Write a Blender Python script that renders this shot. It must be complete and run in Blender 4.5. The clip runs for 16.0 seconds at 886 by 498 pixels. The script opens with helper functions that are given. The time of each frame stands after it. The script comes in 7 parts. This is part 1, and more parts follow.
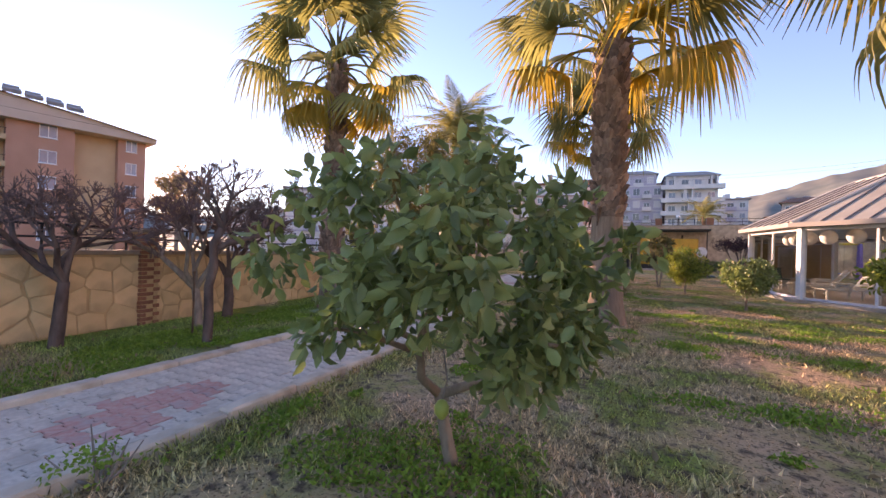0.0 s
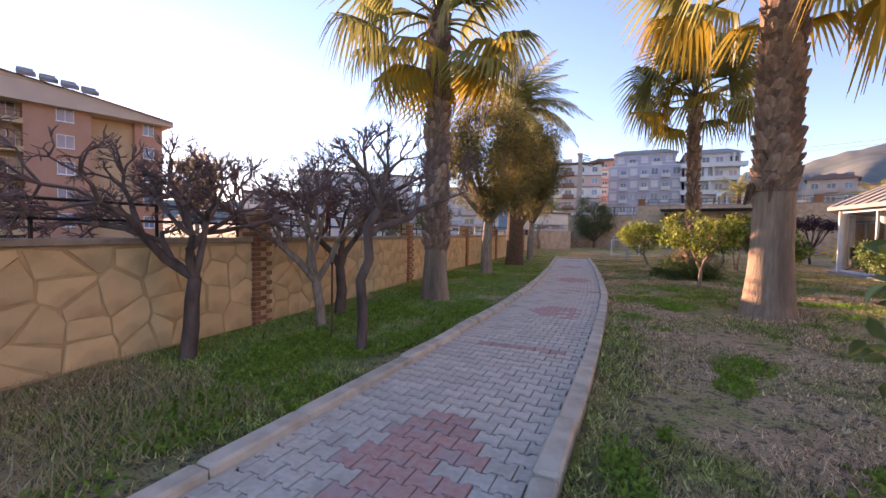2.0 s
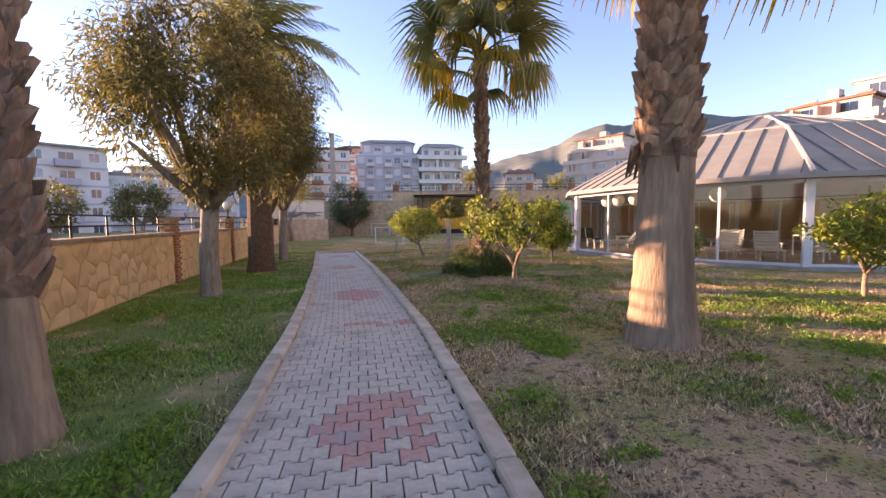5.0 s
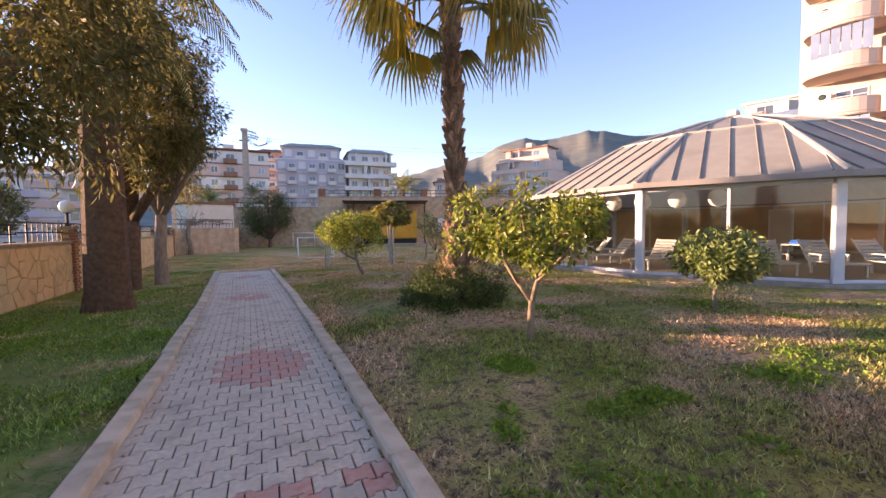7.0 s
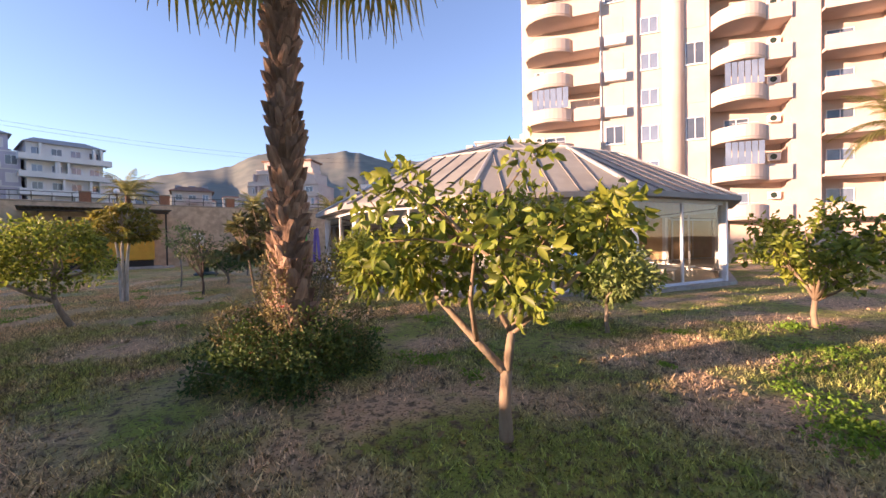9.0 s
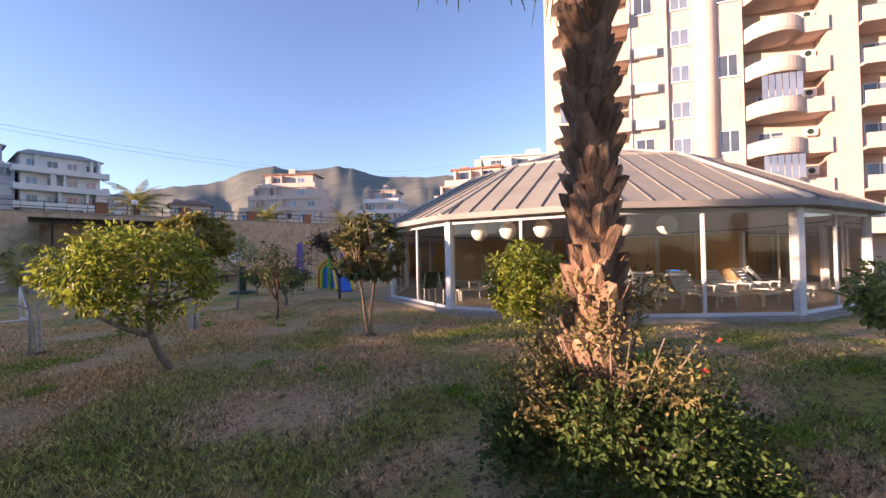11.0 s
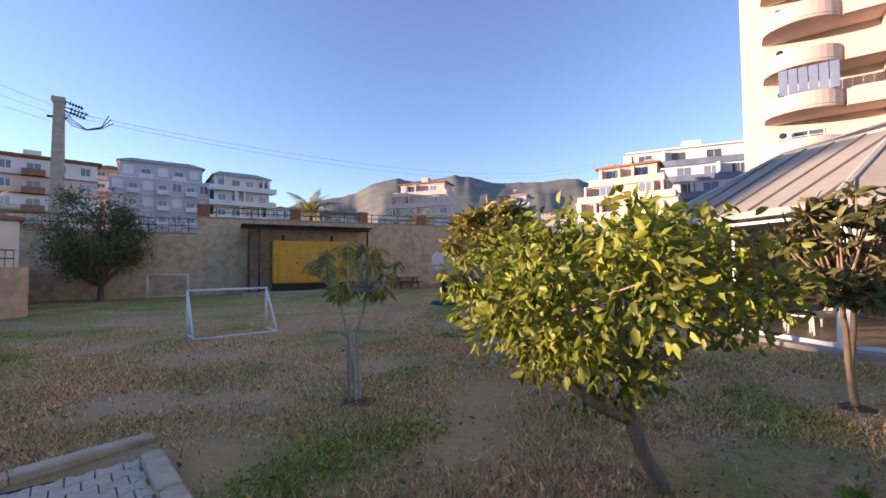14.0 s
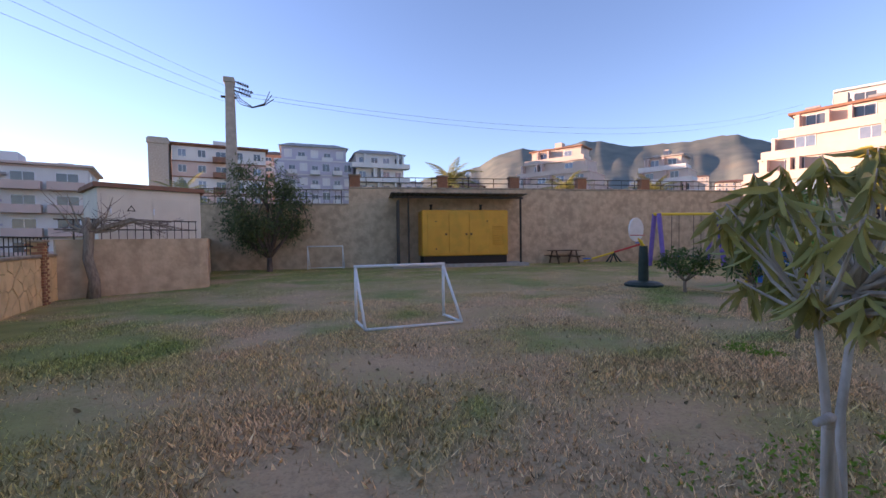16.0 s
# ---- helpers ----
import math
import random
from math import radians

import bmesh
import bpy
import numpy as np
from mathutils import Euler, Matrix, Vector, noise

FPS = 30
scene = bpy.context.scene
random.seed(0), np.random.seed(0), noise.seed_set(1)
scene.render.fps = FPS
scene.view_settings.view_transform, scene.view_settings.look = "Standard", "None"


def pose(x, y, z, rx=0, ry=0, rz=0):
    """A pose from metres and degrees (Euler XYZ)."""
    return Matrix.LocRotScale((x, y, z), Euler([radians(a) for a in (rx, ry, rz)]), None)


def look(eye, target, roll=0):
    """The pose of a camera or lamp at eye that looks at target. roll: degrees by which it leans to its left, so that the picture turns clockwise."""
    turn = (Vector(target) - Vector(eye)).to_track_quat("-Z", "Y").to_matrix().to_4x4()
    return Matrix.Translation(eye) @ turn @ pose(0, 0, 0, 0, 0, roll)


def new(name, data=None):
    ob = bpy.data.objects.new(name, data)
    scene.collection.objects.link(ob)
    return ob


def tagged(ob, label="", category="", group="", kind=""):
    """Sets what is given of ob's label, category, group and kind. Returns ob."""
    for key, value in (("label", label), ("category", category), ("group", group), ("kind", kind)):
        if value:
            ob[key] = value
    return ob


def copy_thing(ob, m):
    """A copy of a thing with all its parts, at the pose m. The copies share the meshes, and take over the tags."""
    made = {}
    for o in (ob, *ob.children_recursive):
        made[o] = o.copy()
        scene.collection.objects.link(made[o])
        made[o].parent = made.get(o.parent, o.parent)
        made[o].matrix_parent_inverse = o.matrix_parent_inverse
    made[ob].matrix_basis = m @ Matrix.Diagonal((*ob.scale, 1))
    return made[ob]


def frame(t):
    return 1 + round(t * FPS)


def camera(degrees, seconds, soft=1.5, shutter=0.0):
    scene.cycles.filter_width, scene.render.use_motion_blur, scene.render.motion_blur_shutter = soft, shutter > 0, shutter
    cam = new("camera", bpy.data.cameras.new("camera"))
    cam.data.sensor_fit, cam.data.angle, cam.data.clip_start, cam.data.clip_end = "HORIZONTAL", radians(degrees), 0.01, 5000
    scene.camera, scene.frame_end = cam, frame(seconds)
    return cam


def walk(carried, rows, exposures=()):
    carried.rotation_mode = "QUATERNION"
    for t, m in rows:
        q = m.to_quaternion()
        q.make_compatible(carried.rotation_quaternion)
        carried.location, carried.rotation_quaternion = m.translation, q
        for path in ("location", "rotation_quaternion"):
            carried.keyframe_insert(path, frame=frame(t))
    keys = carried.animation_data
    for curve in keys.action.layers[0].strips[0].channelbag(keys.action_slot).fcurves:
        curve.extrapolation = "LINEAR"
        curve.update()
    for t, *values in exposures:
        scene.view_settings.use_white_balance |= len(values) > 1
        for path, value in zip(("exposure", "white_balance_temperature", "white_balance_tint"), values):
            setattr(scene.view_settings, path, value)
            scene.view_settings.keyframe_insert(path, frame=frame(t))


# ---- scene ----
cam = camera(94.3, 16.0)
PATH = [
    (0, (3.769, 0.533, 1.403), (2.956, 2.361, 1.406), 1.6),
    (0.5, (2.993, 0.497, 1.345), (2.099, 2.285, 1.302), 1.1),
    (1, (2.313, 0.411, 1.289), (1.374, 2.176, 1.238), 0.7),
    (1.5, (1.791, 0.437, 1.409), (0.817, 2.183, 1.326), 1.4),
    (2, (1.23, 0.626, 1.37), (0.392, 2.44, 1.287), 1.0),
    (2.5, (0.697, 1.076, 1.339), (0.154, 2.998, 1.244), 0.6),
    (3, (0.322, 1.713, 1.439), (0.097, 3.696, 1.316), 0.2),
    (3.5, (0.195, 2.511, 1.463), (0.107, 4.504, 1.327), -0.0),
    (4, (0.06, 3.393, 1.484), (0.099, 5.387, 1.338), -0.1),
    (4.5, (0.081, 4.218, 1.473), (0.277, 6.203, 1.328), -0.4),
    (6.8, (0.074, 8.288, 1.465), (0.663, 10.196, 1.357), -0.7),
    (7, (0.077, 8.624, 1.451), (0.726, 10.512, 1.349), -0.7),
    (7.5, (0.22, 9.433, 1.429), (1.121, 11.216, 1.338), -0.9),
    (8, (0.324, 10.247, 1.418), (1.52, 11.848, 1.334), -1.0),
    (8.2, (0.34, 10.533, 1.41), (1.653, 12.041, 1.333), -1.0),
    (10.3, (0.004, 13.946, 1.509), (1.654, 15.076, 1.517), -1.2),
    (10.5, (-0.062, 14.295, 1.509), (1.592, 15.421, 1.523), -1.1),
    (11, (-0.347, 15.176, 1.515), (1.243, 16.389, 1.55), -1.0),
    (11.5, (-0.489, 15.944, 1.536), (1.066, 17.201, 1.574), -1.0),
    (12, (-0.572, 16.824, 1.503), (0.96, 18.109, 1.563), -1.0),
    (12.5, (-0.619, 17.624, 1.539), (0.902, 18.921, 1.603), -1.1),
    (13, (-0.73, 18.483, 1.564), (0.754, 19.821, 1.639), -1.0),
    (13.5, (-0.876, 19.373, 1.578), (0.491, 20.831, 1.65), -0.9),
    (14, (-1.072, 20.25, 1.592), (0.123, 21.852, 1.666), -0.5),
    (14.5, (-1.139, 21.119, 1.556), (-0.151, 22.856, 1.615), -0.5),
    (15, (-1.187, 21.992, 1.544), (-0.33, 23.799, 1.576), -0.5),
    (15.5, (-1.17, 22.82, 1.519), (-0.443, 24.683, 1.51), -0.6),
    (16, (-1.118, 23.715, 1.54), (-0.45, 25.599, 1.486), -0.7),
]
walk(cam, [(t, look(eye, target, roll)) for t, eye, target, roll in PATH], [(0, 1.7, 8700, 43), (3, 1.62, 8800, 40), (4, 1.82, 8900, 39), (7, 1.74, 8700, 38), (8, 1.6, 8500, 36), (12, 1.31, 7900, 34), (15, 1.23, 7700, 32), (16, 1.32, 7900, 35)])

# ---- sky, sun, exposure ----
SUN_AZ, SUN_EL = -59.5, 6.2          # degrees, azimuth from +y towards +x
world = bpy.data.worlds.new("sky")
scene.world = world
world.use_nodes = True
wn = world.node_tree.nodes
sky = wn.new("ShaderNodeTexSky")
sky.sky_type = "NISHITA"
sky.sun_disc = False
sky.sun_elevation = radians(SUN_EL + 6.5)
sky.sun_rotation = radians(SUN_AZ)
sky.altitude = 20
sky.air_density, sky.dust_density, sky.ozone_density = 1.0, 0.05, 4.5
wn["Background"].inputs["Strength"].default_value = 0.15
world.node_tree.links.new(sky.outputs[0], wn["Background"].inputs["Color"])
sun_data = bpy.data.lights.new("sun", "SUN")
sun_data.energy, sun_data.angle, sun_data.color = 5.0, radians(0.6), (1.0, 0.82, 0.63)
sun_dir = Vector((math.sin(radians(SUN_AZ)) * math.cos(radians(SUN_EL)), math.cos(radians(SUN_AZ)) * math.cos(radians(SUN_EL)), math.sin(radians(SUN_EL))))
sun = new("sun", sun_data)
sun.matrix_world = look(sun_dir * 100, (0, 0, 0))


# ---- materials ----
def material(name, base, second=None, scale=6.0, rough=0.8, metal=0.0, bump=0.0, bump_scale=40.0, contrast=(0.35, 0.65),
             third=None, third_scale=1.0, random_value=0.0, spec=0.3, detail=6.0, stretch=(1, 1, 1), transmit=0.0, island=0.0):
    m = bpy.data.materials.new(name)
    m.use_nodes = True
    nodes, links = m.node_tree.nodes, m.node_tree.links
    b = nodes["Principled BSDF"]
    b.inputs["Roughness"].default_value = rough
    b.inputs["Metallic"].default_value = metal
    b.inputs["Specular IOR Level"].default_value = spec
    co = nodes.new("ShaderNodeTexCoord")
    mp = nodes.new("ShaderNodeMapping")
    mp.inputs["Scale"].default_value = stretch
    links.new(co.outputs["Object"], mp.inputs["Vector"])
    col = None
    if second:
        col = blend(m, noise_mask(m, mp.outputs[0], scale, contrast, detail), base, second)
    if third:
        col = blend(m, noise_mask(m, mp.outputs[0], third_scale, (0.5, 0.72), 4), col or base, third)
    for amount, kind in ((random_value, "ShaderNodeObjectInfo"), (island, "ShaderNodeNewGeometry")):
        if amount:
            info = nodes.new(kind)
            hsv = nodes.new("ShaderNodeHueSaturation")
            mr = nodes.new("ShaderNodeMapRange")
            mr.inputs["To Min"].default_value, mr.inputs["To Max"].default_value = 1 - amount, 1 + amount
            links.new(info.outputs["Random" if kind.endswith("Info") else "Random Per Island"], mr.inputs["Value"])
            links.new(mr.outputs[0], hsv.inputs["Value"])
            if col:
                links.new(col, hsv.inputs["Color"])
            else:
                hsv.inputs["Color"].default_value = (*base, 1)
            col = hsv.outputs[0]
    if col:
        links.new(col, b.inputs["Base Color"])
    else:
        b.inputs["Base Color"].default_value = (*base, 1)
    if bump:
        n = nodes.new("ShaderNodeTexNoise")
        n.inputs["Scale"].default_value, n.inputs["Detail"].default_value = bump_scale, 5
        bp = nodes.new("ShaderNodeBump")
        bp.inputs["Strength"].default_value = bump
        bp.inputs["Distance"].default_value = 0.02
        links.new(mp.outputs[0], n.inputs["Vector"])
        links.new(n.outputs[0], bp.inputs["Height"])
        links.new(bp.outputs[0], b.inputs["Normal"])
    if transmit:
        tr = nodes.new("ShaderNodeBsdfTranslucent")
        mx = nodes.new("ShaderNodeMixShader")
        mx.inputs[0].default_value = transmit
        if col:
            links.new(col, tr.inputs["Color"])
        else:
            tr.inputs["Color"].default_value = (*base, 1)
        links.new(b.outputs[0], mx.inputs[1])
        links.new(tr.outputs[0], mx.inputs[2])
        links.new(mx.outputs[0], nodes["Material Output"].inputs["Surface"])
    return m


def noise_mask(m, vector, scale, contrast, detail):
    nodes, links = m.node_tree.nodes, m.node_tree.links
    n = nodes.new("ShaderNodeTexNoise")
    n.inputs["Scale"].default_value, n.inputs["Detail"].default_value = scale, detail
    r = nodes.new("ShaderNodeMapRange")
    r.inputs["From Min"].default_value, r.inputs["From Max"].default_value = contrast
    links.new(vector, n.inputs["Vector"])
    links.new(n.outputs[0], r.inputs["Value"])
    return r.outputs[0]


def blend(m, mask, a, b):
    nodes, links = m.node_tree.nodes, m.node_tree.links
    x = nodes.new("ShaderNodeMix")
    x.data_type = "RGBA"
    links.new(mask, x.inputs[0])
    for value, socket in ((a, x.inputs[6]), (b, x.inputs[7])):
        if isinstance(value, tuple):
            socket.default_value = (*value, 1)
        else:
            links.new(value, socket)
    return x.outputs[2]


def lawn_material(name, lift, fine, vary=0.0):
    """Patchy winter lawn: green, dry straw and bare soil, the same patches for the soil and for the blades."""
    m = bpy.data.materials.new(name)
    m.use_nodes = True
    nodes, links = m.node_tree.nodes, m.node_tree.links
    b = nodes["Principled BSDF"]
    b.inputs["Roughness"].default_value = 0.9
    b.inputs["Specular IOR Level"].default_value = 0.1
    geo = nodes.new("ShaderNodeNewGeometry")
    p = geo.outputs["Position"]
    green = blend(m, noise_mask(m, p, 2.2, (0.35, 0.65), 5), tuple(lift * v for v in (0.16, 0.195, 0.05)), tuple(lift * v for v in (0.24, 0.265, 0.075)))
    dry = blend(m, noise_mask(m, p, 9.0, (0.35, 0.65), 5), tuple(lift * v for v in (0.40, 0.265, 0.16)), tuple(lift * v for v in (0.53, 0.375, 0.24)))
    patch = noise_mask(m, p, 0.6, (0.44, 0.58), 12)
    c = blend(m, patch, green, dry)
    # the open lawn beside the near path is mostly dry
    place = nodes.new("ShaderNodeSeparateXYZ")
    links.new(p, place.inputs[0])
    worn = []
    for axis_, lo_, hi_ in (("X", 0.9, 1.6), ("Y", 11.0, 7.0)):
        edge = nodes.new("ShaderNodeMapRange")
        edge.inputs["From Min"].default_value, edge.inputs["From Max"].default_value, edge.inputs["To Max"].default_value = lo_, hi_, 0.85
        links.new(place.outputs[axis_], edge.inputs["Value"])
        worn.append(edge.outputs[0])
    both = nodes.new("ShaderNodeMath")
    both.operation = "MULTIPLY"
    links.new(worn[0], both.inputs[0])
    links.new(worn[1], both.inputs[1])
    c = blend(m, both.outputs[0], c, blend(m, noise_mask(m, p, 0.9, (0.52, 0.62), 9), dry, green))
    c = blend(m, noise_mask(m, p, 1.7, (0.56, 0.76), 9), c, tuple(lift * v for v in (0.15, 0.235, 0.04)))
    c = blend(m, noise_mask(m, p, fine, (0.50, 0.66), 5), c, tuple(lift * v for v in (0.12, 0.09, 0.06)))
    c = blend(m, noise_mask(m, p, 40.0, (0.54, 0.68), 3), c, tuple(lift * v for v in (0.07, 0.055, 0.03)))
    far = nodes.new("ShaderNodeSeparateXYZ")
    links.new(p, far.inputs[0])
    fr = nodes.new("ShaderNodeMapRange")
    fr.inputs["From Min"].default_value, fr.inputs["From Max"].default_value, fr.inputs["To Max"].default_value = 17, 24, 0.72
    links.new(far.outputs["Y"], fr.inputs["Value"])
    c = blend(m, fr.outputs[0], c, blend(m, noise_mask(m, p, 0.4, (0.52, 0.66), 11), tuple(lift * v for v in (0.49, 0.32, 0.18)), tuple(lift * v for v in (0.21, 0.235, 0.075))))
    # greener grass towards the back wall and in the far corner
    damp = None
    for axis_, lo_, hi_ in (("Y", 32.0, 41.0), ("X", -2.0, -3.8)):
        edge = nodes.new("ShaderNodeMapRange")
        edge.inputs["From Min"].default_value, edge.inputs["From Max"].default_value, edge.inputs["To Max"].default_value = lo_, hi_, 0.8
        links.new(far.outputs[axis_], edge.inputs["Value"])
        if damp is None:
            damp = edge.outputs[0]
        else:
            join = nodes.new("ShaderNodeMath")
            join.operation = "MAXIMUM"
            links.new(damp, join.inputs[0])
            links.new(edge.outputs[0], join.inputs[1])
            damp = join.outputs[0]
    patchy = nodes.new("ShaderNodeMath")
    patchy.operation = "MULTIPLY"
    links.new(damp, patchy.inputs[0])
    links.new(noise_mask(m, p, 0.5, (0.34, 0.56), 8), patchy.inputs[1])
    c = blend(m, patchy.outputs[0], c, green)
    # the strip under the bare trees by the wall stays green
    sep = nodes.new("ShaderNodeSeparateXYZ")
    links.new(p, sep.inputs[0])
    r = nodes.new("ShaderNodeMapRange")
    r.inputs["From Min"].default_value, r.inputs["From Max"].default_value = -0.9, -1.5
    r.inputs["To Max"].default_value = 0.82
    links.new(sep.outputs["X"], r.inputs["Value"])
    r2 = nodes.new("ShaderNodeMapRange")
    r2.inputs["From Min"].default_value, r2.inputs["From Max"].default_value = 2.6, 3.6
    links.new(sep.outputs["Y"], r2.inputs["Value"])
    r3 = nodes.new("ShaderNodeMapRange")
    r3.inputs["From Min"].default_value, r3.inputs["From Max"].default_value = 26, 16
    links.new(sep.outputs["Y"], r3.inputs["Value"])
    k = nodes.new("ShaderNodeMath")
    k.operation = "MULTIPLY"
    links.new(r.outputs[0], k.inputs[0])
    links.new(r2.outputs[0], k.inputs[1])
    k2 = nodes.new("ShaderNodeMath")
    k2.operation = "MULTIPLY"
    links.new(k.outputs[0], k2.inputs[0])
    links.new(r3.outputs[0], k2.inputs[1])
    c = blend(m, k2.outputs[0], c, blend(m, noise_mask(m, p, 1.1, (0.56, 0.70), 6), blend(m, noise_mask(m, p, 5.0, (0.35, 0.65), 5), tuple(lift * v for v in (0.095, 0.175, 0.04)), tuple(lift * v for v in (0.155, 0.23, 0.055))), dry))
    if vary:
        hsv, mr = nodes.new("ShaderNodeHueSaturation"), nodes.new("ShaderNodeMapRange")
        mr.inputs["To Min"].default_value, mr.inputs["To Max"].default_value = 1 - vary, 1 + vary
        links.new(geo.outputs["Random Per Island"], mr.inputs["Value"])
        links.new(mr.outputs[0], hsv.inputs["Value"])
        links.new(c, hsv.inputs["Color"])
        c = hsv.outputs[0]
    links.new(c, b.inputs["Base Color"])
    n = nodes.new("ShaderNodeTexNoise")
    n.inputs["Scale"].default_value, n.inputs["Detail"].default_value = 30, 6
    links.new(p, n.inputs["Vector"])
    bp = nodes.new("ShaderNodeBump")
    bp.inputs["Strength"].default_value, bp.inputs["Distance"].default_value = 0.9, 0.03
    links.new(n.outputs[0], bp.inputs["Height"])
    links.new(bp.outputs[0], b.inputs["Normal"])
    return m


def glass_material(name, tint, alpha, rough=0.02):
    m = bpy.data.materials.new(name)
    m.use_nodes = True
    nodes, links = m.node_tree.nodes, m.node_tree.links
    nodes.remove(nodes["Principled BSDF"])
    t = nodes.new("ShaderNodeBsdfTransparent")
    t.inputs[0].default_value = (*tint, 1)
    g = nodes.new("ShaderNodeBsdfGlossy")
    g.inputs["Roughness"].default_value = rough
    f = nodes.new("ShaderNodeFresnel")
    f.inputs["IOR"].default_value = alpha
    mx = nodes.new("ShaderNodeMixShader")
    links.new(f.outputs[0], mx.inputs[0])
    links.new(t.outputs[0], mx.inputs[1])
    links.new(g.outputs[0], mx.inputs[2])
    links.new(mx.outputs[0], nodes["Material Output"].inputs["Surface"])
    return m


LAWN = lawn_material("lawn_soil", 1.15, 9.0)
BLADE = lawn_material("lawn_blades", 1.78, 9.0, 0.65)
CLOVER = material("clover", (0.15, 0.29, 0.035), (0.25, 0.39, 0.06), 8, rough=0.7, transmit=0.35, island=0.25)
PAVER = material("paver", (0.60, 0.515, 0.415), (0.72, 0.63, 0.52), 25, rough=0.85, bump=0.35, bump_scale=180, third=(0.48, 0.405, 0.32), third_scale=3, random_value=0.10)
PAVER_RED = material("paver_red", (0.60, 0.275, 0.22), (0.61, 0.37, 0.30), 20, rough=0.85, bump=0.35, bump_scale=180, third=(0.46, 0.38, 0.345), third_scale=4, random_value=0.10)
SAND = material("joint_sand", (0.11, 0.085, 0.06), (0.055, 0.045, 0.033), 12, rough=0.95, bump=0.5)
KERB = material("kerb_concrete", (0.58, 0.475, 0.355), (0.66, 0.555, 0.43), 10, rough=0.9, bump=0.4, bump_scale=90, third=(0.33, 0.25, 0.175), third_scale=2.2, random_value=0.10)
MORTAR = material("wall_mortar", (0.60, 0.40, 0.205), (0.49, 0.32, 0.16), 4, rough=0.95, bump=0.5)
FLAG = material("flagstone", (0.76, 0.53, 0.28), (0.66, 0.45, 0.235), 3.5, rough=0.85, bump=0.5, bump_scale=25, third=(0.52, 0.345, 0.19), third_scale=2.2, random_value=0.10)
COPING = material("wall_coping", (0.42, 0.33, 0.24), (0.30, 0.23, 0.17), 5, rough=0.9, bump=0.4)
BRICK = material("brick", (0.36, 0.16, 0.09), (0.28, 0.115, 0.065), 14, rough=0.9, bump=0.5, bump_scale=60, random_value=0.22)
ROCKWALL = material("rough_stone_render", (0.62, 0.45, 0.30), (0.48, 0.34, 0.225), 3.2, rough=0.95, bump=1.0, bump_scale=9, third=(0.40, 0.285, 0.19), third_scale=1.6)
IRON = material("black_iron", (0.025, 0.022, 0.02), (0.06, 0.04, 0.03), 20, rough=0.6, metal=0.3)
BARK = material("bark", (0.21, 0.16, 0.12), (0.33, 0.26, 0.20), 18, rough=0.95, bump=0.9, bump_scale=45, stretch=(1, 1, 0.3))
BARE_BARK = material("dark_bark", (0.075, 0.05, 0.042), (0.18, 0.125, 0.10), 7, rough=0.95, bump=1.0, bump_scale=28, stretch=(1, 1, 0.35))
TWIG = material("bare_twig", (0.15, 0.095, 0.085), (0.22, 0.15, 0.13), 10, rough=0.9)
PALE_BARK = material("pale_bark", (0.33, 0.24, 0.165), (0.24, 0.165, 0.11), 16, rough=0.9, bump=0.6, stretch=(1, 1, 0.35))
LIME_BARK = material("limewashed_bark", (0.56, 0.54, 0.51), (0.36, 0.33, 0.29), 14, rough=0.9, bump=0.5, stretch=(1, 1, 0.3))
LEAF_LEMON = material("citrus_leaf", (0.15, 0.215, 0.065), (0.27, 0.32, 0.115), 5, rough=0.42, spec=0.4, transmit=0.35, island=0.4)
LEAF_ORANGE = material("citrus_leaf_light", (0.14, 0.20, 0.035), (0.31, 0.33, 0.055), 4, rough=0.45, spec=0.4, transmit=0.42, island=0.5)
LEAF_MANGO = material("mango_leaf", (0.25, 0.27, 0.08), (0.42, 0.37, 0.12), 5, rough=0.45, spec=0.4, transmit=0.3, island=0.35)
LEAF_AVOCADO = material("avocado_leaf", (0.17, 0.19, 0.045), (0.34, 0.27, 0.06), 3, rough=0.45, spec=0.4, transmit=0.35, island=0.4)
LEAF_LOQUAT = material("loquat_leaf", (0.095, 0.11, 0.045), (0.20, 0.18, 0.075), 5, rough=0.55, transmit=0.25, island=0.4)
LEAF_DARK = material("olive_leaf", (0.11, 0.115, 0.045), (0.26, 0.215, 0.075), 2.5, rough=0.6, transmit=0.4, island=0.35)
LEAF_SHRUB = material("shrub_leaf", (0.05, 0.10, 0.025), (0.10, 0.145, 0.038), 3, rough=0.55, transmit=0.25, island=0.35)
LEAF_FLOWER = material("flowering_shrub_leaf", (0.15, 0.15, 0.055), (0.31, 0.235, 0.10), 3, rough=0.6, transmit=0.25, island=0.4)
# light tan carries the low sun behind this crown in its colour
LEAF_FAR = material("sunlit_far_leaf", (0.42, 0.30, 0.16), (0.52, 0.38, 0.20), 2, rough=0.6, transmit=0.6, island=0.3)
LEAF_PEPPER = material("pepper_leaf", (0.06, 0.09, 0.035), (0.14, 0.165, 0.065), 2, rough=0.55, transmit=0.3, island=0.4)
LEAF_PURPLE = material("purple_leaf", (0.055, 0.022, 0.028), (0.085, 0.035, 0.035), 3, rough=0.6, transmit=0.2, island=0.3)
FAN_GREEN = material("palm_green", (0.21, 0.215, 0.07), (0.34, 0.31, 0.11), 2, rough=0.45, spec=0.4, transmit=0.5, random_value=0.3)
# yellow of the low fronds: sun shining through from behind, put into the colour
FAN_BACKLIT = material("palm_backlit_yellow", (0.55, 0.35, 0.045), (0.40, 0.30, 0.06), 2, rough=0.5, transmit=0.45, random_value=0.2)
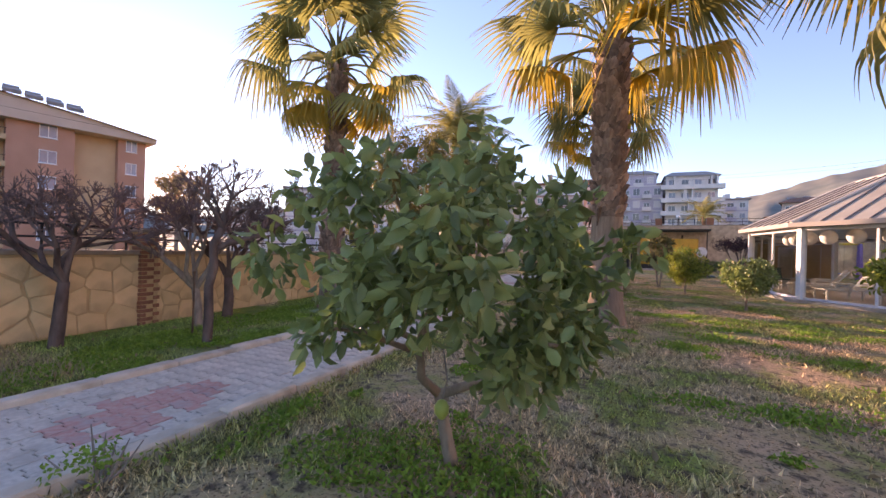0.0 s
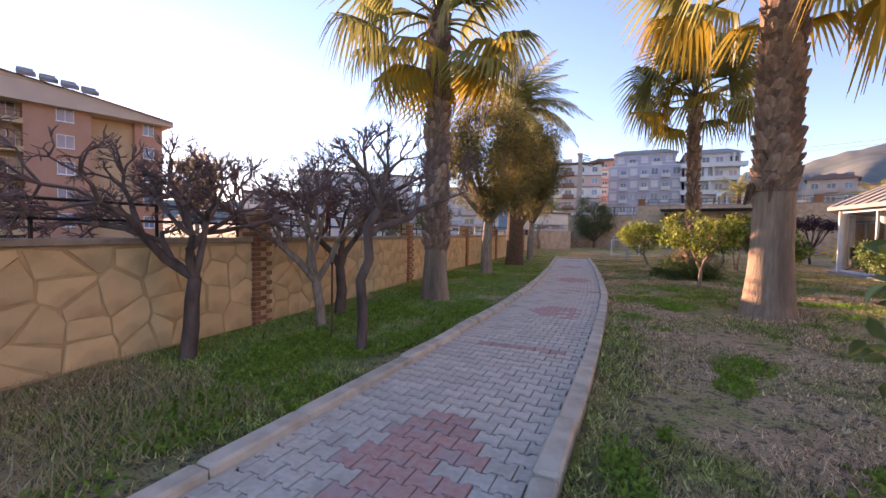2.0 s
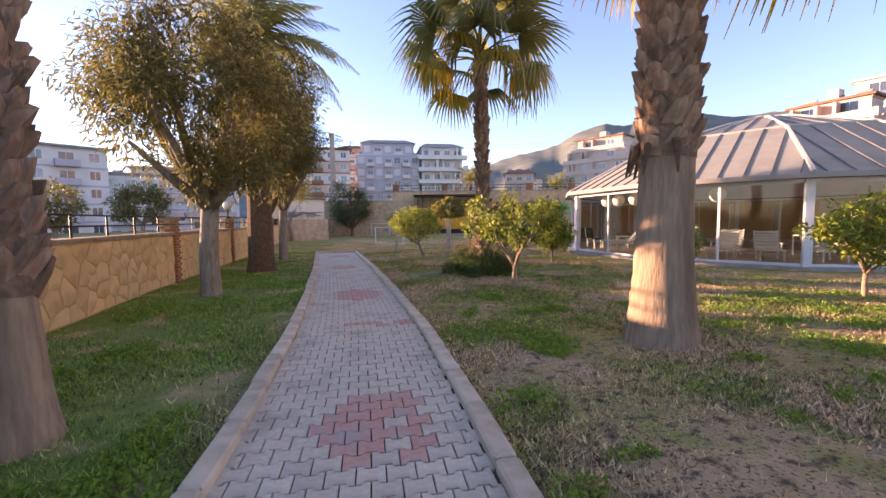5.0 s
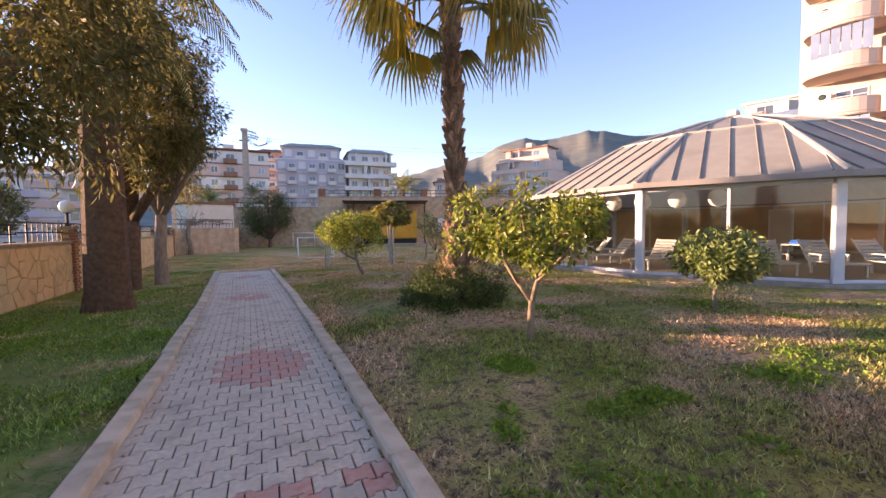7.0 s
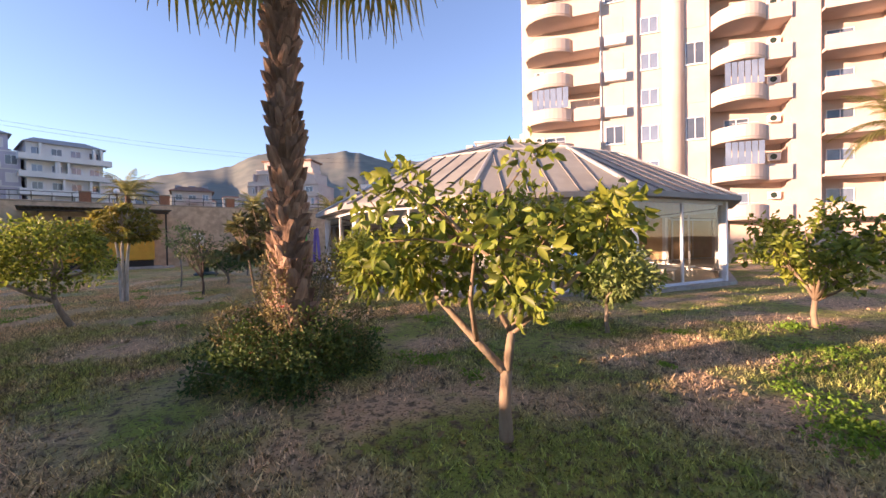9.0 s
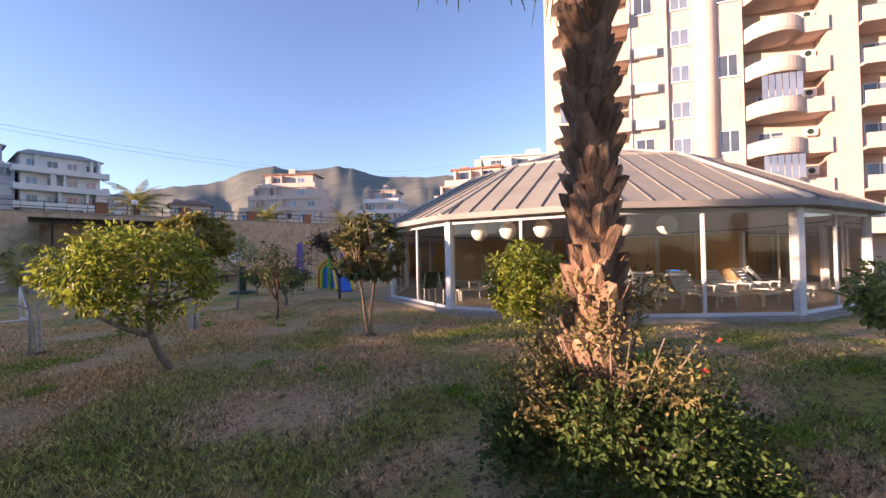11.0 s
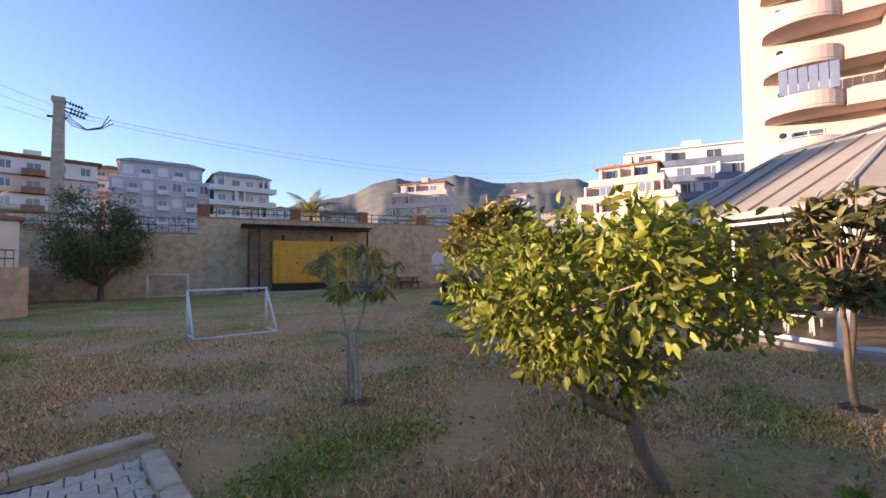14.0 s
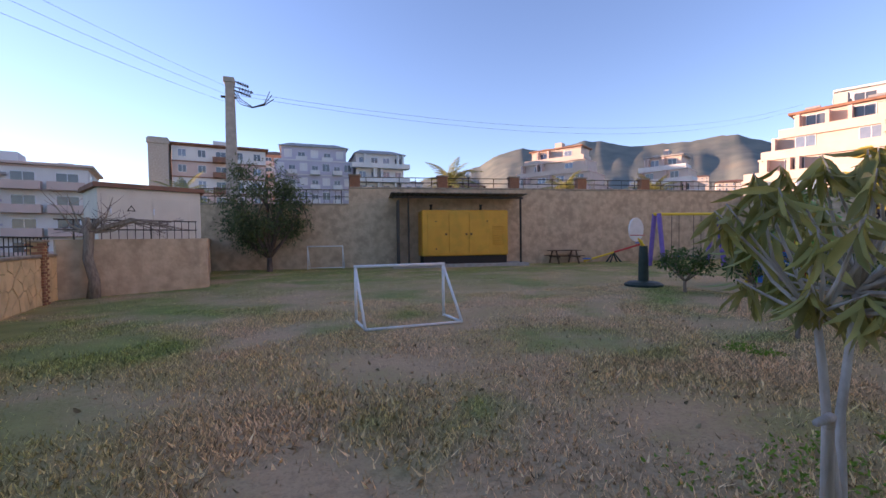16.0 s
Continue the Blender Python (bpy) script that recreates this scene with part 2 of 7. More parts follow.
PALM_SKIN = material("palm_trunk_smooth", (0.41, 0.285, 0.20), (0.28, 0.19, 0.13), 22, rough=0.95, bump=0.8, bump_scale=60, stretch=(1, 1, 0.12), third=(0.12, 0.085, 0.065), third_scale=2.0)
BOOT = material("palm_boot", (0.43, 0.275, 0.19), (0.22, 0.13, 0.09), 14, rough=0.9, bump=0.9, bump_scale=60, random_value=0.45, stretch=(1, 1, 0.25))
FIBRE = material("palm_fibre", (0.10, 0.055, 0.035), (0.17, 0.10, 0.06), 12, rough=0.95, bump=0.8)
SLEEVE = material("palm_sleeve", (0.26, 0.165, 0.115), (0.15, 0.09, 0.06), 16, rough=0.95, bump=0.9, bump_scale=40)
WHITE_METAL = material("white_aluminium", (0.74, 0.75, 0.77), (0.66, 0.67, 0.70), 6, rough=0.45)
# transmit is added to the metal so daylight brightens the room below
ROOF_METAL = material("standing_seam_roof", (0.53, 0.50, 0.435), (0.48, 0.45, 0.39), 3, rough=0.62, third=(0.42, 0.39, 0.34), third_scale=0.8, transmit=0.35)
FLASHING = material("roof_flashing", (0.53, 0.49, 0.43), (0.46, 0.43, 0.37), 6, rough=0.5)
SEAM = material("roof_seam", (0.26, 0.235, 0.215), (0.20, 0.18, 0.165), 5, rough=0.7)
SOIL = material("dug_soil", (0.17, 0.125, 0.085), (0.10, 0.075, 0.05), 14, rough=0.95, bump=0.9, bump_scale=50)
STRAW = material("dry_stalk", (0.46, 0.35, 0.20), (0.34, 0.24, 0.13), 6, rough=0.85)
# boards let most light through, added to brighten the pavilion's inside
POOL_CEILING = material("pale_translucent_ceiling", (0.85, 0.76, 0.63), (0.78, 0.68, 0.55), 2, rough=0.7, stretch=(1, 8, 1), transmit=0.75)
PLINTH = material("concrete_plinth", (0.42, 0.38, 0.33), (0.32, 0.28, 0.24), 5, rough=0.9, bump=0.4)
POOL_FLOOR = material("pool_floor_tile", (0.56, 0.50, 0.42), (0.50, 0.44, 0.36), 4, rough=0.4)
POOL_WALL = material("pool_inner_wall", (0.66, 0.47, 0.28), (0.58, 0.40, 0.235), 2, rough=0.8)
GLASS = glass_material("clear_glass", (0.86, 0.87, 0.85), 1.6)
WINDOW = material("dark_window", (0.06, 0.075, 0.10), (0.10, 0.115, 0.14), 0.5, rough=0.12, spec=0.8)
# bluer than the dark window: the reflected sky is in the base colour
WINDOW_SKY = material("window_sky_reflection", (0.20, 0.25, 0.33), (0.13, 0.17, 0.24), 0.6, rough=0.12, spec=0.8)
PLASTIC_WHITE = material("white_plastic", (0.78, 0.78, 0.75), (0.70, 0.70, 0.67), 8, rough=0.45)
WATER = material("pool_water", (0.03, 0.10, 0.11), (0.04, 0.13, 0.14), 2, rough=0.06, spec=0.6)
GLOBE = material("frosted_globe", (0.82, 0.82, 0.80), rough=0.35)
YELLOW = material("generator_yellow", (0.72, 0.35, 0.045), (0.66, 0.31, 0.04), 2, rough=0.45, third=(0.55, 0.29, 0.035), third_scale=1.4)
RUST = material("corrugated_sheet", (0.20, 0.17, 0.15), (0.12, 0.10, 0.09), 4, rough=0.7, metal=0.3)
DARK_SHEET = material("dark_brown_panel", (0.13, 0.10, 0.08), (0.07, 0.055, 0.045), 3, rough=0.9)
WOOD = material("weathered_wood", (0.15, 0.085, 0.05), (0.09, 0.05, 0.03), 9, rough=0.8, bump=0.3, stretch=(1, 6, 6))
BLUE_PLASTIC = material("blue_plastic", (0.02, 0.17, 0.62), (0.03, 0.20, 0.68), 2, rough=0.4)
RED_PLASTIC = material("red_plastic", (0.55, 0.04, 0.04), rough=0.4)
YELLOW_PLASTIC = material("yellow_plastic", (0.75, 0.52, 0.05), rough=0.4)
GREEN_PLASTIC = material("green_plastic", (0.10, 0.45, 0.10), rough=0.4)
PURPLE_PAINT = material("purple_paint", (0.22, 0.14, 0.40), (0.18, 0.11, 0.34), 4, rough=0.5)
GREEN_PAINT = material("dark_green_plastic", (0.015, 0.035, 0.028), (0.03, 0.05, 0.04), 6, rough=0.5)
CREAM = material("cream_render", (0.60, 0.485, 0.425), (0.55, 0.44, 0.385), 0.7, rough=0.9, bump=0.1)
CREAM_PINK = material("pinkish_render", (0.60, 0.45, 0.41), (0.55, 0.41, 0.37), 0.7, rough=0.9, bump=0.1)
WHITE_WALL = material("white_render", (0.68, 0.67, 0.66), (0.60, 0.59, 0.58), 0.4, rough=0.9)
GREY_WALL = material("grey_blue_render", (0.47, 0.45, 0.53), (0.42, 0.40, 0.475), 0.3, rough=0.9)
SALMON = material("salmon_render", (0.55, 0.275, 0.195), (0.49, 0.24, 0.165), 0.4, rough=0.9)
OCHRE = material("ochre_render", (0.62, 0.41, 0.25), (0.56, 0.365, 0.22), 0.4, rough=0.9)
ROOF_TILE = material("red_brown_roof", (0.30, 0.15, 0.10), (0.22, 0.11, 0.08), 1.5, rough=0.9)
ROOF_GREY = material("grey_roof_edge", (0.36, 0.33, 0.31), (0.28, 0.26, 0.25), 1.0, rough=0.9)
CONCRETE = material("pole_concrete", (0.46, 0.40, 0.34), (0.37, 0.32, 0.27), 4, rough=0.9, bump=0.3)
# scrub greyed and lightened: the distance haze is put into its colour
HAZY_SCRUB = material("hazy_mountain_scrub", (0.15, 0.17, 0.155), (0.215, 0.22, 0.195), 0.012, rough=1.0, spec=0.05, third=(0.23, 0.215, 0.18), third_scale=0.005)
LEMON_SKIN = material("lemon_skin", (0.24, 0.31, 0.06), (0.32, 0.37, 0.08), 6, rough=0.45)
DEAD_LEAF = material("dead_leaf", (0.36, 0.27, 0.15), (0.22, 0.14, 0.07), 4, rough=0.8, island=0.4)
PETAL = material("red_petal", (0.55, 0.05, 0.05), (0.45, 0.08, 0.03), 8, rough=0.6)
CABLE = material("cable", (0.03, 0.03, 0.03), rough=0.6)
KIOSK = material("kiosk_panel", (0.70, 0.64, 0.54), (0.63, 0.57, 0.48), 1.5, rough=0.8)


# ---- mesh helpers ----
class Geo:
    """Vertices and faces of one mesh, gathered shape by shape; m places all that follows."""

    def __init__(self, m=None):
        self.v, self.f, self.m = [], [], m or Matrix()

    def add(self, verts, faces):
        n = len(self.v)
        self.v += [tuple(self.m @ Vector(p)) for p in verts]
        self.f += [tuple(n + i for i in f) for f in faces]
        return self

    def box(self, x0, y0, z0, x1, y1, z1, m=None, chamfer=0.0):
        c = chamfer
        if c:
            rings = [(z0, c), (z0 + c, 0), (z1 - c, 0), (z1, c)]
            pts = []
            for z, k in rings:
                pts += [(x0 + k + c, y0 + k, z), (x1 - k - c, y0 + k, z), (x1 - k, y0 + k + c, z), (x1 - k, y1 - k - c, z),
                        (x1 - k - c, y1 - k, z), (x0 + k + c, y1 - k, z), (x0 + k, y1 - k - c, z), (x0 + k, y0 + k + c, z)]
            fs = [tuple(reversed(range(8))), tuple(range(24, 32))]
            for r in range(3):
                fs += [(8 * r + i, 8 * r + (i + 1) % 8, 8 * r + 8 + (i + 1) % 8, 8 * r + 8 + i) for i in range(8)]
        else:
            pts = [(x, y, z) for z in (z0, z1) for x, y in ((x0, y0), (x1, y0), (x1, y1), (x0, y1))]
            fs = [(3, 2, 1, 0), (4, 5, 6, 7), (0, 1, 5, 4), (1, 2, 6, 5), (2, 3, 7, 6), (3, 0, 4, 7)]
        if m:
            pts = [tuple(m @ Vector(p)) for p in pts]
        return self.add(pts, fs)

    def prism(self, outline, z0, z1, inset=0.0):
        """A flat outline (counter-clockwise) raised from z0 to z1, with its top edge drawn in by inset."""
        n = len(outline)
        if inset:
            cx, cy = sum(p[0] for p in outline) / n, sum(p[1] for p in outline) / n
            top = []
            for x, y in outline:
                d = math.hypot(x - cx, y - cy) or 1
                top.append((x - (x - cx) / d * inset, y - (y - cy) / d * inset))
            pts = [(x, y, z0) for x, y in outline] + [(x, y, z1 - inset * 0.7) for x, y in outline] + [(x, y, z1) for x, y in top]
            fs = [tuple(range(2 * n, 3 * n))] + [(k * n + i, k * n + (i + 1) % n, (k + 1) * n + (i + 1) % n, (k + 1) * n + i) for k in (0, 1) for i in range(n)]
        else:
            pts = [(x, y, z) for z in (z0, z1) for x, y in outline]
            fs = [tuple(reversed(range(n))), tuple(range(n, 2 * n))] + [(i, (i + 1) % n, n + (i + 1) % n, n + i) for i in range(n)]
        return self.add(pts, fs)

    def tube(self, points, radii, sides=8, cap=True):
        pts, prev = [], None
        points = [Vector(p) for p in points]
        if not isinstance(radii, (list, tuple)):
            radii = [radii] * len(points)
        for i, p in enumerate(points):
            way = (points[min(i + 1, len(points) - 1)] - points[max(i - 1, 0)]).normalized()
            if prev is None:
                prev = way.cross(Vector((0.31, 0.95, 0.11)) if abs(way.y) < 0.9 else Vector((1, 0, 0))).normalized()
            prev = (prev - way * prev.dot(way)).normalized()
            side = way.cross(prev)
            for k in range(sides):
                a = 2 * math.pi * k / sides
                pts.append(p + radii[i] * (math.cos(a) * prev + math.sin(a) * side))
        fs = [(i * sides + k, i * sides + (k + 1) % sides, (i + 1) * sides + (k + 1) % sides, (i + 1) * sides + k)
              for i in range(len(points) - 1) for k in range(sides)]
        if cap:
            fs += [tuple(reversed(range(sides))), tuple(range(len(pts) - sides, len(pts)))]
        return self.add(pts, fs)

    def lathe(self, profile, centre=(0, 0), sides=16):
        pts = [(centre[0] + r * math.cos(2 * math.pi * k / sides), centre[1] + r * math.sin(2 * math.pi * k / sides), z) for r, z in profile for k in range(sides)]
        n = len(profile)
        fs = [(i * sides + k, i * sides + (k + 1) % sides, (i + 1) * sides + (k + 1) % sides, (i + 1) * sides + k) for i in range(n - 1) for k in range(sides)]
        fs += [tuple(reversed(range(sides))), tuple(range((n - 1) * sides, n * sides))]
        return self.add(pts, fs)

    def mesh(self, name, smooth=False):
        me = bpy.data.meshes.new(name)
        me.from_pydata(self.v, [], self.f)
        if smooth:
            me.shade_smooth()
        return me


def array_mesh(name, verts, faces, smooth=False):
    """A mesh from arrays: faces all with the same number of corners."""
    me = bpy.data.meshes.new(name)
    verts, faces = np.asarray(verts, np.float32).reshape(-1, 3), np.asarray(faces, np.int32)
    k = faces.shape[1]
    me.vertices.add(len(verts))
    me.vertices.foreach_set("co", verts.ravel())
    me.loops.add(faces.size)
    me.loops.foreach_set("vertex_index", faces.ravel())
    me.polygons.add(len(faces))
    me.polygons.foreach_set("loop_start", np.arange(0, faces.size, k, dtype=np.int32))
    me.polygons.foreach_set("loop_total", np.full(len(faces), k, np.int32))
    me.update(calc_edges=True)
    me.validate()
    if smooth:
        me.shade_smooth()
    return me


def part(name, geo, mat, parent=None, label="", smooth=False, m=None):
    """One mesh object under a thing or a part. geo: a Geo, a bmesh or a mesh."""
    if isinstance(geo, Geo):
        me = geo.mesh(name, smooth)
    elif isinstance(geo, bmesh.types.BMesh):
        me = bpy.data.meshes.new(name)
        geo.to_mesh(me)
        geo.free()
    else:
        me = geo
    if not me.materials:
        me.materials.append(mat)
    ob = new(name, me)
    if parent:
        ob.parent = parent
    if m:
        ob.matrix_basis = m
    return tagged(ob, label)


def thing(name, label, category, at=(0, 0, 0), turn=0.0, group="", kind="", scale=1.0):
    ob = new(name)
    ob.empty_display_size = 0.1
    ob.matrix_basis = pose(*at, 0, 0, turn) @ Matrix.Scale(scale, 4)
    return tagged(ob, label, category, group, kind)


def lerp(a, b, k):
    return a + (b - a) * k


# ---- ground ----
def ground_height(x, y):
    d = max(abs(x - 3) - 14, abs(y - 20) - 24, 0)
    return 0.025 * noise.noise(Vector((x * 0.45, y * 0.45, 0))) * max(0, 1 - d / 20)


PATH_LINE = [(-0.03, -7.0), (-0.03, 5.0), (-0.08, 8.0), (-0.20, 10.5), (-0.42, 13.0), (-0.68, 15.4), (-1.00, 18.2), (-1.86, 24.72)]     # middle of the paved path


def path_x(y):
    return float(np.interp(y, [p[1] for p in PATH_LINE], [p[0] for p in PATH_LINE]))


ticks_x = [-3000, -1200, -500, -200, -90, -50, -30] + [-20 + 0.8 * i for i in range(63)] + [36, 50, 90, 200, 500, 1200, 3000]
ticks_y = [-3000, -1200, -500, -200, -90, -50, -25] + [-12 + 0.8 * i for i in range(80)] + [58, 75, 110, 200, 500, 1200, 3000]
gv = [(x, y, ground_height(x, y) - (0.07 if abs(x - path_x(y)) < 0.95 and -7 < y < 24.7 else 0)) for y in ticks_y for x in ticks_x]
nx = len(ticks_x)
gf = [(j * nx + i, j * nx + i + 1, (j + 1) * nx + i + 1, (j + 1) * nx + i) for j in range(len(ticks_y) - 1) for i in range(nx - 1)]
tagged(part("ground", array_mesh("ground", gv, gf, True), LAWN), "patchy winter lawn with dry straw and bare soil", "lawn", kind="structure")


# ---- boundary wall with flagstones, brick pillars and an iron rail ----
WEST = [(-3.42, -9.0), (-3.42, 1.7), (-3.62, 4.9), (-4.15, 9.5), (-4.75, 14.5), (-5.1, 19.0), (-5.55, 25.5), (-6.5, 33.0), (-7.15, 37.4)]
WALL_H = 1.18


def along(line, s):
    """Point and heading at s metres along a line of points."""
    for (xa, ya), (xb, yb) in zip(line, line[1:]):
        d = math.hypot(xb - xa, yb - ya)
        if s <= d or (xb, yb) == line[-1]:
            return lerp(xa, xb, s / d), lerp(ya, yb, s / d), math.degrees(math.atan2(yb - ya, xb - xa))
        s -= d


def length(line):
    return sum(math.hypot(b[0] - a[0], b[1] - a[1]) for a, b in zip(line, line[1:]))


def wall_body(line, thick, z0, z1):
    """A wall whose garden side follows the line, with its thickness to the left of the way along it."""
    g = Geo()
    left = []
    for i, (x, y) in enumerate(line):
        a, b = line[max(i - 1, 0)], line[min(i + 1, len(line) - 1)]
        d = math.hypot(b[0] - a[0], b[1] - a[1])
        left.append((x - (b[1] - a[1]) / d * thick, y + (b[0] - a[0]) / d * thick))
    n = len(line)
    pts = [(x, y, z) for z in (z0, z1) for x, y in (*line, *left)]
    fs = []
    for i in range(n - 1):
        fs += [(i, i + 1, 2 * n + i + 1, 2 * n + i), (n + i + 1, n + i, 3 * n + i, 3 * n + i + 1), (2 * n + i, 2 * n + i + 1, 3 * n + i + 1, 3 * n + i)]
    fs += [(n, 0, 2 * n, 3 * n), (n - 1, 2 * n - 1, 4 * n - 1, 3 * n - 1)]
    return g.add(pts, fs)


def coping(line, thick, z, h=0.07, over=0.04):
    g = Geo()
    for (xa, ya), (xb, yb) in zip(line, line[1:]):
        d = math.hypot(xb - xa, yb - ya)
        g.box(0, -over, z, d, thick + over, z + h, pose(xa, ya, 0, 0, 0, math.degrees(math.atan2(yb - ya, xb - xa))), 0.012)
    return g


wall_west = tagged(part("wall_west", wall_body(WEST, 0.26, -0.2, WALL_H), MORTAR), "ochre garden wall clad in irregular flagstones", "wall", kind="structure")
part("coping", coping(WEST, 0.26, WALL_H), COPING, wall_west, "weathered brown concrete coping")


def clip(poly, px, py, nx_, ny_):
    """The part of a polygon on the side of the line through p that n points away from."""
    out = []
    for i, a in enumerate(poly):
        b = poly[(i + 1) % len(poly)]
        da, db = (a[0] - px) * nx_ + (a[1] - py) * ny_, (b[0] - px) * nx_ + (b[1] - py) * ny_
        if da <= 0:
            out.append(a)
        if da * db < 0:
            k = da / (da - db)
            out.append((lerp(a[0], b[0], k), lerp(a[1], b[1], k)))
    return out


def crazy_paving(run, height, size, rng):
    """Irregular stones that fill a strip: outlines with a joint round each."""
    cols, rows = int(run / size), max(2, round(height / (size * 0.8)))
    seeds = [((c + rng.uniform(0.0, 1.0)) * run / cols, (r + rng.uniform(0.05, 0.95)) * height / rows) for c in range(cols) for r in range(rows)]
    for i, (x, y) in enumerate(seeds):
        poly = [(max(0, x - 2 * size), 0.02), (min(run, x + 2 * size), 0.02), (min(run, x + 2 * size), height), (max(0, x - 2 * size), height)]
        for j, (u, v) in enumerate(seeds):
            if i != j and abs(u - x) < 3 * size:
                d = math.hypot(u - x, v - y)
                k = 0.5 - 0.011 / d
                poly = clip(poly, x + (u - x) * k, y + (v - y) * k, (u - x) / d, (v - y) / d)
        if len(poly) > 2:
            yield x, y, [(lerp(p[0], x, 0.012) + rng.uniform(-0.016, 0.016), lerp(p[1], y, 0.012) + rng.uniform(-0.016, 0.016)) for p in poly]


rng = random.Random(5)
total = length(WEST)
far_stones = Geo()
for x, y, poly in crazy_paving(total - 6.0, WALL_H - 0.03, 0.35, rng):
    px, py, heading = along(WEST, x + 6.0)
    outline = [(u - x, v - y) for u, v in poly]
    if -1.5 < py < 15.0:
        part("flagstone", Geo().prism(outline, 0.0, rng.uniform(0.008, 0.022), 0.008), FLAG, wall_west, m=pose(px, py, y, 90, 0, heading))
    else:
        far_stones.m = pose(px, py, y, 90, 0, heading)
        far_stones.prism(outline, 0.0, rng.uniform(0.008, 0.022), 0.008)
tagged(part("flagstones", far_stones, FLAG, wall_west, "ochre flagstones further along the wall"), kind="stuff")

brick_mesh = Geo().box(-0.115, -0.052, 0, 0.115, 0.052, 0.058, None, 0.005).mesh("brick")
brick_mesh.materials.append(BRICK)
half_mesh = Geo().box(-0.052, -0.115, 0, 0.052, 0.115, 0.058, None, 0.005).mesh("brick")
half_mesh.materials.append(BRICK)


def brick_pillar(parent, x, y, heading, z0, top, courses_from=0.0):
    core = part("brick_pillar", Geo().box(-0.15, -0.15, z0, 0.15, 0.15, top, None, 0.01), MORTAR, parent, "brown brick pillar", m=pose(x, y, 0, 0, 0, heading))
    k, z = 0, z0 + courses_from
    while z + 0.058 < top:
        for a, b in ((-0.06, -0.115), (-0.06, 0.115)):
            part("brick", brick_mesh if k % 2 else half_mesh, BRICK, core, m=pose(-0.055 if k % 2 else a * 1.0 - 0.045, b, z, 0, 0, 0) if k % 2 else pose(-0.115 if b < 0 else 0.115, -0.055, z, 0, 0, 0))
        z += 0.070
        k += 1
    part("cap", Geo().box(-0.19, -0.19, top, 0.19, 0.19, top + 0.06, None, 0.012), COPING, core, m=Matrix())
    return core


PILLARS = (-0.5, 4.87, 10.3, 16.1, 21.2, 26.2, 31.4, 36.5)        # along y
for y in PILLARS:
    x, heading = float(np.interp(y, [p[1] for p in WEST], [p[0] for p in WEST])), math.degrees(math.atan2(5.0, -0.6)) if y > 3 else 90
    core = brick_pillar(wall_west, x, y, heading, 0.0, 1.55)
    core.matrix_basis = core.matrix_basis @ pose(0, 0.10, 0)
    if y in (10.3, 21.2):
        globe = thing("globe_lamp", "small white globe lamp on a brick wall pillar", "lamp", (x - 0.10, y, 1.61), group="globe lamps on the wall")
        part("stem", Geo().lathe([(0.08, 0), (0.08, 0.04), (0.03, 0.06), (0.03, 0.30), (0.07, 0.33)], sides=10), IRON, globe)
        part("globe", Geo().lathe([(0.06, 0.33), (0.13, 0.38), (0.16, 0.48), (0.13, 0.58), (0.04, 0.63)], sides=14), GLOBE, globe, "frosted globe", True)


def rail(parent, line, z, height, spacing, bars=2, posts_every=2.2, radius=0.014, setback=0.13):
    total = length(line)
    for k in range(bars):
        zz = z + height * (k + 1) / bars
        g = Geo()
        for (xa, ya), (xb, yb) in zip(line, line[1:]):
            d = math.hypot(xb - xa, yb - ya)
            nx_, ny_ = -(yb - ya) / d * setback, (xb - xa) / d * setback
            g.tube([(xa + nx_, ya + ny_, zz), (xb + nx_, yb + ny_, zz)], radius * 1.3, 6)
        part("rail_bar", g, IRON, parent, "black iron rail")
    s = 0.4
    n = 0
    while s < total:
        x, y, h = along(line, s)
        m = pose(x, y, 0, 0, 0, h)
        thick = radius * 1.5 if n % max(1, round(posts_every / spacing)) == 0 else radius * 0.75
        part("rail_post", Geo().tube([(0, setback, z), (0, setback, z + height + 0.01)], thick, 5), IRON, parent, m=m)
        s += spacing
        n += 1


iron_fence = thing("iron_fence", "black iron rail fence on top of the garden wall", "fence")
rail(iron_fence, WEST[:6], WALL_H + 0.07, 0.36, 1.1, 2, 1.1, 0.012)
fence_fine = thing("iron_fence", "black iron fence with upright bars on the garden wall", "fence")
rail(fence_fine, WEST[5:], WALL_H + 0.07, 0.42, 0.22, 2, 2.2, 0.013)

# the wall's far end: rough stone with a rounded corner, then the return to the back wall
END = [(-7.15, 37.4), (-5.2, 38.55), (-4.15, 39.05), (-3.95, 39.25), (-3.95, 39.6), (-4.3, 41.0), (-5.3, 47.6)]
tagged(part("wall_corner", wall_body(END, 0.35, -0.2, 1.62), ROCKWALL), "tan rough stone wall with a rounded corner", "wall", kind="structure")
end_fence = thing("iron_fence", "low black iron fence with upright bars", "fence")
rail(end_fence, END[:3], 1.62, 0.55, 0.20, 2, 1.8, 0.014, 0.2)

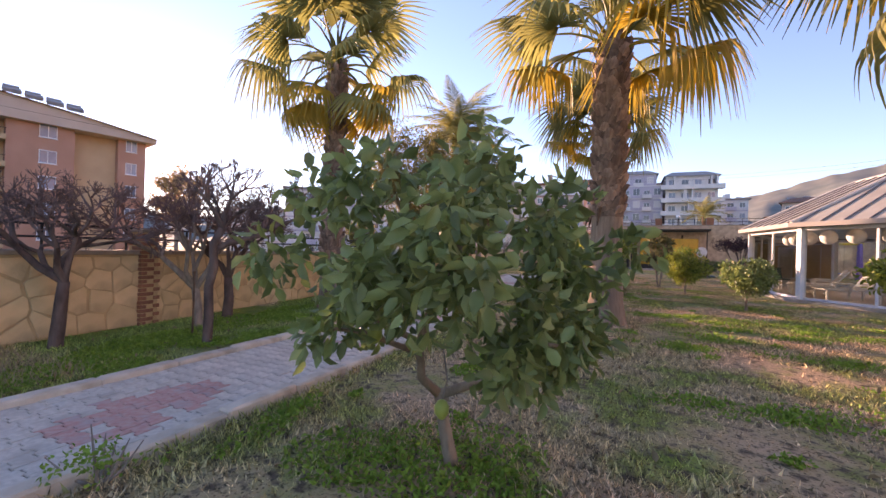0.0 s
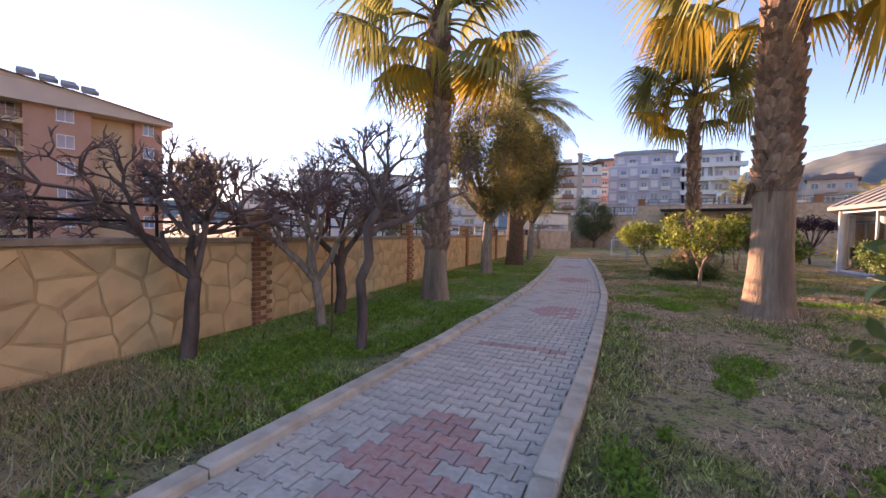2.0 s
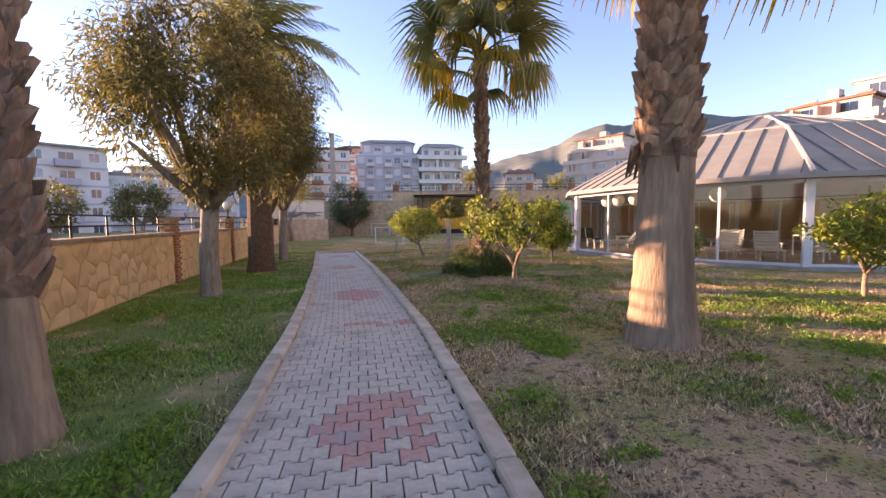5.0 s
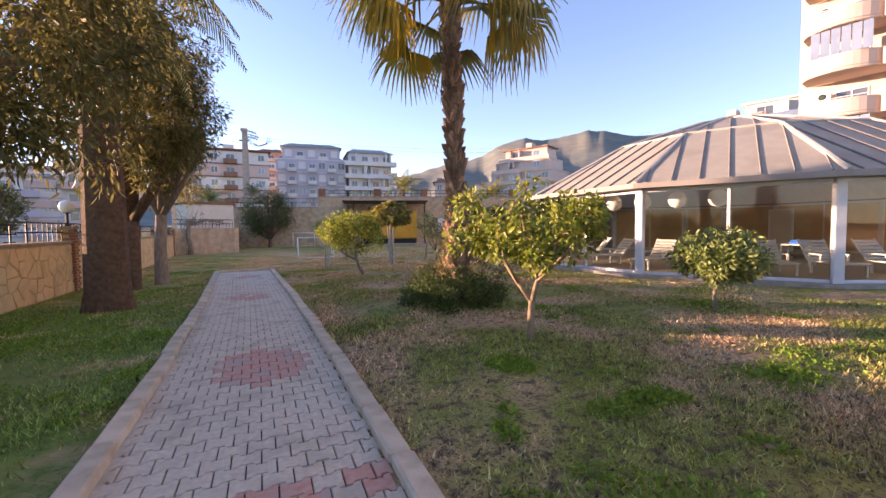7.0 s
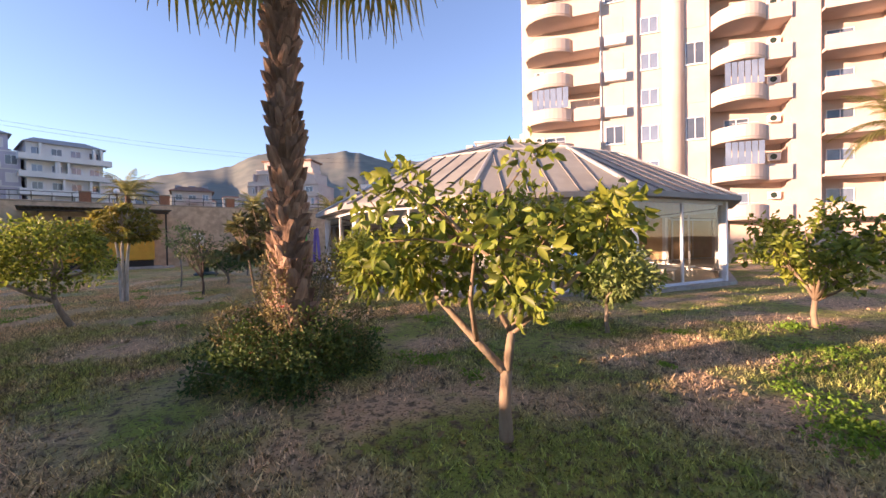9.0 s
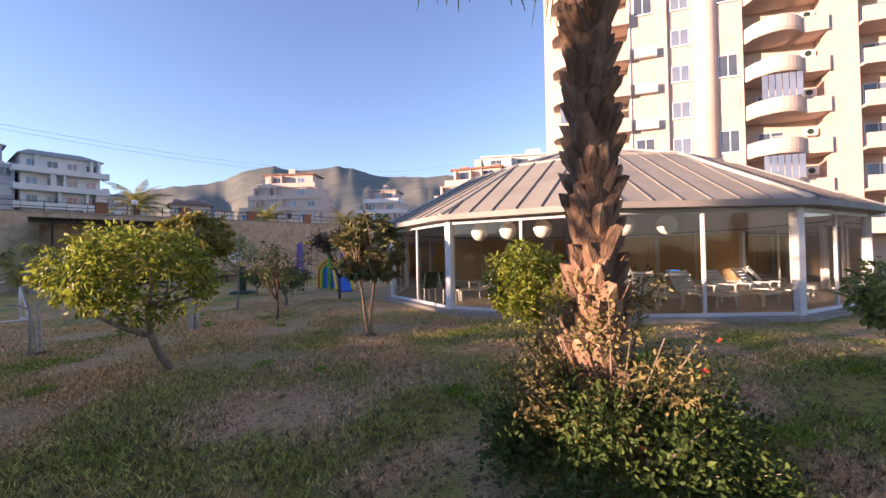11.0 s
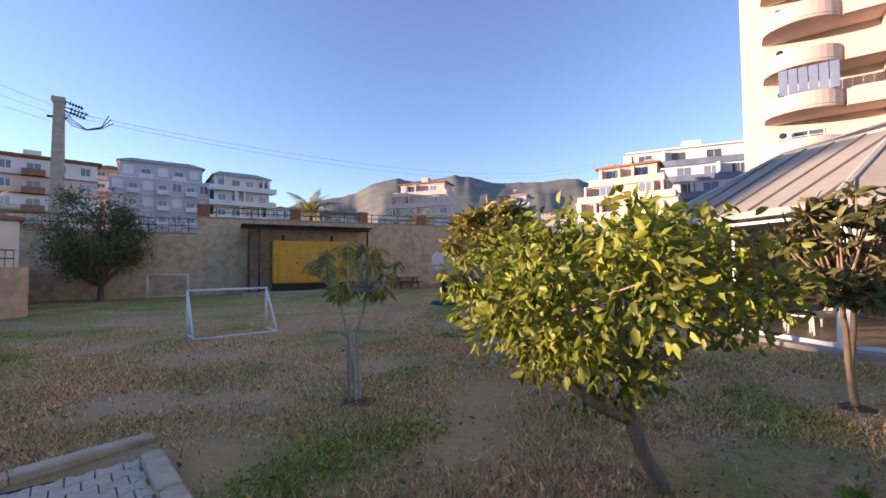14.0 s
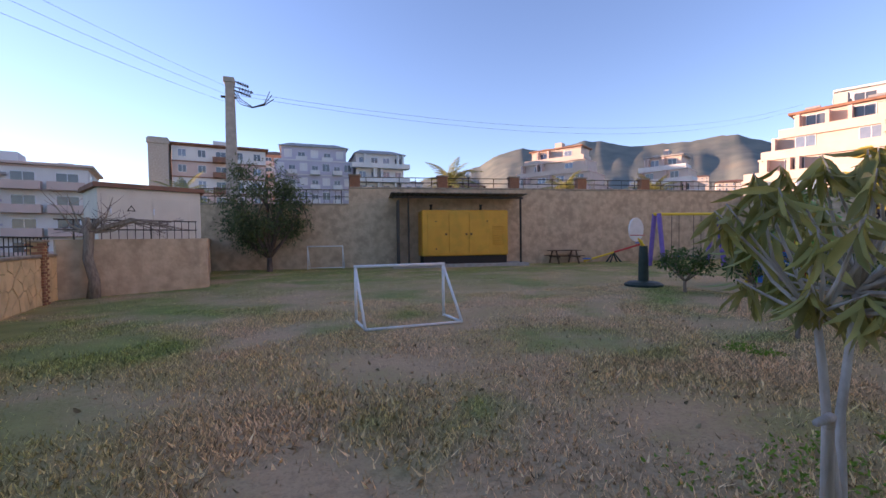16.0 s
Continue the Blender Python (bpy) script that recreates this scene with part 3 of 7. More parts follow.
BACK = [(26.0, 42.6), (18.0, 43.9), (1.6, 46.6)]
BACK_LOW = [(1.6, 46.6), (-5.9, 47.8)]
wall_north = tagged(part("wall_north", wall_body(BACK, 0.4, -0.2, 4.25), ROCKWALL), "high tan retaining wall of rough stone render", "wall", kind="structure")
part("coping", coping(BACK, 0.4, 4.25, 0.09), COPING, wall_north)
wall_low = tagged(part("wall_north_low", wall_body(BACK_LOW, 0.4, -0.2, 3.35), ROCKWALL), "tan retaining wall of rough stone render, lower run", "wall", kind="structure")
part("coping", coping(BACK_LOW, 0.4, 3.35, 0.09), COPING, wall_low)
for s in (7.0, 11.2, 15.4, 19.6, 24.4):
    x, y, h = along(BACK, s)
    core = part("brick_pillar", Geo().box(-0.28, 0.0, 4.34, 0.28, 0.4, 4.95, None, 0.012), BRICK, wall_north, "brick pillar on the wall", m=pose(x, y, 0, 0, 0, h))
    part("cap", Geo().box(-0.33, -0.05, 4.95, 0.33, 0.45, 5.02, None, 0.012), COPING, core)
x, y, h = along(BACK, 17.95)
globe = thing("globe_lamp", "small round glass lamp on the wall", "lamp", (x, y + 0.2, 4.34), group="globe lamps on the wall")
part("stem", Geo().lathe([(0.10, 0), (0.10, 0.05), (0.035, 0.08), (0.035, 0.62), (0.09, 0.66)], sides=10), IRON, globe)
part("globe", Geo().lathe([(0.07, 0.66), (0.15, 0.72), (0.19, 0.83), (0.15, 0.95), (0.05, 1.0)], sides=12), GLOBE, globe, "frosted globe", True)
north_fence = thing("iron_fence", "thin metal railing along the high wall", "fence")
rail(north_fence, BACK, 4.34, 0.55, 0.9, 2, 1.8, 0.016, 0.2)
low_fence = thing("iron_fence", "metal railing along the lower wall", "fence")
rail(low_fence, BACK_LOW, 3.44, 0.75, 0.30, 2, 1.8, 0.016, 0.2)

# plain walls that close the garden beyond the view
for name, a, b, top in (("wall_east", (27.5, -9.0), (26.6, 29.0), 1.0), ("wall_east_high", (26.6, 29.0), (26.0, 42.4), 4.0), ("wall_south", (-3.42, -9.0), (27.5, -9.0), 1.0)):
    tagged(part(name, wall_body([a, b], 0.26, -0.2, top), ROCKWALL), "plain tan boundary wall", "wall", kind="structure")


# ---- paved path ----
paved_path = thing("paved_path", "grey interlocking paved garden path with red patches", "path", kind="structure")
HALF = 0.80


def path_frame(y):
    """Local x across the path, y along it, at the world's y."""
    return path_x(y), math.degrees(math.atan2(path_x(y - 0.9) - path_x(y + 0.9), 1.8))


bed = Geo()
for (xa, ya), (xb, yb) in zip(PATH_LINE, PATH_LINE[1:]):
    bed.add([(xa - 0.9, ya, -0.02), (xa + 0.9, ya, -0.02), (xb + 0.9, yb, -0.02), (xb - 0.9, yb, -0.02), (xa - 0.9, ya, -0.2), (xa + 0.9, ya, -0.2), (xb + 0.9, yb, -0.2), (xb - 0.9, yb, -0.2)],
            [(0, 1, 2, 3), (4, 5, 1, 0), (7, 3, 2, 6), (0, 3, 7, 4), (1, 5, 6, 2)])
part("bed", bed, SAND, paved_path, "dark sand in the joints")

kerb_a = Geo().box(-0.075, 0.004, -0.12, 0.075, 0.746, 0.065, None, 0.018).mesh("kerb_stone")
kerb_a.materials.append(KERB)
for side in (-1, 1):
    y = -6.9
    while y < (23.9 if side < 0 else 24.3):
        x, h = path_frame(y)
        part("kerb_stone", kerb_a, KERB, paved_path, m=pose(x + side * (HALF + 0.078) + rng.uniform(-0.008, 0.008), y, rng.uniform(-0.012, 0.008), rng.uniform(-0.4, 0.4), 0, h + rng.uniform(-0.5, 0.5)))
        y += 0.75 * math.cos(radians(h))
for i in range(2):
    part("kerb_stone", kerb_a, KERB, paved_path, m=pose(-2.72 + i * 0.90, 24.50 + 0.214 * i, 0, 0, 0, -76.6) @ Matrix.Diagonal((1, 1.235, 1, 1)))

# one paver: broad ends and a drawn-in waist
PW, PD = 0.1755, 0.150


def paver_outline(w, d, gap):
    a, b, s = w / 2 - gap, d / 2 - gap, 0.013
    bottom = [(-a, -b - s), (-a * 0.60, -b - s), (-a * 0.40, -b + s), (a * 0.40, -b + s), (a * 0.60, -b - s), (a, -b - s)]
    top = [(a, b + s), (a * 0.60, b + s), (a * 0.40, b - s), (-a * 0.40, b - s), (-a * 0.60, b + s), (-a, b + s)]
    return bottom + top


CUTS = {}
RED_SPOTS = [(0.10, 2.65, 0.42, 0.75), (0.0, 5.40, 0.62, 0.10), (0.02, 8.0, 0.42, 0.55), (0.25, 11.0, 0.60, 0.14), (-0.36, 13.4, 0.45, 0.62), (-1.05, 18.5, 0.42, 0.5), (-1.6, 22.8, 0.4, 0.5), (0.0, -2.6, 0.42, 0.7)]


def paver_piece(width, red):
    """A whole paver or one cut to that width at the path's edge; alike ones share a mesh."""
    key = (round(width, 2), red)
    if key not in CUTS:
        CUTS[key] = Geo().prism(paver_outline(width, PD, 0.0042), -0.05, 0.0, 0.006).mesh("paver")
        CUTS[key].materials.append(PAVER_RED if red else PAVER)
    return CUTS[key]


rest = {True: Geo(), False: Geo()}
row, y = 0, -6.85
while y < 24.5:
    x0, h = path_frame(y)
    turn = radians(h)
    start = -HALF - (PW / 2 if row % 2 else 0)
    for i in range(11):
        a, b = max(start + i * PW, -HALF), min(start + (i + 1) * PW, HALF)
        if b - a < 0.04:
            continue
        u = (a + b) / 2
        px, py = x0 + u * math.cos(turn), y + u * math.sin(turn)
        red = any(((px - p) / c) ** 2 + ((py - q) / d) ** 2 < 1.0 and rng.random() < 0.86 for p, q, c, d in RED_SPOTS)
        m = pose(px, py, 0.006 * noise.noise(Vector((px * 2, py * 2, 3))) + rng.uniform(-0.003, 0.002), rng.uniform(-0.7, 0.7), rng.uniform(-0.7, 0.7), h + rng.uniform(-0.8, 0.8))
        if 3.2 < y < 7.6:
            part("paver", paver_piece(b - a, red), PAVER, paved_path, m=m)
        else:
            g = rest[red]
            g.m = m
            g.prism(paver_outline(b - a, PD, 0.0042), -0.05, 0.0, 0.006)
    y += PD * math.cos(turn)
    row += 1
for red, g in rest.items():
    tagged(part("pavers", g, PAVER_RED if red else PAVER, paved_path, "worn red pavers" if red else "grey interlocking pavers"), kind="stuff")


# ---- plants ----
def leaf_cloud(points, normals, size, aspect, rng, droop=0.3, fold=0.25):
    """One pointed, folded leaf at each point, turned outwards and hanging a little."""
    n = len(points)
    size = size * rng.uniform(0.65, 1.25, (n, 1))
    way = normals + rng.normal(0, 0.75, (n, 3))
    way[:, 2] -= droop
    way /= np.linalg.norm(way, axis=1, keepdims=True)
    side = np.cross(way, rng.normal(0, 1, (n, 3)))
    side /= np.linalg.norm(side, axis=1, keepdims=True)
    up = np.cross(side, way)
    w = size / aspect
    def at(k, sideways, lift):
        return points + way * size * k + side * w * sideways + up * (w * lift - size * 0.2 * k * k)

    cols = [at(0, 0, 0), at(0.3, 0.42, fold), at(0.68, 0.40, fold), at(1.0, 0, 0), at(0.68, -0.40, fold), at(0.3, -0.42, fold), at(0.32, 0, 0), at(0.68, 0, 0)]
    verts = np.stack(cols, 1).reshape(-1, 3)
    k = np.arange(n)[:, None] * 8
    faces = np.concatenate([k + f for f in ([0, 6, 1], [1, 6, 7], [1, 7, 2], [2, 7, 3], [0, 5, 6], [5, 7, 6], [5, 4, 7], [4, 3, 7])])
    return array_mesh("crown", verts, faces, True)


def clump_points(centres, radii, per, rng, shell=0.55):
    """Points and outward ways in the outer part of a set of clumps."""
    pts, ways = [], []
    for c, r in zip(centres, radii):
        k = max(8, int(per * r ** 2))
        d = rng.normal(0, 1, (k, 3))
        d /= np.linalg.norm(d, axis=1, keepdims=True)
        pts.append(np.asarray(c) + d * (r * rng.uniform(shell, 1.0, (k, 1))))
        ways.append(d)
    return np.concatenate(pts), np.concatenate(ways)


def clumps_in(lo, hi, radius, count, rng, size=(0.2, 0.36), flat=1.0):
    """Clump centres over the surface of an uneven rounded crown between heights lo and hi."""
    cs, rs = [], []
    for _ in range(count):
        a, z = rng.uniform(0, 2 * math.pi), rng.uniform(-1, 1)
        s = math.sqrt(1 - z * z) ** flat
        k = rng.uniform(0.35, 1.0) ** 0.6 * rng.uniform(0.85, 1.1)
        cs.append((math.cos(a) * s * radius * k, math.sin(a) * s * radius * k, lerp(lo, hi, 0.5 + 0.5 * z * k)))
        rs.append(rng.uniform(*size) * radius)
    return cs, rs


def branch_set(base, fork, ends, r0, rng, sides=7):
    """A trunk to its fork and limbs from there to each of the ends."""
    trunk, limbs = Geo(), []
    bx, by, bz = base
    fx, fy, fz = fork
    mid = (lerp(bx, fx, 0.5) + rng.uniform(-0.03, 0.03), lerp(by, fy, 0.5) + rng.uniform(-0.03, 0.03), lerp(bz, fz, 0.5))
    trunk.tube([(bx, by, bz - 0.08), (bx, by, bz + 0.04), mid, fork], [r0 * 1.5, r0 * 1.15, r0, r0 * 0.92], sides + 3)
    for e in ends:
        k = rng.uniform(0.3, 0.55)
        m = (lerp(fx, e[0], k) + rng.uniform(-0.07, 0.07), lerp(fy, e[1], k) + rng.uniform(-0.07, 0.07), lerp(fz, e[2], k * 0.85))
        limbs.append(Geo().tube([fork, m, e], [r0 * 0.75, r0 * 0.5, r0 * 0.16], sides))
    return trunk, limbs


def leafy_tree(name, label, at, lo, hi, radius, fork_z, r0, leaf, leaf_mat, bark, seed, count=60, per=1500, aspect=2.2, lean=(0, 0), shift=(0, 0),
               squash=(1, 1), size=(0.17, 0.31), droop=0.3, limbs=8, group="", shell=0.35, lines=None, turn=0.0, hollow=0.0):
    r, rn = np.random.default_rng(seed), random.Random(seed)
    t = thing(name, label, "tree", (at[0], at[1], ground_height(*at[:2])), group=group)
    fork = (lean[0], lean[1], fork_z)
    cs, rs = clumps_in(lo, hi, radius, count, r, size)
    ct, st = math.cos(radians(turn)), math.sin(radians(turn))
    cs = [(c[0] * squash[0] * ct - c[1] * squash[1] * st + shift[0], c[0] * squash[0] * st + c[1] * squash[1] * ct + shift[1], c[2]) for c in cs]
    if hollow:            # no leaves low down near the trunk
        kept = [(c, q) for c, q in zip(cs, rs) if math.hypot(c[0] - fork[0] - 0.1, c[1] - fork[1] + 0.15) > hollow or c[2] > lerp(lo, hi, 0.42)]
        cs, rs = [c for c, _ in kept], [q for _, q in kept]
    ends = [p for line in lines for p in line[1:]] if lines else [cs[int(i * len(cs) / limbs)] for i in range(limbs)]
    trunk, arms = branch_set((0, 0, 0), fork, ends, r0, rn)
    if lines:             # limbs that fork from one another; the first two leave the trunk
        arms = [Geo().tube(line, [r0 * lerp(0.80 if i < 2 else 0.5, 0.42 if i < 2 else 0.18, j / (len(line) - 1)) for j in range(len(line))], 8) for i, line in enumerate(lines)]
    part("trunk", trunk, bark, t, smooth=True)
    for arm in arms:
        part("branch", arm, bark, t, smooth=True)
    if count <= 70:
        twigs = Geo()
        for c in cs:
            e = min(ends, key=lambda q: (Vector(q) - Vector(c)).length)
            p = Vector(e) if lines else Vector(fork).lerp(Vector(e), rn.uniform(0.55, 0.95))
            twigs.tube([p, p.lerp(Vector(c), 0.55) + Vector((0, 0, 0.04)), c], [r0 * 0.26, r0 * 0.18, r0 * 0.08], 5)
        tagged(part("twig_tangle", twigs, bark, t, "fine twigs inside the crown"), kind="stuff")
    pts, ways = clump_points(cs, rs, per / radius ** 2 / 9, r, shell)
    part("crown", leaf_cloud(pts, ways, leaf, aspect, r, droop), leaf_mat, t)
    return t


def bare_tree(name, label, at, trunk_pts, r0, ends, seed, depth=5, spread=0.95, first=0.5, bark=None):
    """A pruned tree without leaves: limbs that fork again and again into fine twigs."""
    rn = random.Random(seed)
    t = thing(name, label, "tree", (at[0], at[1], ground_height(*at[:2])), group="bare trees by the wall")
    trunk = Geo()
    n = len(trunk_pts)
    trunk.tube([(trunk_pts[0][0], trunk_pts[0][1], -0.08)] + trunk_pts, [r0 * 1.35] + [r0 * lerp(1.12, 0.85, i / (n - 1)) for i in range(n)], 10)
    twigs = Geo()

    def grow(p, d, length_, r, level, limbs):
        q = p + d * length_
        bend = p + d * length_ * 0.5 + Vector((rn.uniform(-1, 1), rn.uniform(-1, 1), rn.uniform(-0.6, 0.8))) * length_ * 0.14
        (limbs if level < 2 else twigs).tube([p, bend, q], [r, r * 0.85, r * 0.68], 7 if level < 2 else 4, False)
        if level >= depth:
            return
        for _ in range(4 if level > 1 and rn.random() < 0.85 else 3):
            nd = (d + Vector((rn.uniform(-1, 1), rn.uniform(-1, 1), rn.uniform(-0.75, 0.8))) * spread).normalized()
            grow(q, nd, length_ * rn.uniform(0.5, 0.8), r * 0.62, level + 1, limbs)

    top = Vector(trunk_pts[-1])
    for e, k in ends:
        d = Vector(e) - top
        limb = Geo()
        grow(top, d.normalized(), d.length * first, r0 * k, 0, limb)
        part("branch", limb, bark or BARE_BARK, t, smooth=True)
    part("trunk", trunk, bark or BARE_BARK, t, smooth=True)
    tagged(part("twig_tangle", twigs, TWIG, t, "fine bare twigs"), kind="stuff")
    return t


def frond_mesh(name, seed, mat, fan, stalk, hang, segments=32):
    """A fan leaf: a long bare stalk and a half-round of pleated fingers, joined near the hub, whose thin ends hang. It points along +x."""
    rn = random.Random(seed)
    g = Geo()
    arch = [(stalk * k, 0, 0.10 * stalk * math.sin(math.pi * k) - hang * 0.16 * k * k * stalk) for k in (0, 0.25, 0.5, 0.75, 1)]
    g.tube(arch, [0.030, 0.020, 0.016, 0.013, 0.011], 5)
    hub = Vector(arch[-1])
    for i in range(segments):
        a = radians(lerp(-118, 118, i / (segments - 1)))
        reach = fan * (0.74 + 0.26 * math.cos(a)) * rn.uniform(0.9, 1.08)
        d = Vector((math.cos(a), math.sin(a), 0))
        side = Vector((-math.sin(a), math.cos(a), 0))
        lift = 0.16 * fan * (1 - abs(a) / 2.3)
        limp = rn.uniform(0.7, 1.3)
        rows = []
        for k in (0.03, 0.28, 0.50, 0.68, 0.84, 1.0):
            loose = max(0, k - 0.50)
            fall = hang * fan * (1.15 * limp * loose ** 1.35 + 0.10 * k * k + 0.16 * k * abs(math.sin(a)))
            p = hub + d * reach * (k - 0.45 * loose * min(1.0, hang)) + Vector((0, 0, lift * math.sin(1.6 * k) - fall))
            half = fan * (0.064 * k if k <= 0.5 else lerp(0.032, 0.003, (k - 0.5) / 0.5))
            rows.append((p - side * half, p + Vector((0, 0, 0.022 * fan * (1 - k))), p + side * half))
        pts = [tuple(q) for r in rows for q in r]
        g.add(pts, [(3 * j + c, 3 * j + c + 1, 3 * j + c + 4, 3 * j + c + 3) for j in range(len(rows) - 1) for c in (0, 1)])
    me = g.mesh(name, True)
    me.materials.append(mat)
    return me


FANS_GREEN = [frond_mesh("frond", 10 + i, FAN_GREEN, 1.0, 0.95, 0.46 + 0.31 * i) for i in range(3)]
FANS_BACKLIT = [frond_mesh("frond", 20 + i, FAN_BACKLIT, 0.92, 0.85, 1.0 + 0.4 * i) for i in range(2)]


def boot_mesh(seed):
    """The stub of an old leaf, split at its tip."""
    rn = random.Random(seed)
    w, h, out = rn.uniform(0.125, 0.16), rn.uniform(0.17, 0.28), rn.uniform(0.03, 0.085)
    pts = [(0, -w * 0.7, 0), (0.02, 0, -0.03), (0, w * 0.7, 0), (out, -w * 0.5, h * 0.6), (out + 0.03, 0, h * 0.55), (out, w * 0.5, h * 0.6), (out + 0.035, -w * 0.2, h), (out + 0.05, w * 0.22, h * rn.uniform(0.85, 1.15)), (0, -w * 0.3, h * 0.9), (0, w * 0.3, h * 0.9)]
    me = Geo().add(pts, [(0, 1, 4, 3), (1, 2, 5, 4), (3, 4, 7, 6), (4, 5, 7), (0, 3, 6, 8), (2, 9, 7, 5), (6, 7, 9, 8)]).mesh("leaf_base")
    me.materials.append(BOOT)
    return me


BOOTS = [boot_mesh(90 + i) for i in range(4)]


def fan_palm(label, at, height, r_base, r_mid, boots_from, fronds, scale, seed, lean=(0, 0), lowest=-38):
    rn = random.Random(seed)
    t = thing("fan_palm", label, "palm tree", (*at, ground_height(*at)), group="fan palms on the lawn")
    g = Geo()
    zs = [-0.1, 0.0, 0.25, 0.6, 1.2, 2.0, 3.0, 4.0, height]
    zs = [z for z in zs if z <= height]

    def girth(z):
        return r_mid + (r_base - r_mid) * math.exp(-z / 0.7)

    def axis(z):
        k = (z / height) ** 1.5
        return lean[0] * k, lean[1] * k

    rings, n = [], 22
    z = -0.1
    while z < height:
        cx, cy = axis(max(z, 0))
        rings.append([(cx + girth(z) * (1 + 0.03 * rn.uniform(-1, 1)) * math.cos(2 * math.pi * k / n), cy + girth(z) * (1 + 0.03 * rn.uniform(-1, 1)) * math.sin(2 * math.pi * k / n), z) for k in range(n)])
        z += 0.09
    g.add([p for r in rings for p in r], [(i * n + k, i * n + (k + 1) % n, (i + 1) * n + (k + 1) % n, (i + 1) * n + k) for i in range(len(rings) - 1) for k in range(n)])
    part("trunk", g, PALM_SKIN, t, smooth=True)
    # old leaf bases, lapped upwards in spirals
    if boots_from < height - 0.5:
        zz = [boots_from - 0.05 + 0.2 * i for i in range(int((height - boots_from) / 0.2) + 1)]
        part("fibre_sleeve", Geo().tube([(*axis(z), z) for z in zz], [girth(z) + 0.012 for z in zz], 18, False), SLEEVE, t, "dark fibrous sleeve")
    z, k, made = boots_from, 0, 0
    while z < height - 0.1 and made < 297:
        for i in range(9):
            if rn.random() < 0.16:
                continue
            a = 2 * math.pi * (i / 9) + k * 0.36 + rn.uniform(-0.22, 0.22)
            cx, cy = axis(z)
            r = girth(z)
            m = Matrix.Translation((cx, cy, z + rn.uniform(-0.065, 0.065))) @ Matrix.Rotation(a, 4, "Z") @ Matrix.Translation((r - 0.02, 0, 0)) @ Matrix.Rotation(rn.uniform(-0.38, 0.38), 4, "X") @ Matrix.Diagonal((rn.uniform(0.7, 1.2), r / 0.2 * rn.uniform(0.85, 1.1), rn.uniform(0.8, 1.25), 1))
            part("leaf_base", BOOTS[rn.randrange(4)], BOOT, t, m=m)
            made += 1
        z += 0.135
        k += 1
    cx, cy = axis(height)
    part("heart", Geo().lathe([(r_mid * 1.02, height - 0.25), (r_mid * 1.15, height), (r_mid * 0.9, height + 0.22), (r_mid * 0.3, height + 0.45), (0.03, height + 0.55)], (cx, cy), 12), FIBRE, t)
    for i in range(fronds):
        k = i / (fronds - 1)
        a = i * 2.39996 + rn.uniform(-0.2, 0.2)
        up = lerp(82, lowest, k ** 0.85) + rn.uniform(-8, 8)
        old = k > 0.70
        # most low fronds take the yellow that stands for backlight
        me = rn.choice(FANS_BACKLIT if old and rn.random() < 0.7 else FANS_GREEN[:2] if k < 0.4 else FANS_GREEN[1:])
        s = scale * rn.uniform(0.88, 1.1) * (0.8 if k < 0.1 else 1)
        m = Matrix.Translation((cx, cy, height + lerp(0.32, -0.05, k))) @ Matrix.Rotation(a, 4, "Z") @ Matrix.Rotation(radians(-up), 4, "Y") @ Matrix.Rotation(rn.uniform(-0.5, 0.5), 4, "X") @ Matrix.Translation((r_mid * 0.6, 0, 0)) @ Matrix.Scale(s, 4)
        part("frond", me, FAN_GREEN, t, m=m)
    return t


fan_palm("tall fan palm with a ragged brown trunk", (-2.40, 8.12), 5.5, 0.31, 0.185, 1.05, 30, 1.30, 3, (-0.05, 0.1), -46)
fan_palm("stout fan palm with a smooth grey base and ragged upper trunk", (3.40, 9.45), 5.55, 0.43, 0.285, 2.2, 27, 1.42, 14, (0.04, 0.0), -8)
fan_palm("slender fan palm rising from a flowering shrub", (2.98, 16.2), 5.75, 0.30, 0.138, 0.35, 28, 1.34, 5, (-0.1, 0.0), -16)
fan_palm("fan palm seen high above the lawn", (7.6, 6.3), 5.3, 0.34, 0.24, 1.6, 24, 1.35, 6)
# brown dead stubs hanging at the stout palm's collar
stub = Geo()
for a in (2.6, 3.0, 3.5, 4.3, 1.9):
    stub.tube([(0.26 * math.cos(a), 0.26 * math.sin(a), 2.35), (0.36 * math.cos(a), 0.36 * math.sin(a), 2.28), (0.44 * math.cos(a), 0.44 * math.sin(a), 1.95)], [0.05, 0.045, 0.012], 5)
dead = thing("dead_palm_stubs", "dark dead leaf stubs hanging from a palm trunk", "palm stubs", (3.42, 9.45, 0))
part("stub", stub, FIBRE, dead)

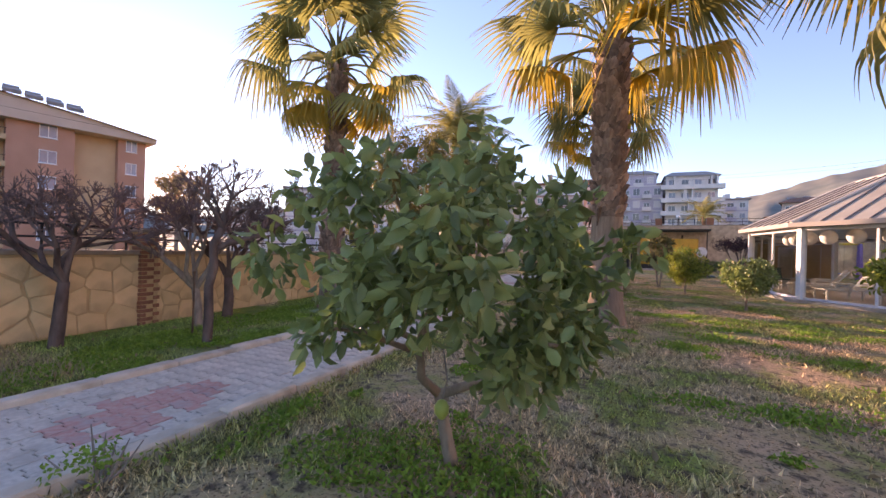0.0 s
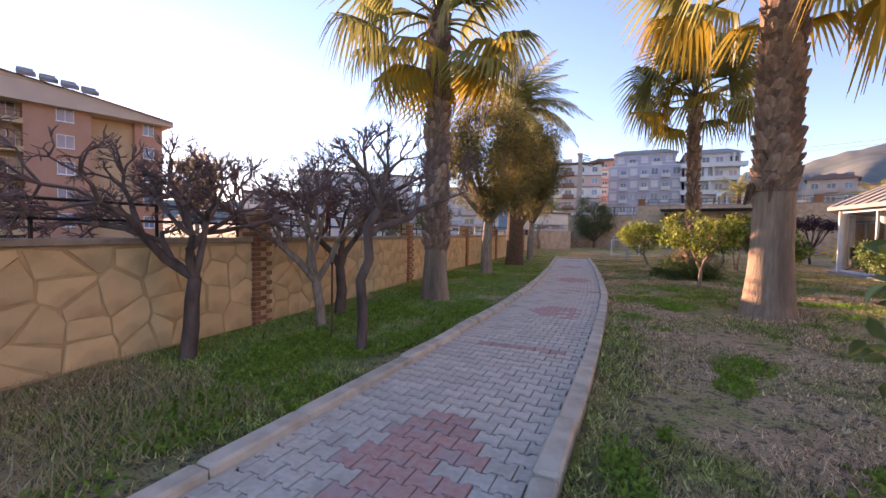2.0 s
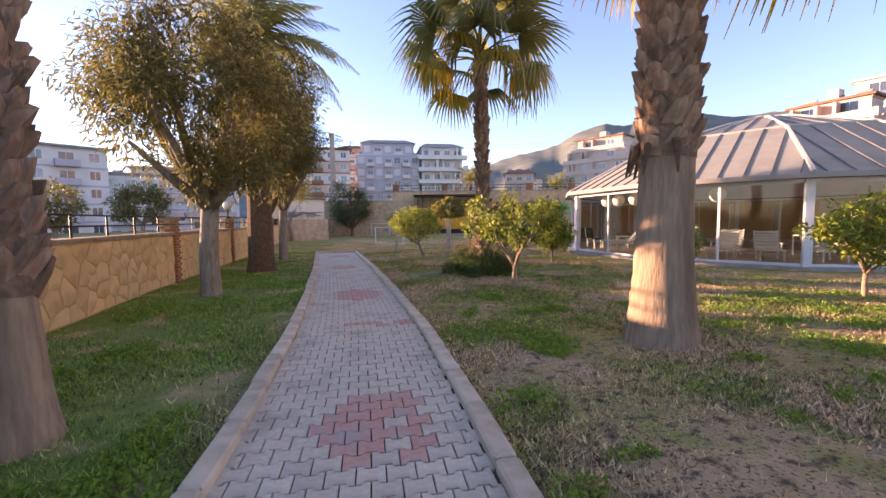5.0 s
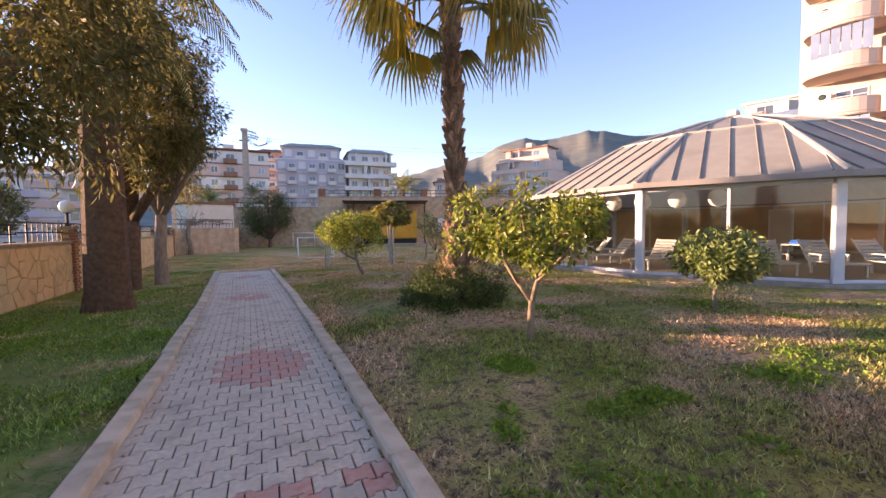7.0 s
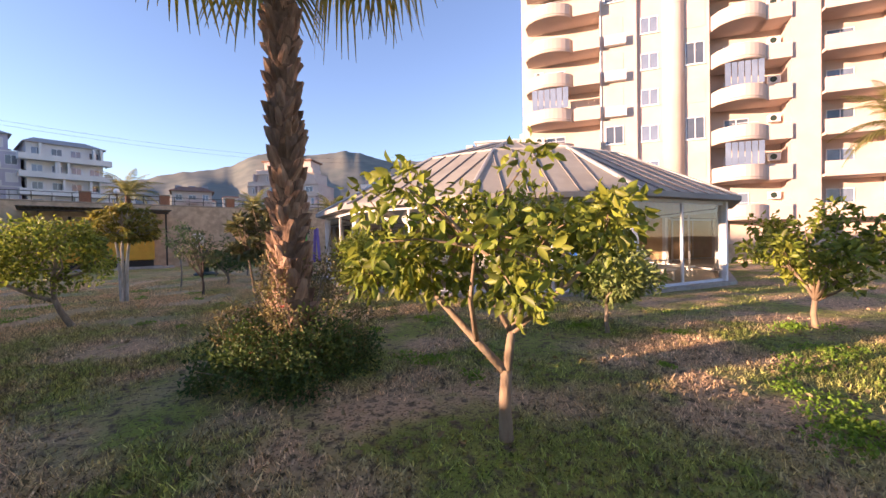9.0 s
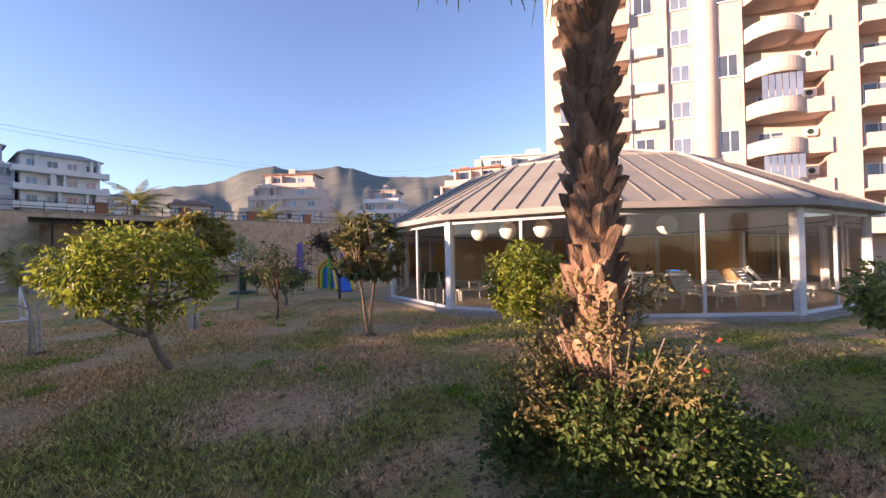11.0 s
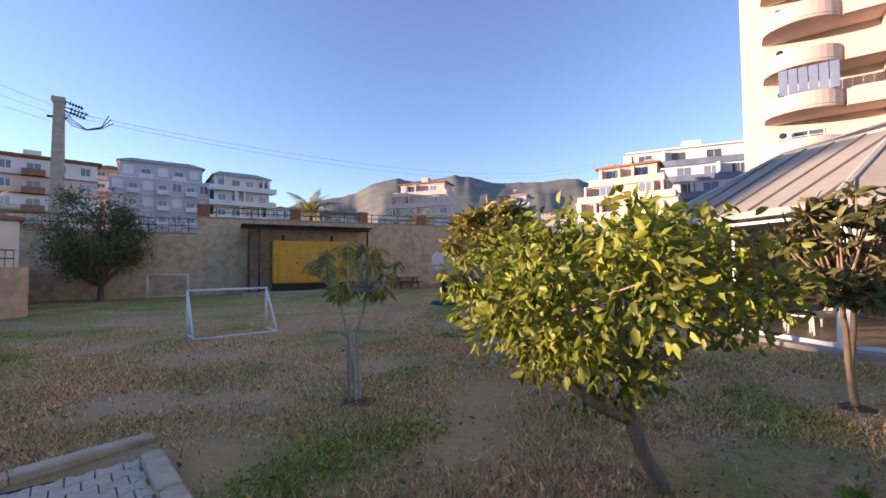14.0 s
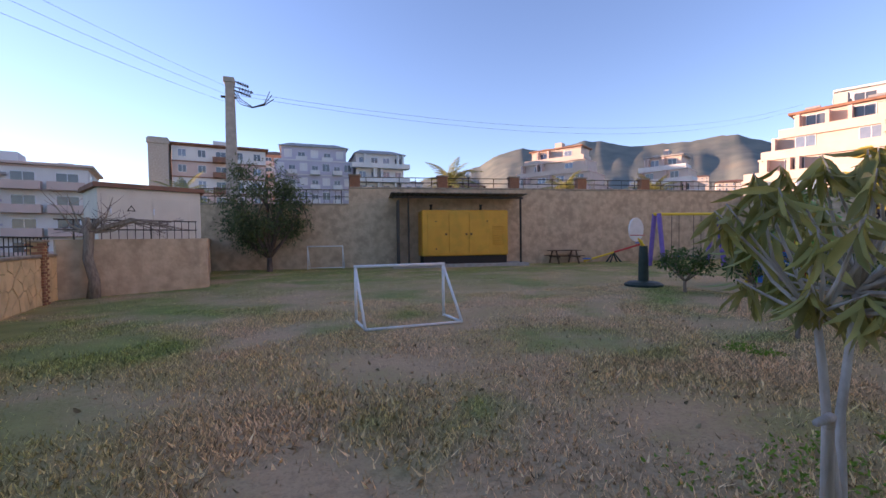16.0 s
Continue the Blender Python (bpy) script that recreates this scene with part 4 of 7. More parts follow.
# citrus and other small trees
leafy_tree("lemon_tree", "broad lemon tree with large dark leaves and a few green lemons", (2.75, 3.04), 0.62, 2.04, 0.92, 0.50, 0.042, 0.090, LEAF_LEMON, PALE_BARK, 11, 78, 19000, 1.75,
           (-0.06, -0.08), (0.25, -0.46), (1.04, 1.0), (0.11, 0.21), 0.55, 7, hollow=0.50,
           lines=[[(-0.06, -0.08, 0.48), (-0.14, -0.18, 0.60), (-0.10, -0.30, 0.85), (0.08, -0.42, 1.25), (0.15, -0.45, 1.6)], [(-0.05, -0.08, 0.48), (0.14, 0.02, 0.55), (0.42, 0.12, 0.62), (0.65, 0.12, 0.76), (0.85, -0.05, 1.0)],
                  [(-0.10, -0.30, 0.85), (-0.35, -0.55, 1.05), (-0.48, -0.75, 1.25)], [(-0.11, -0.28, 0.78), (-0.30, -0.62, 0.95), (-0.36, -0.85, 1.0)], [(0.42, 0.12, 0.62), (0.50, 0.25, 0.95), (0.45, 0.20, 1.35)],
                  [(0.65, 0.12, 0.76), (0.80, -0.45, 0.95), (0.75, -0.85, 1.05)], [(0.08, -0.42, 1.25), (0.35, -0.80, 1.40), (0.40, -1.00, 1.50)]])
for x, y, z in ((2.86, 2.62, 0.52), (2.52, 2.45, 0.93), (3.3, 2.75, 0.62)):
    lemon = thing("lemon", "green-yellow lemon hanging in the tree", "fruit", (x, y, z), group="lemons")
    part("fruit", Geo().lathe([(0.004, -0.06), (0.02, -0.05), (0.04, -0.02), (0.042, 0.015), (0.025, 0.045), (0.006, 0.055)], sides=12), LEMON_SKIN, lemon, smooth=True)
    part("stem", Geo().tube([(0, 0, 0.05), (0.02, 0.02, 0.16), (-0.04, 0.08, 0.34)], 0.005, 5), BARK, lemon)
leafy_tree("orange_tree", "citrus tree with light green leaves and a forked trunk", (2.85, 13.24), 0.95, 1.98, 0.92, 0.50, 0.045, 0.088, LEAF_ORANGE, PALE_BARK, 12, 46, 14500, 1.9,
           (0.02, 0), (0.0, 0.10), (1.08, 1.12), (0.15, 0.28), 0.5, 7,
           lines=[[(0.02, 0, 0.48), (-0.06, 0.20, 0.70), (-0.12, 0.42, 0.93), (-0.26, 0.66, 1.25)], [(0.02, 0, 0.48), (0.10, 0.0, 0.75), (0.28, -0.04, 1.02), (0.42, -0.05, 1.35)],
                  [(-0.06, 0.20, 0.70), (-0.35, 0.05, 1.05), (-0.50, -0.10, 1.4)], [(0.28, -0.04, 1.02), (0.60, 0.25, 1.4)], [(0.10, 0.0, 0.75), (0.12, 0.30, 1.2), (0.10, 0.38, 1.6)], [(0.10, 0.0, 0.75), (0.28, -0.40, 1.15), (0.35, -0.60, 1.4)]])
leafy_tree("lemon_tree", "leaning lemon tree with sunlit yellow-green leaves", (1.90, 21.70), 0.70, 2.08, 0.98, 0.52, 0.05, 0.079, LEAF_ORANGE, BARK, 13, 54, 17000, 1.8,
           (-0.20, 0.10), (-0.24, 0.22), (1.04, 1.04), (0.13, 0.33), 0.45, 9,
           lines=[[(-0.20, 0.10, 0.50), (-0.45, 0.15, 0.62), (-0.80, 0.25, 0.85), (-0.95, 0.30, 1.15)], [(-0.20, 0.10, 0.50), (-0.22, 0.12, 0.85), (-0.15, 0.20, 1.25), (-0.15, 0.2, 1.6)],
                  [(-0.45, 0.15, 0.62), (-0.55, 0.60, 0.95), (-0.50, 0.85, 1.2)], [(-0.22, 0.12, 0.85), (0.25, 0.35, 1.15), (0.45, 0.5, 1.4)], [(-0.22, 0.12, 0.85), (-0.15, -0.35, 1.1), (-0.2, -0.5, 1.4)], [(-0.22, 0.12, 0.85), (0.35, -0.15, 1.05), (0.6, -0.1, 1.3)]])


def rosette_tree(name, label, at, stems, tips, leaf, leaf_mat, bark, seed, per=14, aspect=4.4, r0=0.03, droop=0.9):
    """A small tree whose long leaves stand in whorls round the ends of its twigs. stems: lines from the ground; tips: how many, and the crown's middle and half-widths."""
    r, rn = np.random.default_rng(seed), random.Random(seed)
    t = thing(name, label, "tree", (at[0], at[1], ground_height(*at)))
    for line in stems:
        part("stem", Geo().tube([(line[0][0], line[0][1], -0.08)] + line, [r0 * 1.5] + [r0 * lerp(1.2, 0.75, i / (len(line) - 1)) for i in range(len(line))], 9), bark, t, smooth=True)
    n, (mx, my, mz), (hx, hy, hz) = tips
    twigs, pts, ways = Geo(), [], []
    for i in range(n):
        a, z = rn.uniform(0, 2 * math.pi), rn.uniform(-0.75, 1.0)
        k = math.sqrt(1 - min(1, z * z)) ** 0.7 * rn.uniform(0.45, 1.05)
        tip = Vector((mx + hx * k * math.cos(a), my + hy * k * math.sin(a), mz + hz * z))
        foot = Vector(min((line[-1] for line in stems), key=lambda q: (Vector(q) - tip).length))
        bend = foot.lerp(tip, 0.5) + Vector((rn.uniform(-0.05, 0.05), rn.uniform(-0.05, 0.05), -0.06 * (foot - tip).length))
        twigs.tube([foot, bend, tip], [r0 * 0.62, r0 * 0.42, r0 * 0.16], 6)
        out = (tip - foot).normalized()
        for j in range(per):
            b = 2.4 * j + rn.uniform(-0.3, 0.3)
            w = Vector((math.cos(b), math.sin(b), rn.uniform(-0.9, 0.5) - 0.8 * max(0, droop - 1.1))) + out * 0.5
            pts.append(tuple(tip - out * 0.10 * (j / per)))
            ways.append(tuple(w.normalized()))
    part("branch_tangle", twigs, bark, t, "thin forking branches", smooth=True)
    pts, ways = np.array(pts), np.array(ways) * 1.9
    part("crown", leaf_cloud(pts, ways, leaf, aspect, r, droop), leaf_mat, t)
    return t


rosette_tree("mango_tree", "young mango tree with two pale stems and long drooping leaves", (1.02, 24.74),
             [[(-0.02, 0, 0), (-0.05, 0.0, 0.35), (-0.10, 0.02, 0.72), (-0.18, 0.0, 1.02), (-0.22, 0.0, 1.20)], [(0.03, 0.01, 0), (0.02, 0.03, 0.40), (-0.02, 0.02, 0.78), (0.10, 0.05, 1.05), (0.16, 0.06, 1.28)], [(-0.10, 0.02, 0.74), (-0.24, -0.06, 0.84), (-0.40, -0.10, 0.86)]],
             (46, (-0.03, 0.0, 1.53), (0.56, 0.56, 0.34)), 0.165, LEAF_MANGO, LIME_BARK, 14, 13, 4.8, 0.018, 1.8)
rosette_tree("loquat_tree", "loquat tree with two pale stems and leathery leaves", (5.15, 21.2),
             [[(-0.03, 0, 0), (-0.10, 0.02, 0.45), (-0.16, 0.02, 0.85), (-0.20, 0.05, 1.2)], [(0.03, 0, 0), (0.06, 0.03, 0.45), (0.12, 0.0, 0.9), (0.16, 0.0, 1.25)]],
             (92, (0.0, 0.0, 1.66), (0.64, 0.64, 0.70)), 0.185, LEAF_LOQUAT, PALE_BARK, 15, 20, 3.1, 0.030, 0.7)
rosette_tree("avocado_tree", "small tree with limewashed white stems and yellowing drooping leaves", (3.48, 24.96),
             [[(-0.05, 0, 0), (-0.07, 0.0, 0.7), (-0.10, 0.0, 1.3), (-0.16, 0.0, 1.80)], [(0.0, 0.05, 0), (0.01, 0.05, 0.7), (0.0, 0.06, 1.3), (0.03, 0.08, 1.95)], [(0.05, 0, 0), (0.07, 0.0, 0.7), (0.10, -0.02, 1.3), (0.18, -0.04, 1.80)]],
             (165, (0.0, 0.0, 2.02), (0.82, 0.82, 0.52)), 0.165, LEAF_AVOCADO, LIME_BARK, 16, 16, 3.0, 0.040, 1.1)
leafy_tree("clipped_bush_tree", "small round clipped tree on a thin stem", (6.70, 13.68), 0.52, 1.36, 0.64, 0.45, 0.032, 0.10, LEAF_LEMON, BARK, 17, 50, 8000, 2.3,
           size=(0.22, 0.34), group="clipped round trees")
leafy_tree("clipped_bush_tree", "small round clipped tree with bright yellow-green leaves", (5.81, 18.02), 0.45, 1.57, 0.68, 0.4, 0.035, 0.10, LEAF_ORANGE, BARK, 18, 56, 12000, 2.4,
           size=(0.22, 0.34), group="clipped round trees")
leafy_tree("orange_tree", "citrus tree with light green leaves", (8.8, 11.2), 0.6, 1.86, 0.85, 0.42, 0.04, 0.12, LEAF_ORANGE, PALE_BARK, 19, 44, 7000, 2.1, limbs=7)
leafy_tree("small_tree", "thin dark ornamental tree with sparse leaves", (5.28, 24.68), 0.85, 2.0, 0.72, 0.5, 0.03, 0.09, LEAF_PEPPER, BARE_BARK, 20, 36, 3600, 2.4, limbs=7)
leafy_tree("purple_plum_tree", "flat-topped purple-leaved plum tree", (9.45, 27.5), 1.75, 2.4, 1.15, 0.75, 0.05, 0.09, LEAF_PURPLE, BARE_BARK, 21, 60, 9000, 2.2, limbs=9, size=(0.16, 0.26))
leafy_tree("young_tree", "young tree on a thin stake-like stem", (5.72, 27.6), 1.3, 2.2, 0.6, 1.1, 0.025, 0.11, LEAF_LEMON, BARK, 22, 22, 2400, 2.4)
for x, y, s in ((8.65, 31.9, 24), (9.55, 30.7, 25), (7.2, 27.4, 26)):
    leafy_tree("clipped_bush_tree", "dark green flat-clipped bush on short stems", (x, y), 0.5, 1.15, 0.72, 0.3, 0.04, 0.08, LEAF_SHRUB, BARK, s, 44, 5000, 2.0, size=(0.2, 0.32), group="clipped round trees", limbs=7)

# evergreen trees by the wall
leafy_tree("olive_tree", "dense dark evergreen tree by the garden wall", (-3.25, 13.85), 1.85, 5.6, 2.05, 1.75, 0.17, 0.12, LEAF_DARK, BARK, 31, 140, 42000, 4.2, (0.05, 0), (0.1, 0), (1, 1), (0.15, 0.28), 0.9, 11)
leafy_tree("olive_tree", "tall dark evergreen tree with hanging sprays", (-3.6, 21.85), 2.2, 7.4, 1.55, 1.9, 0.15, 0.13, LEAF_DARK, BARK, 32, 120, 24000, 4.0, (0.05, 0), (0.15, 0), (1, 1), (0.18, 0.32), 0.6, 11)
leafy_tree("olive_tree", "dark evergreen tree with hanging brownish sprays", (-3.9, 20.7), 2.25, 6.8, 1.75, 1.7, 0.16, 0.15, LEAF_DARK, FIBRE, 35, 120, 30000, 4.5, (0.05, 0), (0.1, -0.2), (1, 1), (0.16, 0.3), 0.9, 11)
leafy_tree("evergreen_tree", "dark airy evergreen tree in front of the back wall", (-2.4, 45.4), 0.95, 5.0, 2.1, 0.7, 0.13, 0.17, LEAF_PEPPER, BARE_BARK, 34, 64, 15000, 3.6, shift=(-0.2, 0), size=(0.16, 0.42), droop=0.9, shell=0.15)


def feather_palm(label, at, z0, height, r, length_, fronds, seed, trunk_mat, name="feather_palm", lowest=-12):
    rn = random.Random(seed)
    t = thing(name, label, "palm tree", (*at, z0))
    g = Geo()
    g.tube([(0, 0, -0.1), (0, 0, 0.4), (0, 0, height * 0.5), (0, 0, height)], [r * 1.25, r, r * 0.85, r * 0.7], 14)
    part("trunk", g, trunk_mat, t)
    meshes = []
    for v in range(2):
        f = Geo()
        pts = [Vector((length_ * k, 0, length_ * (0.42 * k - (0.62 + 0.2 * v) * k ** 2.2))) for k in [i / 9 for i in range(10)]]
        f.tube(pts, [0.03 * (1 - 0.85 * i / 9) for i in range(10)], 5)
        for i in range(46):
            k = 0.14 + 0.86 * i / 45
            j = min(int(k * 9), 8)
            p = pts[j].lerp(pts[j + 1], k * 9 - j)
            d = (pts[j + 1] - pts[j]).normalized()
            reach = length_ * 0.24 * math.sin(math.pi * (0.15 + 0.80 * k))
            for s in (-1, 1):
                tip = p + d * reach * 0.55 + Vector((0, s * reach * 0.8, -reach * rn.uniform(0.15, 0.65)))
                m = p.lerp(tip, 0.45) + Vector((0, 0, reach * 0.1))
                w = d * 0.018
                f.add([p - w, p + w, m + w * 1.3, m - w * 1.3, tip], [(0, 1, 2, 3), (3, 2, 4)])
        me = f.mesh("frond")
        me.materials.append(FAN_GREEN)
        meshes.append(me)
    for i in range(fronds):
        k = i / fronds
        m = Matrix.Translation((0, 0, height)) @ Matrix.Rotation(i * 2.39996, 4, "Z") @ Matrix.Rotation(radians(-lerp(68, lowest, k) + rn.uniform(-6, 6)), 4, "Y") @ Matrix.Scale(rn.uniform(0.85, 1.1), 4)
        part("frond", meshes[i % 2], FAN_GREEN, t, m=m)
    return t


feather_palm("tall feather palm with a thick dark trunk by the wall", (-3.35, 17.85), 0, 6.5, 0.36, 2.6, 40, 41, FIBRE, lowest=-38)

# bare pruned trees
bare_tree("bare_tree", "bare pruned tree with a dark crooked trunk", (-2.97, 3.38), [(0, 0, 0), (0.03, 0.02, 0.35), (0.0, 0.05, 0.62), (0.05, 0.05, 0.85)], 0.075,
          [((-0.35, -0.75, 1.75), 0.72), ((-0.25, 0.5, 1.8), 0.7), ((0.5, -0.3, 1.75), 0.6), ((-0.7, -0.15, 1.6), 0.6), ((0.15, 0.25, 2.05), 0.55)], 51)
bare_tree("bare_tree", "bare pruned tree with pale leaning stems", (-2.78, 5.2), [(0, 0, 0), (-0.05, 0.02, 0.3), (-0.12, 0.02, 0.62)], 0.07,
          [((-0.75, -0.75, 1.7), 0.8), ((0.4, 0.3, 1.75), 0.75), ((-0.3, 0.4, 1.95), 0.6), ((0.2, -0.5, 1.9), 0.6), ((-0.6, 0.2, 1.85), 0.6)], 52, bark=BARK)
bare_tree("bare_tree", "bare pruned tree with a dark trunk against the wall", (-3.1, 6.0), [(0, 0, 0), (0.04, 0, 0.4), (0.0, 0.0, 0.75)], 0.085,
          [((-0.3, -0.7, 1.7), 0.7), ((0.5, 0.35, 1.9), 0.7), ((-0.3, 0.6, 1.8), 0.65), ((0.25, -0.25, 2.0), 0.55)], 53)
twisted = bare_tree("bare_tree", "tall twisted bare tree beside the path", (-1.55, 4.46), [(0, 0, 0), (0.02, 0, 0.35), (-0.04, 0.03, 0.8), (0.10, 0.0, 1.05), (0.05, 0.02, 1.4), (0.20, 0.05, 1.62)], 0.058,
          [((0.10, -0.45, 2.45), 0.62), ((0.28, 0.22, 2.55), 0.62), ((0.55, 0.25, 2.1), 0.45), ((-0.2, 0.1, 2.4), 0.45)], 54, depth=4, first=0.42, spread=0.62)
side = Geo().tube([(0.04, 0.02, 1.30), (0.08, 0.20, 1.40), (0.18, 0.40, 1.47), (0.30, 0.58, 1.54), (0.34, 0.63, 1.62), (0.48, 0.74, 1.68), (0.66, 0.92, 1.80), (0.82, 1.15, 1.90)], [0.045, 0.042, 0.040, 0.044, 0.040, 0.030, 0.020, 0.010], 9)
side_twigs, tr = Geo(), random.Random(58)


def sprout(p, d, n, r, level):
    q = p + d * n
    side_twigs.tube([p, p.lerp(q, 0.5) + Vector((tr.uniform(-1, 1), tr.uniform(-1, 1), tr.uniform(-0.5, 0.5))) * n * 0.12, q], [r, r * 0.85, r * 0.7], 5, False)
    if level < 4:
        for _ in range(3):
            sprout(q, (d + Vector((tr.uniform(-1, 1), tr.uniform(-1, 1), tr.uniform(-0.5, 0.9))) * 0.75).normalized(), n * tr.uniform(0.55, 0.85), r * 0.62, level + 1)


for tx, ty, tz, n in ((0.22, 0.45, 1.50, 0.26), (0.33, 0.62, 1.60, 0.28), (0.48, 0.72, 1.68, 0.22), (0.66, 0.92, 1.80, 0.24), (0.32, 0.60, 1.56, 0.20), (0.82, 1.15, 1.90, 0.20), (0.74, 1.05, 1.85, 0.20)):
    sprout(Vector((tx, ty, tz)), Vector((tr.uniform(-0.6, 0.3), tr.uniform(-0.4, 0.4), 1)).normalized(), n, 0.018, 0)
bare_tree("bare_tree", "bare pruned tree beyond the twisted one", (-3.0, 1.0), [(0, 0, 0), (0.02, 0, 0.4), (0.0, 0.02, 0.8)], 0.07,
          [((-0.45, -0.5, 1.75), 0.7), ((0.35, 0.5, 1.8), 0.7), ((-0.3, 0.6, 1.75), 0.65), ((0.3, -0.3, 1.95), 0.55)], 55)
part("side_limb", side, BARE_BARK, twisted, "long knobbly side limb", True)
tagged(part("twig_tangle", side_twigs, TWIG, twisted, "fine bare twigs on the side limb"), kind="stuff")
stake = thing("tree_stake", "thin rusty metal stake beside a bare tree", "stake", (-2.15, 4.66, 0))
part("rod", Geo().tube([(0, 0, -0.1), (0.01, 0, 0.5), (0, 0.01, 0.95)], 0.014, 6), FIBRE, stake)
part("cap", Geo().lathe([(0.014, 0.94), (0.022, 0.95), (0.022, 0.97), (0.01, 0.975)], (0, 0.01), 8), FIBRE, stake)


def shrub(name, label, at, radius, height, leaf, mat, seed, count=40, per=6000, aspect=2.0, twigs=12, flowers=0):
    r, rn = np.random.default_rng(seed), random.Random(seed)
    t = thing(name, label, "shrub", (*at, ground_height(*at)))
    cs, rs = [], []
    for _ in range(count):
        a, k = r.uniform(0, 2 * math.pi), r.uniform(0, 1) ** 0.5
        cs.append((math.cos(a) * radius * k, math.sin(a) * radius * k, height * r.uniform(0.12, 1.0) * (1 - 0.62 * k ** 2)))
        rs.append(radius * r.uniform(0.15, 0.28))
    g = Geo()
    for i in range(twigs):
        c = cs[i % len(cs)]
        g.tube([(c[0] * 0.1, c[1] * 0.1, -0.02), (c[0] * 0.55, c[1] * 0.55, c[2] * 0.55), (c[0] * 1.1, c[1] * 1.1, c[2] * 1.2 + 0.1)], [0.012, 0.009, 0.003], 5)
    part("stem_tangle", g, BARK, t)
    pts, ways = clump_points(cs, rs, per / radius ** 2 / 9, r, 0.3)
    pts[:, 2] = np.maximum(pts[:, 2], 0.02)
    part("foliage", leaf_cloud(pts, ways, leaf, aspect, r, 0.1), mat, t)
    for i in range(flowers):
        c = cs[rn.randrange(len(cs))]
        f = Geo()
        for k in range(5):
            a = 2 * math.pi * k / 5
            f.add([(0, 0, 0), (0.018 * math.cos(a - 0.5), 0.018 * math.sin(a - 0.5), 0.008), (0.026 * math.cos(a), 0.026 * math.sin(a), 0.014), (0.018 * math.cos(a + 0.5), 0.018 * math.sin(a + 0.5), 0.008)], [(0, 1, 2, 3)])
        d = Vector(c).normalized() * radius * 0.3
        part("flower", f, PETAL, t, "red flower", m=Matrix.Translation(Vector(c) + d) @ Euler((rn.uniform(-1, 1), rn.uniform(-1, 1), 0)).to_matrix().to_4x4())
    return t


shrub("flowering_shrub", "sprawling shrub with yellowing leaves and red flowers round a palm", (3.02, 16.1), 0.80, 1.42, 0.044, LEAF_FLOWER, 61, 66, 22000, 2.0, 64, 6)
shrub("green_shrub", "low dark green shrub at the foot of a palm", (2.72, 15.9), 0.92, 0.62, 0.045, LEAF_SHRUB, 62, 60, 34000, 1.8, 18)
shrub("green_shrub", "small light green shrub beside the path", (1.05, 1.9), 0.30, 0.24, 0.035, CLOVER, 63, 20, 2200, 1.6, 6)
shrub("dark_hedge", "dark green hedge behind the garden wall", (-6.0, 1.2), 1.3, 1.95, 0.07, LEAF_SHRUB, 64, 46, 5200, 2.0)
shrub("wall_shrub", "green shrub growing behind the wall", (-5.2, 11.5), 0.8, 1.9, 0.07, LEAF_SHRUB, 65, 34, 3400, 2.0)

# old vine on the far wall corner
vine = thing("old_vine", "gnarled bare vine climbing over the wall", "vine", (-6.45, 37.5, 0))
part("trunk", Geo().tube([(0.05, -0.02, -0.1), (0.1, -0.05, 0.5), (-0.05, 0.0, 1.1), (0.0, 0.0, 1.75), (-0.1, 0.05, 2.2)], [0.17, 0.13, 0.12, 0.12, 0.09], 9), BARK, vine, smooth=True)
vr = random.Random(9)
vt = Geo()
for i in range(16):
    e = Vector((vr.uniform(-1.0, 1.0) if i > 4 else vr.uniform(1.0, 2.6), vr.uniform(-0.2, 0.5), vr.uniform(1.75, 2.9) if i > 4 else vr.uniform(1.7, 2.2)))
    m = Vector((e.x * 0.5, e.y * 0.5, 1.9 + vr.uniform(-0.1, 0.3)))
    part("branch", Geo().tube([(-0.05, 0, 1.8), m, e], [0.045, 0.03, 0.008], 6), BARK, vine)
    for _ in range(4):
        vt.tube([m.lerp(e, vr.random()), e + Vector((vr.uniform(-0.4, 0.4), vr.uniform(-0.2, 0.2), vr.uniform(-0.2, 0.35)))], [0.01, 0.004], 4)
tagged(part("twig_tangle", vt, TWIG, vine, "fine bare twigs"), kind="stuff")


# ---- glass pool pavilion: twelve sides, standing-seam roof ----
CX, CY, RADIUS, SIDES = 16.4, 20.6, 7.86, 12
FIRST = math.degrees(math.atan2(17.75 - CY, 9.08 - CX))      # a corner post


def ring(r, k):
    a = radians(FIRST + 30 * k)
    return r * math.cos(a), r * math.sin(a)


